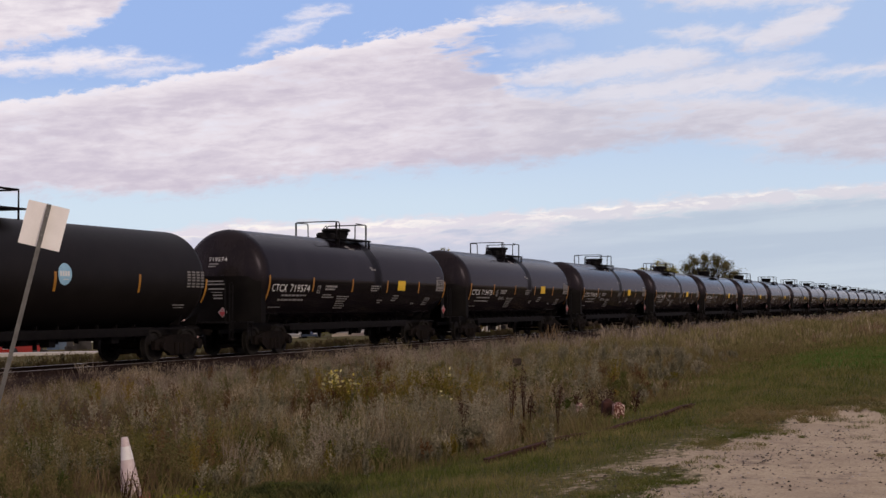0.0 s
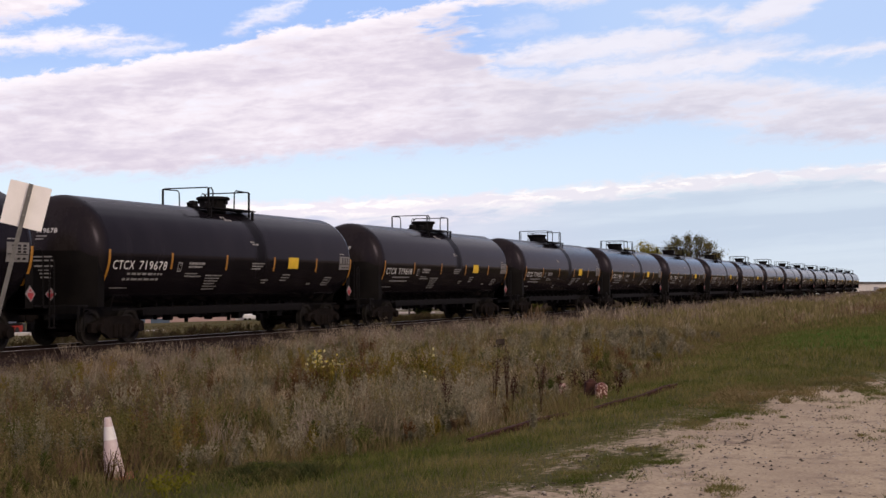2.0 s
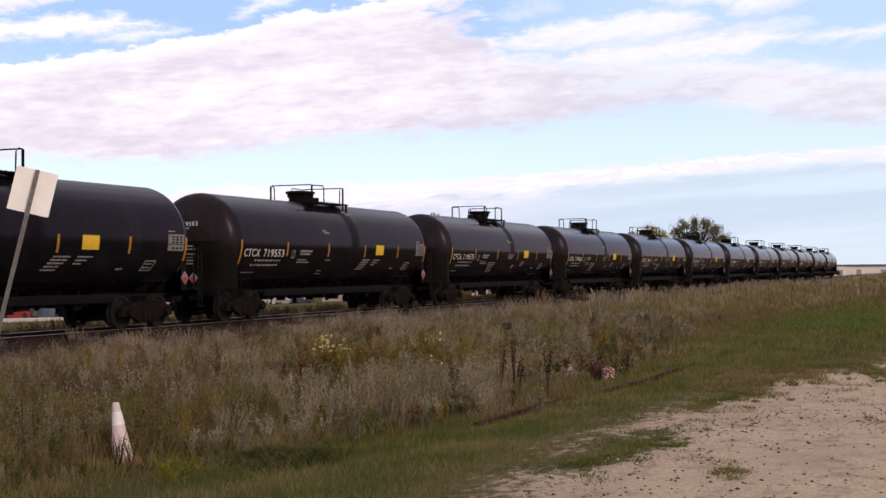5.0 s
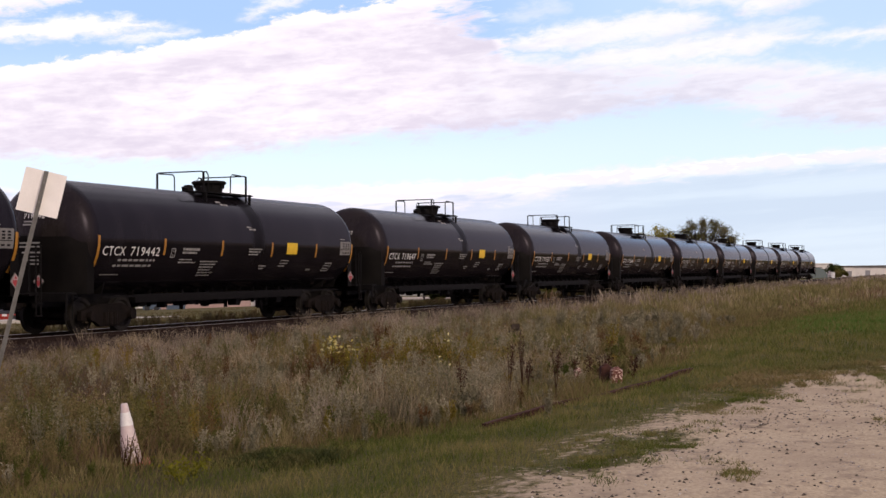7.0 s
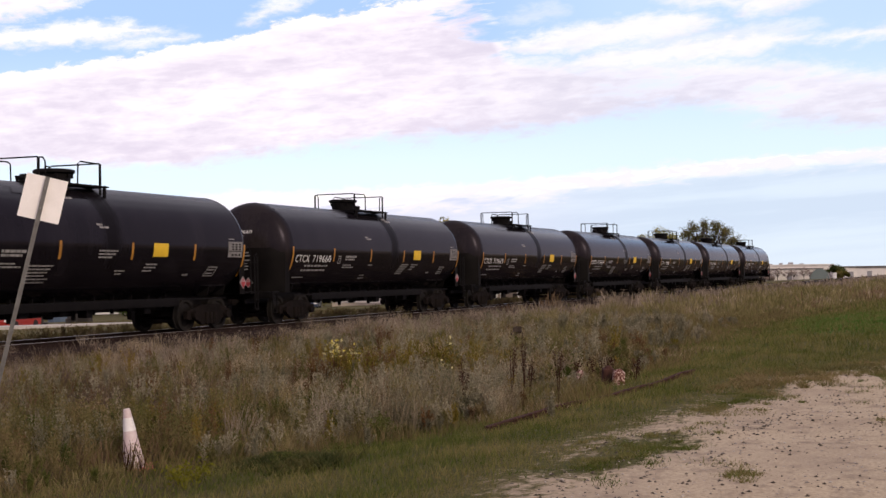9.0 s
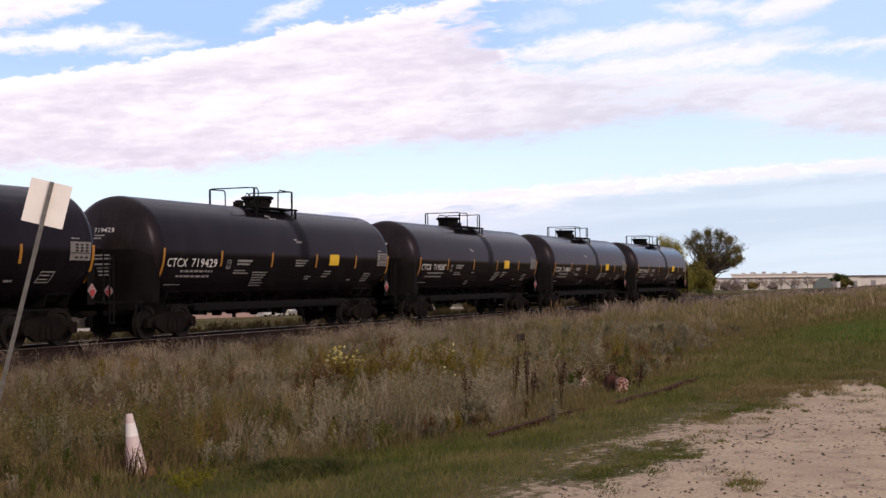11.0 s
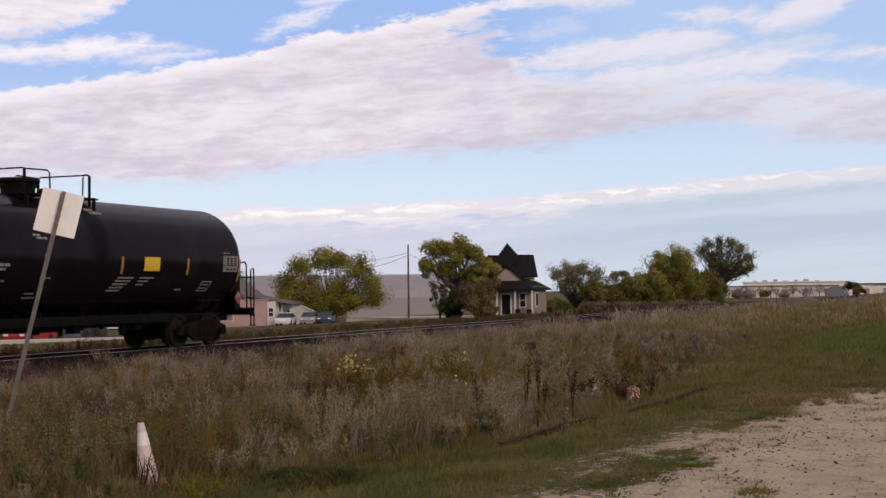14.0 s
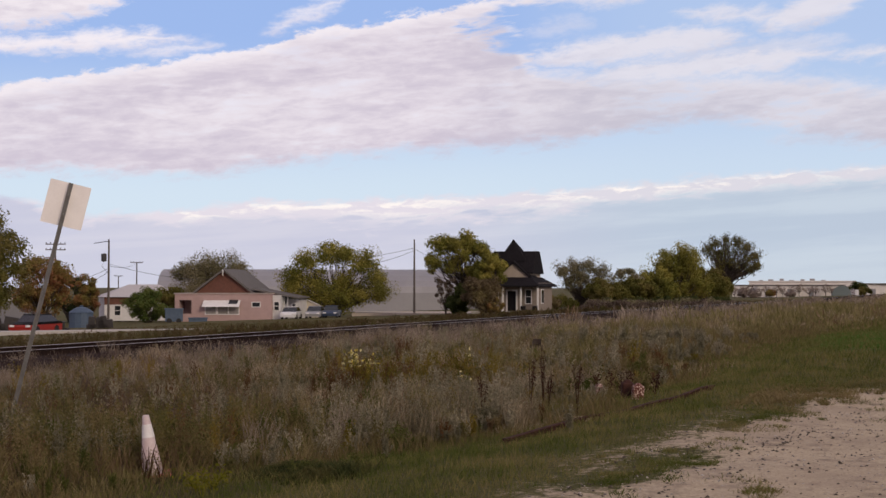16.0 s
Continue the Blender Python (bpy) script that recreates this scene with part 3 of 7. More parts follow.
def wheel_mesh(side):
    """A flanged wheel; side: -1 near, 1 far."""
    bm = bmesh.new()
    prof = [(0.06, -0.10), (0.12, -0.10), (0.13, -0.03), (0.35, 0.0), (0.39, -0.055), (TREAD - 0.002, -0.06), (TREAD, 0.055), (TREAD + 0.028, 0.065), (TREAD + 0.028, 0.085), (0.39, 0.085), (0.35, 0.03), (0.12, 0.05), (0.06, 0.05)]
    lathe(bm, [(r, -side * y) for r, y in prof], 28, "y")
    return bm


def truck(parent, x):
    """A two-axle freight truck: two cast side frames, bolster, springs, axles, wheels."""
    t = new("truck")
    t.parent, t.location = parent, (x, 0, 0)
    t["label"] = "grimy two-axle freight truck"
    for s in (-1, 1):
        bm = bmesh.new()
        out = [(-1.22, 0.36), (-1.22, 0.60), (-0.95, 0.66), (-0.5, 0.78), (0.5, 0.78), (0.95, 0.66), (1.22, 0.60), (1.22, 0.36), (1.0, 0.34), (0.72, 0.36), (0.38, 0.17), (-0.38, 0.17), (-0.72, 0.36), (-1.0, 0.34)]
        plate(bm, [(a, s * 0.93, b) for a, b in out], (0, s * 0.14, 0))
        for w in (-0.89, 0.89):
            lathe(bm, [(0.05, 0), (0.13, 0), (0.13, 0.12), (0.09, 0.16), (0.02, 0.16)], 12, "y", (w, s * 1.05 if s > 0 else -1.21, 0.46))
        for k in (-0.2, 0.0, 0.2):
            tube(bm, [(k, s * 1.09, 0.22), (k, s * 1.09, 0.55)], 0.075, 8)
        part("side_frame", bm, M_TRUCK, t)
    bm = bmesh.new()
    box(bm, -0.22, 0.22, -0.95, 0.95, 0.50, 0.76, 0.03)
    box(bm, -0.95, -0.80, -0.75, 0.75, 0.24, 0.36, 0.02)
    box(bm, 0.80, 0.95, -0.75, 0.75, 0.24, 0.36, 0.02)
    lathe(bm, [(0.1, 0.7), (0.28, 0.7), (0.28, 0.86), (0.1, 0.86)], 12)
    part("bolster", bm, M_TRUCK, t)
    for w in (-0.89, 0.89):
        bm = bmesh.new()
        tube(bm, [(w, -1.0, TREAD), (w, 1.0, TREAD)], 0.075, 10)
        part("axle", bm, M_TRUCK, t)
        for s in (-1, 1):
            ob = new("wheel", WHEELS[s])
            ob.parent = t
            ob.matrix_parent_inverse = Matrix.Translation((w, s * 0.7525, TREAD))
    return t


def railing(parent, flip):
    """The guard rails round the loading platform; flip mirrors it end for end."""
    s = -1 if flip else 1
    top, deck, w, a = 4.71, 4.08, 0.84, 1.26
    rails = [
        [(-a, w, deck), (-a, w, top - 0.06), (-a, w - 0.06, top), (-a, -w + 0.04, top), (-a, -w, top - 0.04), (-a, -w, deck)],
        [(a, w, deck), (a, w, top - 0.06), (a, w - 0.06, top), (a, -w + 0.04, top), (a, -w, top - 0.04), (a, -w, deck)],
        [(-a, -w, top - 0.02), (-a + 0.16, -w, top), (-a + 0.26, -w, top - 0.09), (-a + 0.28, -w, deck)],
        [(a, -w, top - 0.02), (0.42, -w, top), (0.32, -w, top - 0.06), (0.30, -w, deck)],
        [(-a, w, top - 0.02), (-0.42, w, top), (-0.32, w, top - 0.06), (-0.30, w, deck)],
        [(a, w, top - 0.02), (a - 0.16, w, top), (a - 0.26, w, top - 0.09), (a - 0.28, w, deck)],
    ]
    for pts in rails:
        bm = bmesh.new()
        tube(bm, [(s * x, y, z) for x, y, z in pts], 0.022, 6)
        part("guard_rail", bm, M_FITTING, parent)
    for x, y in ((-a, -w), (a, -w), (-a, w), (a, w)):
        bm = bmesh.new()
        box(bm, s * x - 0.034, s * x + 0.034, y - 0.02, y + 0.02, 3.80, top - 0.02)
        part("corner_post", bm, M_FITTING, parent)


def loading_platform(car, flip):
    s = -1 if flip else 1
    bm = bmesh.new()
    for y0, y1 in ((-0.98, -0.50), (0.50, 0.98)):
        box(bm, -1.36, 1.36, y0, y1, 4.055, 4.095)
        for k in range(14):
            x = -1.3 + 0.2 * k
            box(bm, x - 0.015, x + 0.015, y0, y1, 4.095, 4.107)
    for x in (-1.3, 1.3):
        box(bm, x - 0.16, x + 0.16, -0.98, 0.98, 4.05, 4.09)
        for q in (-1, 1):
            box(bm, x - 0.04, x + 0.04, q * 0.95 - 0.03, q * 0.95 + 0.03, 3.72, 4.06)
    plat = part("loading_platform", bm, M_FITTING, car, "black grated loading platform with guard rails")
    railing(plat, flip)
    bm = bmesh.new()
    lathe(bm, [(0.24, 3.95), (0.47, 3.95), (0.47, 4.12), (0.42, 4.14), (0.45, 4.40), (0.55, 4.44), (0.55, 4.50), (0.50, 4.53), (0.10, 4.54)], 24, "z", (s * 0.46, 0.05, 0))
    manway = part("manway", bm, M_FITTING, car, "black bolted manway housing", 40)
    for k in range(8):
        q = 2 * math.pi * k / 8
        bm = bmesh.new()
        box(bm, s * 0.46 + 0.46 * math.cos(q) - 0.03, s * 0.46 + 0.46 * math.cos(q) + 0.03, 0.05 + 0.46 * math.sin(q) - 0.03, 0.05 + 0.46 * math.sin(q) + 0.03, 4.30, 4.50)
        part("eye_bolt", bm, M_FITTING, manway)
    bm = bmesh.new()
    lathe(bm, [(0.1, 3.95), (0.24, 3.95), (0.24, 4.16), (0.16, 4.19), (0.14, 4.34), (0.02, 4.36)], 12, "z", (s * -0.62, 0.12, 0))
    lathe(bm, [(0.06, 3.95), (0.11, 3.95), (0.11, 4.30), (0.05, 4.33)], 8, "z", (s * -0.30, -0.2, 0))
    tube(bm, [(s * -0.95, 0.1, 4.0), (s * -0.95, 0.1, 4.24), (s * -0.7, 0.1, 4.24)], 0.06, 8)
    part("top_valves", bm, M_FITTING, car)


def end_gear(car, s):
    """Sill, coupler, end platform, hand rails and steps of one end."""
    bm = bmesh.new()
    for q in (-1, 1):
        box(bm, s * 4.6, s * 8.55, q * 0.34 - 0.03, q * 0.34 + 0.03, 0.72, 1.06)
    box(bm, s * 4.6, s * 8.55, -0.40, 0.40, 1.04, 1.08)
    for x in (6.4, 7.3):
        plate(bm, [(s * x, -0.9, 1.04), (s * x, 0.9, 1.04), (s * x, 1.0, 1.40), (s * x, 0.5, 1.15), (s * x, -0.5, 1.15), (s * x, -1.0, 1.40)], (s * 0.05, 0, 0))
    part("draft_sill", bm, M_FITTING, car)
    bm = bmesh.new()
    box(bm, s * 8.5, s * 8.86, -0.09, 0.09, 0.76, 0.96, 0.02)
    box(bm, s * 8.80, s * 9.05, -0.17, 0.13, 0.70, 1.02, 0.04)
    part("coupler", bm, M_TRUCK, car)
    bm = bmesh.new()
    box(bm, s * 8.16, s * 8.58, -1.42, 1.42, 1.06, 1.10)
    for k in range(9):
        box(bm, s * 8.16, s * 8.58, -1.40 + 0.34 * k, -1.37 + 0.34 * k, 1.10, 1.115)
    box(bm, s * 8.50, s * 8.58, -1.42, 1.42, 0.88, 1.06)
    part("end_platform", bm, M_FITTING, car)
    for q in (-1, 1) if s > 0 else ():
        bm = bmesh.new()
        tube(bm, [(s * 7.86, q * 1.42, 2.50), (s * 8.02, q * 1.44, 2.52), (s * 8.12, q * 1.44, 2.42), (s * 8.14, q * 1.44, 1.10)], 0.024, 6)
        part("grab_rail", bm, M_FITTING, car)
        bm = bmesh.new()
        tube(bm, [(s * 8.38, q * 1.44, 0.55), (s * 8.38, q * 1.44, 2.30), (s * 8.52, q * 1.44, 2.32), (s * 8.56, q * 1.44, 2.24), (s * 8.56, q * 1.44, 0.55)], 0.024, 6)
        for z in (0.56, 0.86):
            box(bm, s * 8.36, s * 8.58, q * 1.44 - 0.05, q * 1.44 + 0.05, z - 0.015, z + 0.015)
        part("end_ladder", bm, M_FITTING, car)
    for q in (-1, 1) if s < 0 else ():
        bm = bmesh.new()
        tube(bm, [(s * 8.30, q * 1.40, 1.08), (s * 8.30, q * 1.40, 0.42), (s * 8.56, q * 1.40, 0.42), (s * 8.56, q * 1.40, 1.08)], 0.024, 6)
        part("stirrup_step", bm, M_FITTING, car)
    if s < 0:
        return
    bm = bmesh.new()
    tube(bm, [(s * 8.5, -1.42, 2.05), (s * 8.5, 1.42, 2.05)], 0.022, 6)
    part("cross_rail", bm, M_FITTING, car)


def underside(car):
    bm = bmesh.new()
    tube(bm, [(-5.2, -0.55, 0.80), (-2.0, -0.55, 0.80), (-1.8, -0.55, 0.70), (1.8, -0.55, 0.70), (2.0, -0.55, 0.80), (5.2, -0.55, 0.80)], 0.028, 6)
    tube(bm, [(-5.0, 0.4, 0.72), (5.0, 0.4, 0.72)], 0.022, 6)
    for k in range(12):
        x = -4.6 + 0.84 * k
        box(bm, x - 0.02, x + 0.02, -0.62, -0.50, 0.62 if k % 3 else 0.50, 1.14)
    part("brake_piping", bm, M_FITTING, car)
    bm = bmesh.new()
    lathe(bm, [(0.05, -0.45), (0.20, -0.42), (0.22, 0.35), (0.10, 0.45)], 14, "x", (-3.1, 0.1, 0.84))
    part("air_reservoir", bm, M_FITTING, car)
    bm = bmesh.new()
    lathe(bm, [(0.05, -0.3), (0.13, -0.28), (0.13, 0.25), (0.06, 0.3)], 12, "x", (-1.9, -0.4, 0.74))
    part("brake_cylinder", bm, M_FITTING, car)
    bm = bmesh.new()
    lathe(bm, [(0.1, 1.10), (0.32, 1.08), (0.30, 0.86), (0.16, 0.80), (0.14, 0.55), (0.06, 0.53)], 16, "z", (0.1, 0, 0))
    box(bm, -0.45, 0.75, -0.36, -0.30, 0.60, 1.05)
    box(bm, -0.45, 0.75, 0.30, 0.36, 0.60, 1.05)
    part("bottom_outlet", bm, M_FITTING, car)
    for q in (-1, 1):
        bm = bmesh.new()
        box(bm, -6.95, 6.85, q * 1.30 - 0.02, q * 1.30 + 0.02, 0.945, 0.985)
        part("side_rail", bm, M_FITTING, car)
    # brake rods, hangers and the skid plate in the dark under the barrel
    for y, z0, z1 in ((-0.86, 0.76, 1.00), (-0.25, 0.66, 1.00), (0.75, 0.80, 0.93)):
        bm = bmesh.new()
        box(bm, -4.9, 4.9, y - 0.05, y + 0.05, z0, z1, 0.01)
        part("brake_rod", bm, M_FITTING, car)
    rnd = random.Random(12)
    for k in range(7):
        x, wd = -4.3 + 1.35 * k + rnd.uniform(-0.3, 0.3), rnd.uniform(0.06, 0.22)
        bm = bmesh.new()
        box(bm, x - wd, x + wd, -0.75, -0.45, rnd.uniform(0.52, 0.70), 0.9, 0.015)
        part("brake_hanger", bm, M_FITTING, car)


def arc_strip(bm, x, z0, z1, wd, curve):
    """The amber strip along a head seam, running down and back."""
    k = 8
    rows = []
    for i in range(k + 1):
        z = z0 + (z1 - z0) * i / k
        dx = curve * (i / k) ** 2
        rows.append((bm.verts.new(skin(x + dx, z, 0.006)), bm.verts.new(skin(x + dx + wd, z, 0.006))))
    for a, b in zip(rows, rows[1:]):
        bm.faces.new((a[0], a[1], b[1], b[0]))


def head_point(s, y, z, lift=0.006):
    """A point on the dished head at the end s."""
    return Vector((s * (HALF + head_depth(min(R, math.hypot(y, z - ZC))) + lift), y, z))


def markings(car, flip):
    for x in (-4.42, -1.36, 1.68, 4.74):
        bm = bmesh.new()
        decal(bm, x, x + 0.10, 2.10, 2.57)
        part("reflective_strip", bm, M_AMBER, car)
    for x, c in ((-7.45, 0.0), (7.50, 0.0)):
        bm = bmesh.new()
        arc_strip(bm, x, 2.60, 1.62, 0.10, c)
        part("seam_strip", bm, M_AMBER, car)
    bm = bmesh.new()
    decal(bm, 2.70, 3.42, 2.19, 2.57)
    part("test_panel", bm, M_YELLOW, car, "plain yellow painted square")
    bm = bmesh.new()
    decal(bm, 6.62, 7.45, 2.20, 2.68)
    pan = part("data_panel", bm, M_PANELGREY, car, "pale grey data panel")
    bm = bmesh.new()
    for z in (2.62, 2.545, 2.47, 2.30):
        for k in range(3):
            decal(bm, 6.82 + 0.2 * k, 6.94 + 0.2 * k, z - 0.045, z, lift=0.008)
    decal(bm, 6.66, 7.40, 2.38, 2.40, lift=0.008)
    tagged(part("panel_lines", bm, M_TANK, pan), kind="stuff")
    rnd = random.Random(3)

    def bars(x0, x1, z, hgt=0.05, gaps=True, slant=0.0):
        x = x0
        while x < x1 - 0.05:
            wd = min(rnd.uniform(0.10, 0.30) if gaps else rnd.uniform(0.07, 0.22), x1 - x)
            decal(bm, x, x + wd, z - hgt / 2, z + hgt / 2)
            x += wd + (0.06 if gaps else 0.022)

    bm = bmesh.new()
    bars(-6.45, -4.75, 1.95, 0.06)
    bars(-6.60, -4.85, 1.80, 0.06)
    tagged(part("weight_stencil", bm, M_FADED, car), kind="stuff")
    bm = bmesh.new()
    bars(-3.45, -2.55, 2.28, 0.07, False)
    bars(-3.45, -2.70, 2.18, 0.06, False)
    bars(-3.55, -2.85, 1.98, 0.035, False)
    bars(-3.55, -2.65, 1.90, 0.04, False)
    bars(-6.95, -6.10, 1.56, 0.03, False)
    if flip:
        bars(-1.75, -1.40, 1.60, 0.035, False)
        bars(-1.75, -1.25, 1.50, 0.035, False)
        bars(-1.45, -1.05, 1.98, 0.03, False)
        for k in range(5):
            bars(1.62 - 0.07 * k, 2.32 - 0.10 * k, 2.00 - 0.085 * k, 0.042, False)
        for k in range(3):
            bars(2.60 - 0.04 * k, 3.25 - 0.18 * k, 2.00 - 0.09 * k, 0.042, False)
        top, crest = -1.72, 0.85
    else:
        for k in range(6):
            bars(-2.40 + 0.03 * k, -1.46 - 0.07 * (k % 4), 1.93 - 0.082 * k, 0.038, False)
        for k in range(3):
            bars(0.26, 1.08 - 0.10 * k, 2.33 - 0.085 * k, 0.040, False)
        bars(1.12, 1.58, 1.80, 0.040, False)
        bars(1.20, 1.50, 1.72, 0.040, False)
        for k in range(3):
            bars(2.45 - 0.04 * k, 3.05 - 0.10 * k, 1.98 - 0.09 * k, 0.038, False)
        top, crest = 0.22, -0.80
    bars(4.45, 4.80, 1.68, 0.055, False)
    bars(6.65, 7.00, 2.76, 0.03, False)
    bars(top, top + 0.25, 3.02, 0.05, False)
    bars(top + 0.10, top + 0.55, 2.95, 0.05, False)
    bars(crest, crest + 0.35, 3.78, 0.06, False)
    bars(crest + 0.12, crest + 0.60, 3.70, 0.06, False)
    bars(-7.25, -7.05, 1.36, 0.05, False)
    bars(-7.25, -7.05, 1.27, 0.05, False)
    tagged(part("stencil_text", bm, M_STENCIL, car), kind="stuff")
    for x0, x1, z0, z1, sl, material in ((-4.04, -3.82, 2.03, 2.30, 0.01, M_STENCIL), (5.58, 6.10, 1.63, 1.92, 0.10, M_STENCIL)):
        bm = bmesh.new()
        decal(bm, x0, x1, z0, z0 + 0.03)
        decal(bm, x0 + sl, x1 + sl, z1 - 0.03, z1)
        decal(bm, x0, x0 + 0.03, z0, z1, sl)
        decal(bm, x1 - 0.03, x1, z0, z1, sl)
        decal(bm, x0 + 0.1, x1 - 0.06, (z0 + z1) / 2 + 0.03, (z0 + z1) / 2 + 0.06)
        decal(bm, x0 + 0.08, x1 - 0.08, (z0 + z1) / 2 - 0.07, (z0 + z1) / 2 - 0.04)
        part("boxed_stencil", bm, material, car)
    # lines on the head that faces back along the track
    bm = bmesh.new()
    for z, y0, y1 in ((2.96, 0.25, -0.10), (2.88, 0.28, 0.0), (2.40, 0.30, -0.35), (2.30, 0.30, -0.40), (2.15, 0.22, -0.38), (2.05, 0.10, -0.30), (1.95, 0.05, -0.32), (1.85, 0.02, -0.32)):
        c = [Vector((-(HALF + (0.88 if zz < 2.56 else head_depth(math.hypot(y, zz - ZC)) + 0.01)), y, zz)) for y, zz in ((y0, z - 0.02), (y1, z - 0.02), (y1, z + 0.02), (y0, z + 0.02))]
        bm.faces.new([bm.verts.new(p) for p in c])
    tagged(part("head_lines", bm, M_FADED, car), kind="stuff")
    # placards in their brackets
    for c, u, v in (((7.62, -1.46, 1.42), (0.15, -0.02, 0), (-0.04, -0.02, 0.19)), ((-8.33, -0.35, 1.40), (0, -0.16, 0), (0, 0, 0.16))):
        c, u, v = Vector(c), Vector(u), Vector(v)
        nrm = u.cross(v).normalized() * 0.02
        bm = bmesh.new()
        plate(bm, [c - u * 1.1, c - v * 1.1, c + u * 1.1, c + v * 1.1], -nrm)
        br = part("placard_holder", bm, M_POST, car)
        bm = bmesh.new()
        c = c + nrm * 0.2
        plate(bm, [c - u, c - v, c + u, c + v], nrm * 0.2)
        part("placard", bm, M_PLACARD, br, "white and red diamond placard")
        bm = bmesh.new()
        c = c + nrm * 0.3
        plate(bm, [c - u * 0.62 - v * 0.20, c - v * 0.86, c + u * 0.62 - v * 0.20, c + u * 0.62 + v * 0.16, c - u * 0.62 + v * 0.16], nrm * 0.1)
        plate(bm, [c - u * 0.3 + v * 0.34, c + u * 0.3 + v * 0.34, c + v * 0.72], nrm * 0.1)
        part("placard_print", bm, M_RED, br)


def head_shield(car, s):
    """A steel plate with upright sides over the lower half of a head, bent back at its edges."""
    bm = bmesh.new()
    rows = []
    for i in range(9):
        z = 1.06 + 1.50 * i / 8
        w = 1.43 - (0.10 if i == 8 else 0.0)
        rows.append([bm.verts.new((s * (HALF + 0.86 - 0.50 * abs(j / 6 - 1) ** 2.4), w * (j / 6 - 1), z)) for j in range(13)])
    for a, b in zip(rows, rows[1:]):
        for j in range(12):
            bm.faces.new((a[j], a[j + 1], b[j + 1], b[j]))
    edge = [e for e in bm.edges if e.is_boundary]
    r = bmesh.ops.extrude_edge_only(bm, edges=edge)["geom"]
    for v in r:
        if isinstance(v, bmesh.types.BMVert):
            v.co.x -= s * 0.30
    part("head_shield", bm, M_SHIELD, car, "matt black half-height head shield", 40)


def tank_car(flip):
    """The common black tank car."""
    car = thing("tank_car", "glossy black railway tank car with white lettering and a yellow square", "tank car", group="tank cars of the train")
    part("tank", tank_mesh(), M_TANK, car, "", 35)
    for x in (-HALF, HALF):
        bm = bmesh.new()
        lathe(bm, [(R - 0.05, -0.014), (R + 0.003, -0.010), (R + 0.003, 0.010), (R - 0.05, 0.014)], 64, "x", (x, 0, ZC))
        part("weld_seam", bm, M_TANK, car)
    loading_platform(car, flip)
    underside(car)
    for s in (-1, 1):
        end_gear(car, s)
        truck(car, s * 6.30)
        head_shield(car, s)
    markings(car, flip)
    return car


def old_tank_car():
    """The dull car ahead of the string, with a round blue emblem; it is slimmer and hangs lower."""
    global ZC
    keep, ZC = ZC, 2.40
    car = thing("tank_car", "dull black railway tank car with a round blue emblem", "tank car", group="tank cars of the train")
    part("tank", tank_mesh(HALF - 0.62, R - 0.12, 0.66), M_OLD_TANK, car, "", 35)
    bm = bmesh.new()
    lathe(bm, [(0.3, 3.9), (0.45, 3.7), (0.45, 4.2), (0.30, 4.24), (0.28, 4.56), (0.1, 4.60)], 18, "z", (-1.6, 0, 0))
    part("manway", bm, M_FITTING, car, "", 40)
    for x in (-2.6, -0.5):
        bm = bmesh.new()
        tube(bm, [(x, 0.8, 3.75), (x, 0.8, 4.50), (x, -0.8, 4.50), (x, -0.8, 3.75)], 0.03, 6)
        part("guard_rail", bm, M_FITTING, car)
    for y in (-0.8, 0.8):
        bm = bmesh.new()
        tube(bm, [(-2.6, y, 4.50), (-0.5, y, 4.50)], 0.03, 6)
        part("guard_rail", bm, M_FITTING, car)
    bm = bmesh.new()
    box(bm, -2.75, -0.35, -0.98, 0.98, 4.00, 4.04)
    part("loading_platform", bm, M_FITTING, car)
    underside(car)
    for s in (-1, 1):
        end_gear(car, s)
        truck(car, s * 6.2)
    SLIM[0] = 0.12
    for x in (-3.4, 0.08, 3.66):
        bm = bmesh.new()
        decal(bm, x, x + 0.10, 1.98, 2.48)
        part("reflective_strip", bm, M_AMBER, car)
    bm = bmesh.new()
    arc_strip(bm, 7.02, 2.40, 1.70, 0.10, -0.05)
    part("seam_strip", bm, M_AMBER, car)
    bm = bmesh.new()
    rows = []
    for k in range(19):
        a = math.pi * (k / 18 - 0.5)
        w = max(0.01, 0.27 * math.cos(a))
        rows.append((bm.verts.new(skin(0.50 - w, 2.42 + 0.28 * math.sin(a), 0.006)), bm.verts.new(skin(0.50 + w, 2.42 + 0.28 * math.sin(a), 0.006))))
    for p, q in zip(rows, rows[1:]):
        bm.faces.new((p[0], p[1], q[1], q[0]))
    em = part("emblem", bm, mat("pale_blue_emblem", (0.30, 0.52, 0.66), (0.22, 0.42, 0.58), 0.5, bump=0), car, "round pale blue emblem")
    bm = bmesh.new()
    for x in (0.30, 0.40, 0.50, 0.60):
        decal(bm, x, x + 0.07, 2.37, 2.50, lift=0.009)
    decal(bm, 0.44, 0.64, 2.28, 2.30, lift=0.009)
    part("emblem_bars", bm, M_WHITE, em)
    bm = bmesh.new()
    for z in (2.62, 2.54, 2.46, 2.38, 2.28, 2.20):
        for k in range(4):
            decal(bm, 6.05 + 0.24 * k, 6.22 + 0.24 * k, z - 0.05, z)
    part("data_panel", bm, M_PANELGREY, car)
    bm = bmesh.new()
    decal(bm, 5.6, 6.2, 1.62, 1.65)
    decal(bm, 5.7, 6.2, 1.55, 1.57)
    tagged(part("stencil_text", bm, M_FADED, car), kind="stuff")
    SLIM[0], ZC = 0.0, keep
    return car


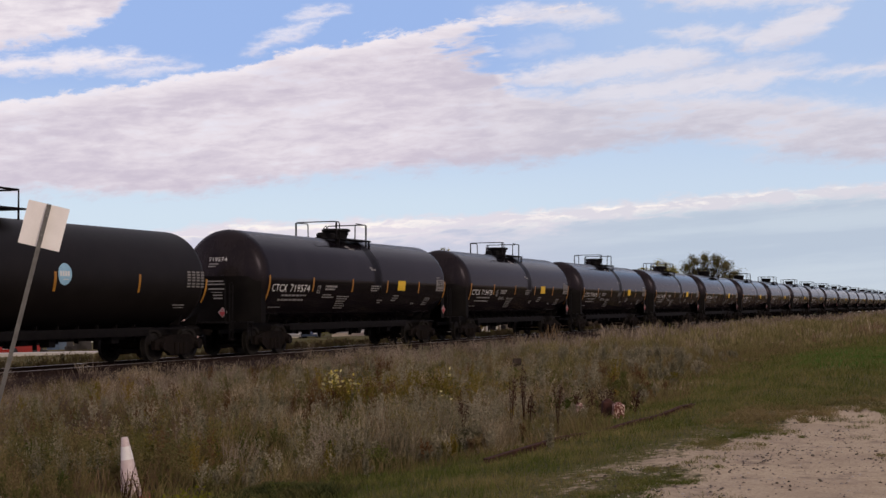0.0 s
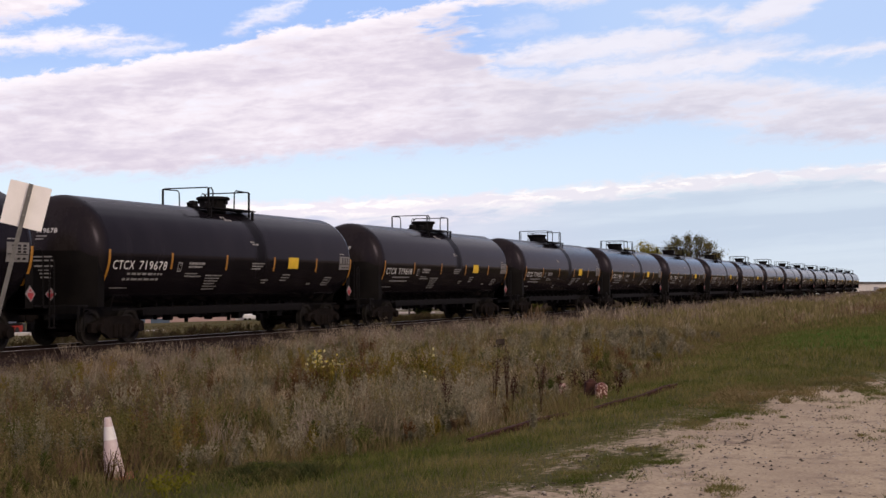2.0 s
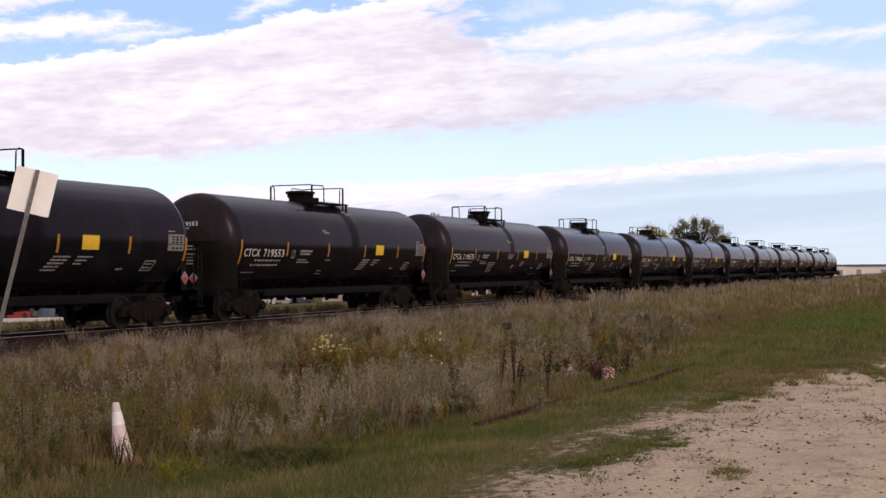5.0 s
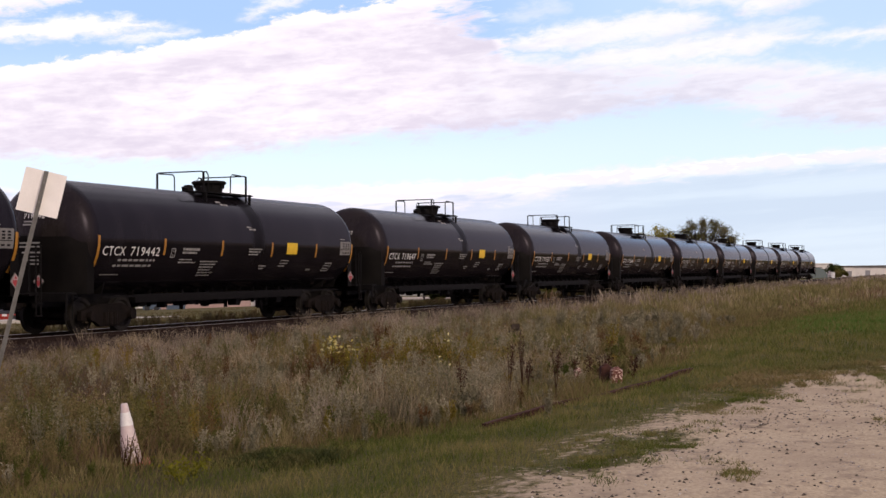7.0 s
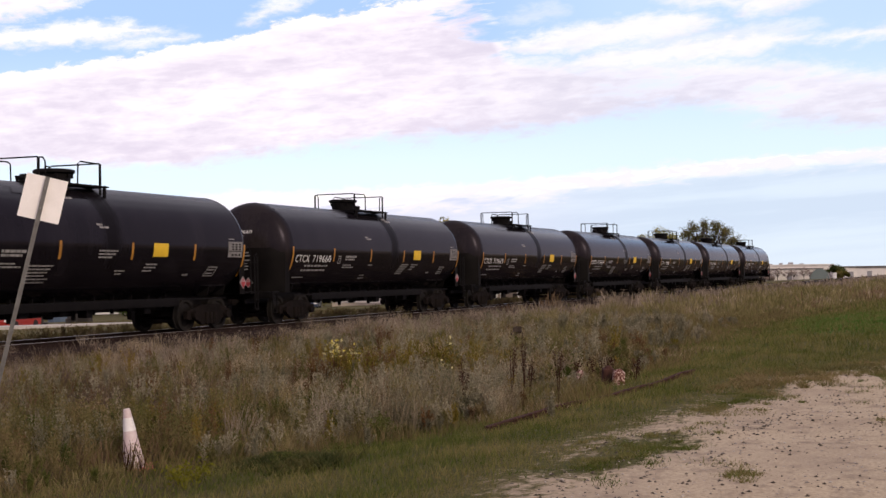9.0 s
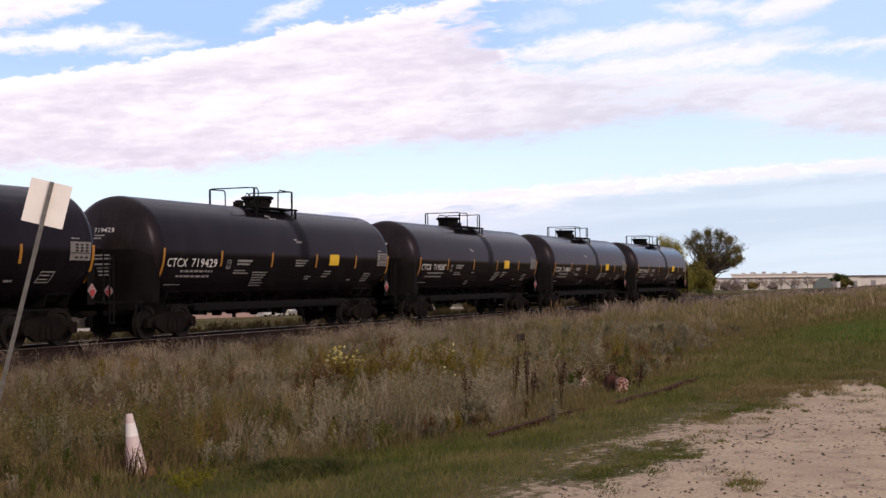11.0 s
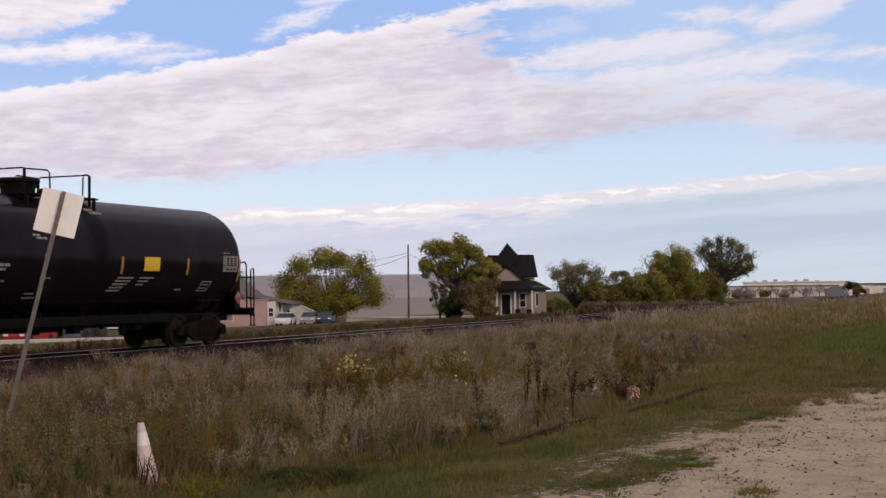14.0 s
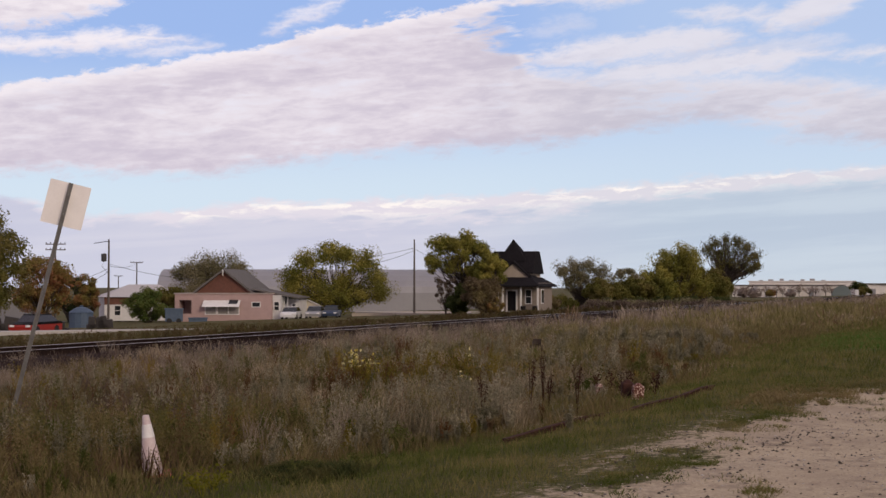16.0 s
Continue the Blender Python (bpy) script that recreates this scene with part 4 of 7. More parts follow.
# markings of the cars, from the last one forward
FLEET = ["719430", "719434", "719587", "719429", "719679", "719660", "719537", "719647", "719442", "719575", "719553", "719607", "719615", "719618", "719678", "719478", "719574"]
TURNED = {0, 1, 2, 4, 5, 10, 11, 12}
CARS = []


def build_train():
    first = {}
    for k, number in enumerate(FLEET):
        flip = k in TURNED
        m = pose(START - COUPLED * k, TRACK, 0)
        if flip not in first:
            first[flip] = tank_car(flip)
            car = first[flip]
            blank = copy_thing(car, m)
            first[flip] = blank
            for o in (*car.children_recursive, car):
                bpy.data.objects.remove(o)
            car = copy_thing(blank, m)
        else:
            car = copy_thing(first[flip], m)
        letters("reporting_mark", "CTCX", 0.245, 1.0, lambda u, v: skin(-7.20 + u, 2.07 + v, 0.006), M_WHITE, car, "white stencilled reporting mark")
        letters("car_number", number, 0.245, 1.36, lambda u, v: skin(-5.96 + u, 2.07 + v, 0.006), M_WHITE, car, "white stencilled number")
        letters("head_number", number, 0.13, 0.66, lambda u, v: head_point(-1, 0.27 - u, 3.04 + v), M_WHITE, car)
        CARS.append((car, START - COUPLED * k))
    for blank in first.values():
        for o in (*blank.children_recursive, blank):
            bpy.data.objects.remove(o)
    x = START - COUPLED * len(FLEET) + 0.08
    car = old_tank_car()
    car.matrix_basis = pose(x, TRACK, 0)
    CARS.append((car, x))


def wheel_data(side):
    ob = part("wheel", wheel_mesh(side), M_WHEEL, None, "", 40)
    me = ob.data
    bpy.data.objects.remove(ob)
    return me


WHEELS = {side: wheel_data(side) for side in (-1, 1)}
build_train()


# ---- things in the yard ----
def gz(x, y):
    return float(ground_z(x, y))


def traffic_cone():
    x, y = 12.20, 8.68
    c = thing("traffic_cone", "weathered whitish traffic cone with a white collar, standing in the grass", "traffic cone", Matrix.Translation((x, y, gz(x, y) - 0.025)) @ Matrix.Rotation(radians(-7.0), 4, Vector((0.81, 0.59, 0))) @ pose(0, 0, 0, 0, 0, 35))
    bm = bmesh.new()
    box(bm, -0.20, 0.20, -0.20, 0.20, 0.0, 0.035, 0.012)
    part("base", bm, M_ORANGE, c, "dull orange rubber base")
    bm = bmesh.new()
    lathe(bm, [(0.132, 0.035), (0.117, 0.06), (0.037, 0.675), (0.030, 0.685), (0.030, 0.63)], 28)
    part("cone_body", bm, M_CONE, c, "sun-bleached cone", 50)
    bm = bmesh.new()
    lathe(bm, [(0.066, 0.44), (0.0705, 0.44), (0.0510, 0.585), (0.046, 0.585)], 28)
    part("collar", bm, M_COLLAR, c, "white reflective collar", 50)


def leaning_sign():
    x, y = 15.55, 13.66
    z = gz(x, y)
    base = Vector((x, y, z - 0.1))
    top = Vector((16.12, 12.98, 3.125))
    s = thing("road_sign", "leaning steel post with a blank sign plate seen from its back", "sign", Matrix.Translation(base))
    axis = (top - base)
    bm = bmesh.new()
    u = axis.cross(Vector((0.78, 0.62, 0))).normalized()
    v = axis.normalized().cross(u)
    prof = [(-0.032, 0.0), (-0.032, 0.028), (-0.014, 0.028), (-0.014, 0.006), (0.014, 0.006), (0.014, 0.028), (0.032, 0.028), (0.032, 0.0)]
    r0 = [bm.verts.new(u * a + v * b) for a, b in prof]
    r1 = [bm.verts.new(axis + u * a + v * b) for a, b in prof]
    for k in range(8):
        bm.faces.new((r0[k], r0[(k + 1) % 8], r1[(k + 1) % 8], r1[k]))
    bm.faces.new(r0[::-1])
    bm.faces.new(r1)
    part("post", bm, M_POST, s, "grey steel channel post")
    n = axis.normalized()
    side = n.cross(Vector((0.78, 0.62, 0.0))).normalized()
    side = side - n * side.dot(n)
    away = side.cross(n)
    if away.dot(Vector((0.78, 0.62, 0))) < 0:
        away = -away
    c = axis - n * 0.33 + away * 0.045
    bm = bmesh.new()
    hw, hh, rad = 0.305, 0.332, 0.012
    pts = []
    for qx, qy, a0 in ((1, 1, 0), (-1, 1, 90), (-1, -1, 180), (1, -1, 270)):
        for k in range(4):
            a = radians(a0 + 30 * k)
            pts.append(c + side * (qx * (hw - rad) + rad * math.cos(a)) + n * (qy * (hh - rad) + rad * math.sin(a)))
    plate(bm, pts, away * 0.004)
    pl = part("sign_plate", bm, M_SIGN, s, "pale unpainted back of the plate")
    for h in (0.15, -0.15):
        bm = bmesh.new()
        q = c + n * h - away * 0.045
        tube(bm, [q - away * 0.012, q + away * 0.05], 0.012, 6)
        part("bolt", bm, M_STEEL, pl)


def old_rail():
    a, b = Vector((14.75, 5.50, -0.2)), Vector((23.0, 4.72, -0.13))
    r = thing("discarded_rail", "rusty length of old rail lying at the edge of the grass", "rail", Matrix())
    bm = bmesh.new()
    prof = [(-0.06, 0), (0.06, 0), (0.06, 0.012), (0.010, 0.03), (0.010, 0.10), (0.032, 0.115), (0.032, 0.14), (-0.032, 0.14), (-0.032, 0.115), (-0.010, 0.10), (-0.010, 0.03), (-0.06, 0.012)]
    rings = []
    w = (b - a).normalized()
    u = w.cross(Vector((0, 0, 1))).normalized()
    for k in range(13):
        p = a.lerp(b, k / 12)
        p.z = gz(p.x, p.y) - 0.06
        rings.append([bm.verts.new(p + u * q + Vector((0, 0, h))) for q, h in prof])
    for p, q in zip(rings, rings[1:]):
        for k in range(len(prof)):
            bm.faces.new((p[k], p[(k + 1) % len(prof)], q[(k + 1) % len(prof)], q[k]))
    bm.faces.new(rings[0][::-1])
    bm.faces.new(rings[-1])
    part("rail_bar", bm, M_RUSTY, r)


def flaking_paint():
    """White paint in flakes over dark red primer."""
    m = bpy.data.materials.new("flaking_red_white_paint")
    m.use_nodes = True
    n = Nodes(m.node_tree)
    pos = n.add("ShaderNodeTexCoord").outputs["Object"]
    flake = n.step(n.noise(pos, 30.0, 4.0, 0.65), 0.50, 0.57)
    s = n.add("ShaderNodeBsdfPrincipled")
    n.put(s.inputs["Base Color"], n.mix(flake, (0.11, 0.030, 0.020), n.mix(n.noise(pos, 50.0), (0.62, 0.50, 0.44), (0.40, 0.26, 0.20))))
    s.inputs["Roughness"].default_value = 0.85
    out = n.add("ShaderNodeOutputMaterial")
    n.t.links.new(s.outputs[0], out.inputs[0])
    return m


def iron_posts():
    """Squat iron posts half hidden in the weeds."""
    flaky = flaking_paint()
    for x, y, hgt, wid, material, label in ((22.75, 6.70, 0.24, 0.075, flaky, "stubby iron post with flaking white and red paint in the weeds"),
                                            (21.95, 5.98, 0.33, 0.10, M_RUSTY, "stubby rusted dark red iron post in the weeds"),
                                            (21.75, 5.74, 0.27, 0.095, flaky, "stubby iron post with flaking white and red paint in the weeds")):
        s = thing("marker_post", label, "post", pose(x, y, gz(x, y) - 0.02, 3, -4, 25), "marker posts")
        bm = bmesh.new()
        box(bm, -wid, wid, -wid, wid, 0.0, hgt * 0.94, 0.03)
        part("post_body", bm, material, s)
        bm = bmesh.new()
        lathe(bm, [(wid * 0.75, hgt * 0.92), (wid * 0.70, hgt * 0.98), (wid * 0.45, hgt * 1.06), (wid * 0.1, hgt * 1.08)], 9)
        part("cap", bm, material, s, "", 40)


traffic_cone()
leaning_sign()
old_rail()
iron_posts()


def old_timber():
    x, y = 38.6, 13.35
    t = thing("discarded_timber", "dark old railway timber lying in the weeds", "timber", pose(x, y, gz(x, y), 0, 4, 20))
    bm = bmesh.new()
    box(bm, -1.1, 1.1, -0.12, 0.12, 0.22, 0.40, 0.02)
    part("timber_beam", bm, M_TIE, t)
    for q in (-0.7, 0.7):
        bm = bmesh.new()
        box(bm, q - 0.12, q + 0.12, -0.2, 0.2, -0.04, 0.22, 0.02)
        part("timber_block", bm, M_TIE, t)


old_timber()

# ---- vegetation ----
def veg(name, cols, rough=0.8, back=0.3, patch=0.5, isl=0.6):
    """Foliage: colours by patches over the field and from blade to blade."""
    m = bpy.data.materials.new(name)
    m.use_nodes = True
    n = Nodes(m.node_tree)
    g = n.add("ShaderNodeNewGeometry")
    f = n.noise(g.outputs["Position"], patch, 4.0, 0.6)
    f = n.m("ADD", n.step(f, 0.32, 0.68), n.m("MULTIPLY", n.m("SUBTRACT", g.outputs["Random Per Island"], 0.5), isl), clamp=True)
    k = len(cols) - 1
    col = cols[0]
    for i in range(k):
        col = n.mix(n.step(f, i / k, (i + 1) / k), col, cols[i + 1])
    s = n.add("ShaderNodeBsdfPrincipled")
    n.put(s.inputs["Base Color"], col)
    s.inputs["Roughness"].default_value = rough
    s.inputs["Specular IOR Level"].default_value = 0.06
    tr = n.add("ShaderNodeBsdfTranslucent")
    n.put(tr.inputs[0], col)
    mx = n.add("ShaderNodeMixShader")
    mx.inputs[0].default_value = back
    n.t.links.new(s.outputs[0], mx.inputs[1])
    n.t.links.new(tr.outputs[0], mx.inputs[2])
    out = n.add("ShaderNodeOutputMaterial")
    n.t.links.new(mx.outputs[0], out.inputs[0])
    return m


M_BUFF = veg("buff_seeded_grass", [(0.144, 0.114, 0.069), (0.293, 0.235, 0.149), (0.448, 0.363, 0.247)], patch=0.9)
M_OLIVE = veg("olive_tall_grass", [(0.130, 0.123, 0.046), (0.195, 0.170, 0.070), (0.275, 0.224, 0.112)], patch=0.7)
M_RUSTG = veg("rusty_tall_grass", [(0.130, 0.084, 0.048), (0.195, 0.128, 0.074), (0.245, 0.175, 0.110)], patch=0.9)
M_MAUVE = veg("mauve_brown_grass", [(0.140, 0.110, 0.083), (0.262, 0.212, 0.161), (0.385, 0.316, 0.238)], patch=0.9)
M_MAROON = veg("maroon_brown_growth", [(0.068, 0.048, 0.038), (0.120, 0.086, 0.066), (0.178, 0.132, 0.100)], patch=0.9)
M_UNDER = veg("matted_undergrowth", [(0.112, 0.092, 0.040), (0.179, 0.132, 0.065), (0.146, 0.129, 0.045)], patch=0.8)
M_TURF = veg("short_turf", [(0.069, 0.092, 0.019), (0.134, 0.136, 0.038), (0.200, 0.167, 0.069)], patch=0.9, isl=1.1)
M_GREEN = veg("green_turf", [(0.060, 0.138, 0.024), (0.088, 0.165, 0.034), (0.135, 0.150, 0.042)])
M_CLOVER = veg("dark_clover", [(0.036, 0.045, 0.015), (0.060, 0.068, 0.023), (0.100, 0.092, 0.034)], patch=2.5, isl=0.8)
M_SAGE = veg("grey_weeds", [(0.140, 0.130, 0.080), (0.235, 0.214, 0.138), (0.345, 0.305, 0.210)], patch=1.2)
M_GOLDW = veg("golden_olive_weeds", [(0.115, 0.100, 0.018), (0.185, 0.145, 0.028), (0.240, 0.165, 0.045)], patch=1.2)
M_LEAFY = veg("leafy_green_weeds", [(0.055, 0.073, 0.018), (0.094, 0.105, 0.026), (0.143, 0.132, 0.044)], patch=1.2)
M_FORB = veg("olive_forbs", [(0.094, 0.092, 0.033), (0.160, 0.136, 0.053), (0.226, 0.171, 0.083)])
M_RUSTF = veg("rusty_forbs", [(0.085, 0.048, 0.022), (0.14, 0.075, 0.032), (0.16, 0.11, 0.06)])
M_TRACKW = veg("trackside_brown_weeds", [(0.064, 0.052, 0.024), (0.106, 0.076, 0.038), (0.094, 0.088, 0.030)], patch=0.5)
M_DOCK = veg("dark_dock_seed", [(0.040, 0.020, 0.015), (0.070, 0.034, 0.022)])
M_YLEAF = veg("yellowing_leaves", [(0.62, 0.50, 0.10), (0.62, 0.56, 0.28), (0.30, 0.27, 0.06)])
M_GOLD = veg("goldenrod", [(0.13, 0.13, 0.015), (0.20, 0.18, 0.022)])
rng = np.random.default_rng(11)


def noise2(x, y, s, seed=0.0):
    return 0.5 + 0.25 * (np.sin(x * s + 1.7 * seed + 1.3 * np.sin(y * s * 0.9 + seed)) + np.sin(y * s * 1.13 + seed * 2.1 + 1.1 * np.sin(x * s * 0.7 - seed)))


def blades(name, x, y, hgt, wid, lean, material, label, plume=0.0, curl=0.35, way=None):
    """One mesh of upright blades: each a bent tapering strip, or a stem with a thicker seed head."""
    k = len(x)
    z = ground_z(x, y) - 0.02
    a = rng.uniform(0, 2 * np.pi, k)
    ux, uy = np.cos(a), np.sin(a)
    la = rng.uniform(0, 2 * np.pi, k)
    lx, ly = np.cos(la) * lean * hgt + lean * hgt * 0.25, np.sin(la) * lean * hgt
    if way is not None:
        lx, ly = lx + way[0] * hgt, ly + way[1] * hgt
    isp = rng.uniform(0, 1, k) < plume
    rows = [(0.0, wid * 0.5), (0.5, wid * 0.45), (0.78, np.where(isp, wid * 0.95, wid * 0.32))] if plume else [(0.0, wid * 0.5), (0.62, wid * 0.4)]
    c = 2 * len(rows) + 1
    co = np.zeros((k, c, 3), np.float32)

    def at(lv):
        b = lv ** (1 + curl * 2)
        return x + lx * b, y + ly * b, z + hgt * lv * (1 - 0.12 * lean * lv)

    for i, (lv, hw) in enumerate(rows):
        px, py, pz = at(lv)
        co[:, 2 * i] = np.stack([px - ux * hw, py - uy * hw, pz], -1)
        co[:, 2 * i + 1] = np.stack([px + ux * hw, py + uy * hw, pz], -1)
    co[:, c - 1] = np.stack(at(1.0), -1)
    base = (np.arange(k) * c)[:, None, None]
    # two triangles a step, and one at the tip
    tri = [q for i in range(len(rows) - 1) for q in ((2 * i, 2 * i + 1, 2 * i + 3), (2 * i, 2 * i + 3, 2 * i + 2))] + [(c - 3, c - 2, c - 1)]
    f = (base + np.array(tri)).reshape(-1, 3)
    ob = arrays(name, co.reshape(-1, 3), f, material)
    tagged(ob, label, name.replace("_", " "), kind="stuff")
    return ob


def seed_heads(name, x, y, hgt, dx, dy, material, label):
    """Loose panicles on some of the stems: small scales that stand off the top third."""
    k = np.flatnonzero((rng.uniform(0, 1, len(x)) < 0.26 * np.interp(x, [12, 20], [0.4, 1.0])) & (hgt > 0.34) & (x < 48))
    k = np.repeat(k, 9)
    u = rng.uniform(0.66, 1.06, len(k))
    big = 0.0042 + 0.00030 * x[k]
    off = rng.normal(0, 1, (len(k), 3)) * (0.016 + 0.0007 * x[k])[:, None] * np.array([1, 1, 0.6])
    p = np.stack([x[k] + dx[k] * hgt[k] * u ** 1.7, y[k] + dy[k] * hgt[k] * u ** 1.7, ground_z(x[k], y[k]) + hgt[k] * u], -1) + off
    a = rng.normal(0, 0.5, p.shape) + np.array([0, 0, 1.0])
    b = np.cross(a, rng.normal(0, 1, p.shape))
    b /= np.linalg.norm(b, axis=1)[:, None]
    co = np.stack([p - b * big[:, None] * 0.5, p + b * big[:, None] * 0.5, p + a * big[:, None] * 2.6], 1)
    tagged(arrays(name, co.reshape(-1, 3), np.arange(len(k) * 3).reshape(-1, 3), material), label, "seed heads", kind="stuff")


def field_edge(x):
    """Where the tall growth begins, over X."""
    return np.interp(x, [0, 9.6, 12.2, 15.3, 22, 31, 50, 92, 150, 200], [9.6, 8.4, 7.4, 6.1, 5.4, 6.6, 8.2, 1.0, -8.0, -20.0])


def gravel_edge(x):
    return np.interp(x, *zip(*GRAVEL))


def crept(x, y, seed=6):
    """How far a place lies in one of the turf spots of the gravel, 0 to 1."""
    out = np.zeros(len(x))
    for cx, cy, rx, ry, much in CREPT:
        out = np.maximum(out, much * np.exp(-((x - cx) / rx) ** 2 - ((y - cy) / ry) ** 2))
    return out * np.clip(1.5 * noise2(x, y, 5.0, seed) + 0.9 * noise2(x, y, 13.0, seed + 2) - 0.45, 0, 1.1)


def open_view(x, y):
    """False on the trodden strip before the iron posts."""
    return ~((x > 19.6) & (x < 22.9) & (np.abs(y - (4.95 + 0.45 * (x - 20))) < 0.62))


def build_grass():
    # plants that fan out from a root: taller in the middle, with gaps between them
    kinds = (("buff_grass", M_BUFF, "fans of tall buff grass gone to seed"), ("olive_grass", M_OLIVE, "fans of tall olive-green grass and weeds"),
             ("rusty_grass", M_RUSTG, "fans of tall rust-brown dry grass"), ("mauve_grass", M_MAUVE, "fans of tall mauve-brown dry grass near the track"),
             ("maroon_grass", M_MAROON, "fans of dark maroon-brown dry grass beside the track"))
    found = [[] for _ in kinds]
    for x0, x1, per_m2, per, rad, wid in ((3, 26, 3.3, 92, 0.30, 0.0036), (26, 60, 1.6, 80, 0.62, 0.0075), (60, 140, 0.50, 46, 1.2, 0.026), (140, 420, 0.12, 26, 1.3, 0.065)):
        y0 = 4 if x0 < 60 else -30
        kc = int((x1 - x0) * (20.7 - y0) * per_m2)
        cx, cy = rng.uniform(x0, x1, kc), rng.uniform(y0, 21.8, kc)
        e = field_edge(cx) + (noise2(cx, cy, 0.8, 2) - 0.5) * 2.4
        keep = (cy > e) & (cy < 20.9 + 1.2 * noise2(cx, cy, 1.7, 5)) & ~((np.hypot(cx - 12.0, cy - 8.25) < 0.55)) & ~((cx < 17) & (cy > 11) & (rng.uniform(0, 1, kc) < 0.2))
        keep &= open_view(cx, cy)
        cx, cy, e = cx[keep], cy[keep], e[keep]
        kc = len(cx)
        patch = noise2(cx, cy, 0.55, 7) * 0.6 + noise2(cx, cy, 1.6, 3) * 0.4
        ch = np.interp(cy, [7.5, 9.5, 16.5], [0.92, 0.62, 0.72]) ** np.interp(cx, [34, 55], [1.0, 0.0]) * (0.30 + 0.62 * np.clip(patch + rng.normal(0, 0.25, kc), 0, 1.15)) * np.clip((cy - e) / (2.0 + 0.14 * np.clip(cx - 18, 0, 25)), 0.26, 1.0) * np.interp(cy, [15.0, 19.6, 21.6], [1.0, 0.90, 1.05]) ** np.interp(cx, [40, 72], [1.0, 0.10]) * np.interp(cx, [48, 72], [1.0, 1.22])
        cr = rad * rng.uniform(0.55, 1.35, kc)
        near = np.clip(1 - (cy - e) / 3.0, 0, 1)
        far = smooth01((cy - 12.5) / 5.0)
        tone = noise2(cx, cy, 0.8, 13) - 0.5
        left = smooth01((17.5 - cx) / 4.0)
        streak = noise2(cx, cy, 0.9, 17) - 0.5
        red = np.exp(-((cx - 93) / 9) ** 2 - ((cy - 6.0) / 2.2) ** 2)
        wgt = np.stack([0.36 + 0.22 * (1 - far) * (1 - near) + 0.8 * tone - 0.5 * left - 0.34 * smooth01((cx - 28) / 12), 0.16 + 0.55 * near - 0.16 * far - 0.5 * tone + 0.12 * left * (cy < 14.5) * (cy > 9.4) + 0.22 * smooth01((cx - 22) / 6) + 0.30 * smooth01((cx - 30) / 15) - 0.25 * (cx > 24) * tone,
                        0.15 + 0.14 * near + 0.7 * streak + 1.2 * red, 0.12 + 0.55 * far + 0.40 * left * (cy > 11.5) - 0.4 * streak + 0.08 * smooth01((cx - 35) / 20),
                        1.2 * smooth01((23.5 - cx) / 6.0) * smooth01((cy - 10.0) / 2.5) + 0.7 * smooth01((cy - 18.0) / 1.5) * smooth01((34 - cx) / 8.0)], -1)
        wgt = np.clip(wgt, 0.02, None) + rng.gumbel(0, 0.11, (kc, 5))
        kind = np.argmax(wgt, -1)
        i = np.repeat(np.arange(kc), per)
        a, q = rng.uniform(0, 2 * np.pi, len(i)), np.sqrt(rng.uniform(0, 1, len(i)))
        x, y = cx[i] + 0.75 * cr[i] * q * np.cos(a), cy[i] + 0.75 * cr[i] * q * np.sin(a)
        h = ch[i] * (1.0 - 0.42 * q * q) * rng.uniform(0.62, 1.12, len(i))
        out = 0.34 * q * np.clip(cr[i] / np.maximum(ch[i], 0.2), 0.4, 1.4)
        rows = np.stack([x, y, h, wid * rng.uniform(0.6, 1.5, len(i)), out * np.cos(a), out * np.sin(a)], -1)
        for k in range(5):
            found[k].append(rows[kind[i] == k])
    for (name, material, label), rows in zip(kinds, found):
        x, y, h, w, dx, dy = np.concatenate(rows).T
        blades(name, x, y, h, w, 0.24, material, label, 0.5, way=(dx, dy))
        seed_heads(name.split("_")[0] + "_seed_heads", x, y, h, dx, dy, material, label.replace("fans of tall", "feathery seed heads of"))
    # matted growth under and between them
    X, Y, H, W = [], [], [], []
    for x0, x1, dens, wid in ((3, 26, 195, 0.0100), (26, 60, 66, 0.019), (60, 140, 12, 0.05)):
        k = int((x1 - x0) * 17 * dens)
        x, y = rng.uniform(x0, x1, k), rng.uniform(4, 21, k)
        keep = y > field_edge(x) + (noise2(x, y, 0.8, 2) - 0.5) * 2.4
        x, y = x[keep], y[keep]
        X.append(x), Y.append(y), H.append((0.14 + 0.26 * noise2(x, y, 1.1, 4)) * rng.uniform(0.5, 1.3, len(x))), W.append(np.full(len(x), wid))
    blades("matted_grass", *map(np.concatenate, (X, Y, H, W)), 0.5, M_UNDER, "low matted brown and olive growth under the tall grass")
    # feathery weeds: stems that rise and spread, each clothed in small leaves and seeds
    for name, material, label, count, seed, lo, hi in (
            ("sage_weeds", M_SAGE, "feathery grey-green weeds gone to seed", 600, 21, 0.36, 0.70),
            ("olive_weeds", M_FORB, "bushy olive weeds in the tall grass", 380, 22, 0.30, 0.66),
            ("rusty_weeds", M_RUSTF, "bushy rust-brown weeds in the tall grass", 120, 23, 0.30, 0.66),
            ("leafy_weeds", M_LEAFY, "low leafy green weeds at the field's edge", 260, 24, 0.18, 0.42),
            ("golden_weeds", M_GOLDW, "yellowing olive weeds in the tall grass", 70, 26, 0.40, 0.78),
            ("trackside_weeds", M_TRACKW, "dark brown weeds along the far side of the track", 760, 25, 0.30, 0.70)):
        q = np.random.default_rng(seed)
        x = 9.5 + 42 * q.uniform(0, 1, count) ** 1.3
        y = field_edge(x) + 0.3 + (11 if hi > 0.5 else 5) * q.uniform(0, 1, count) ** 1.3
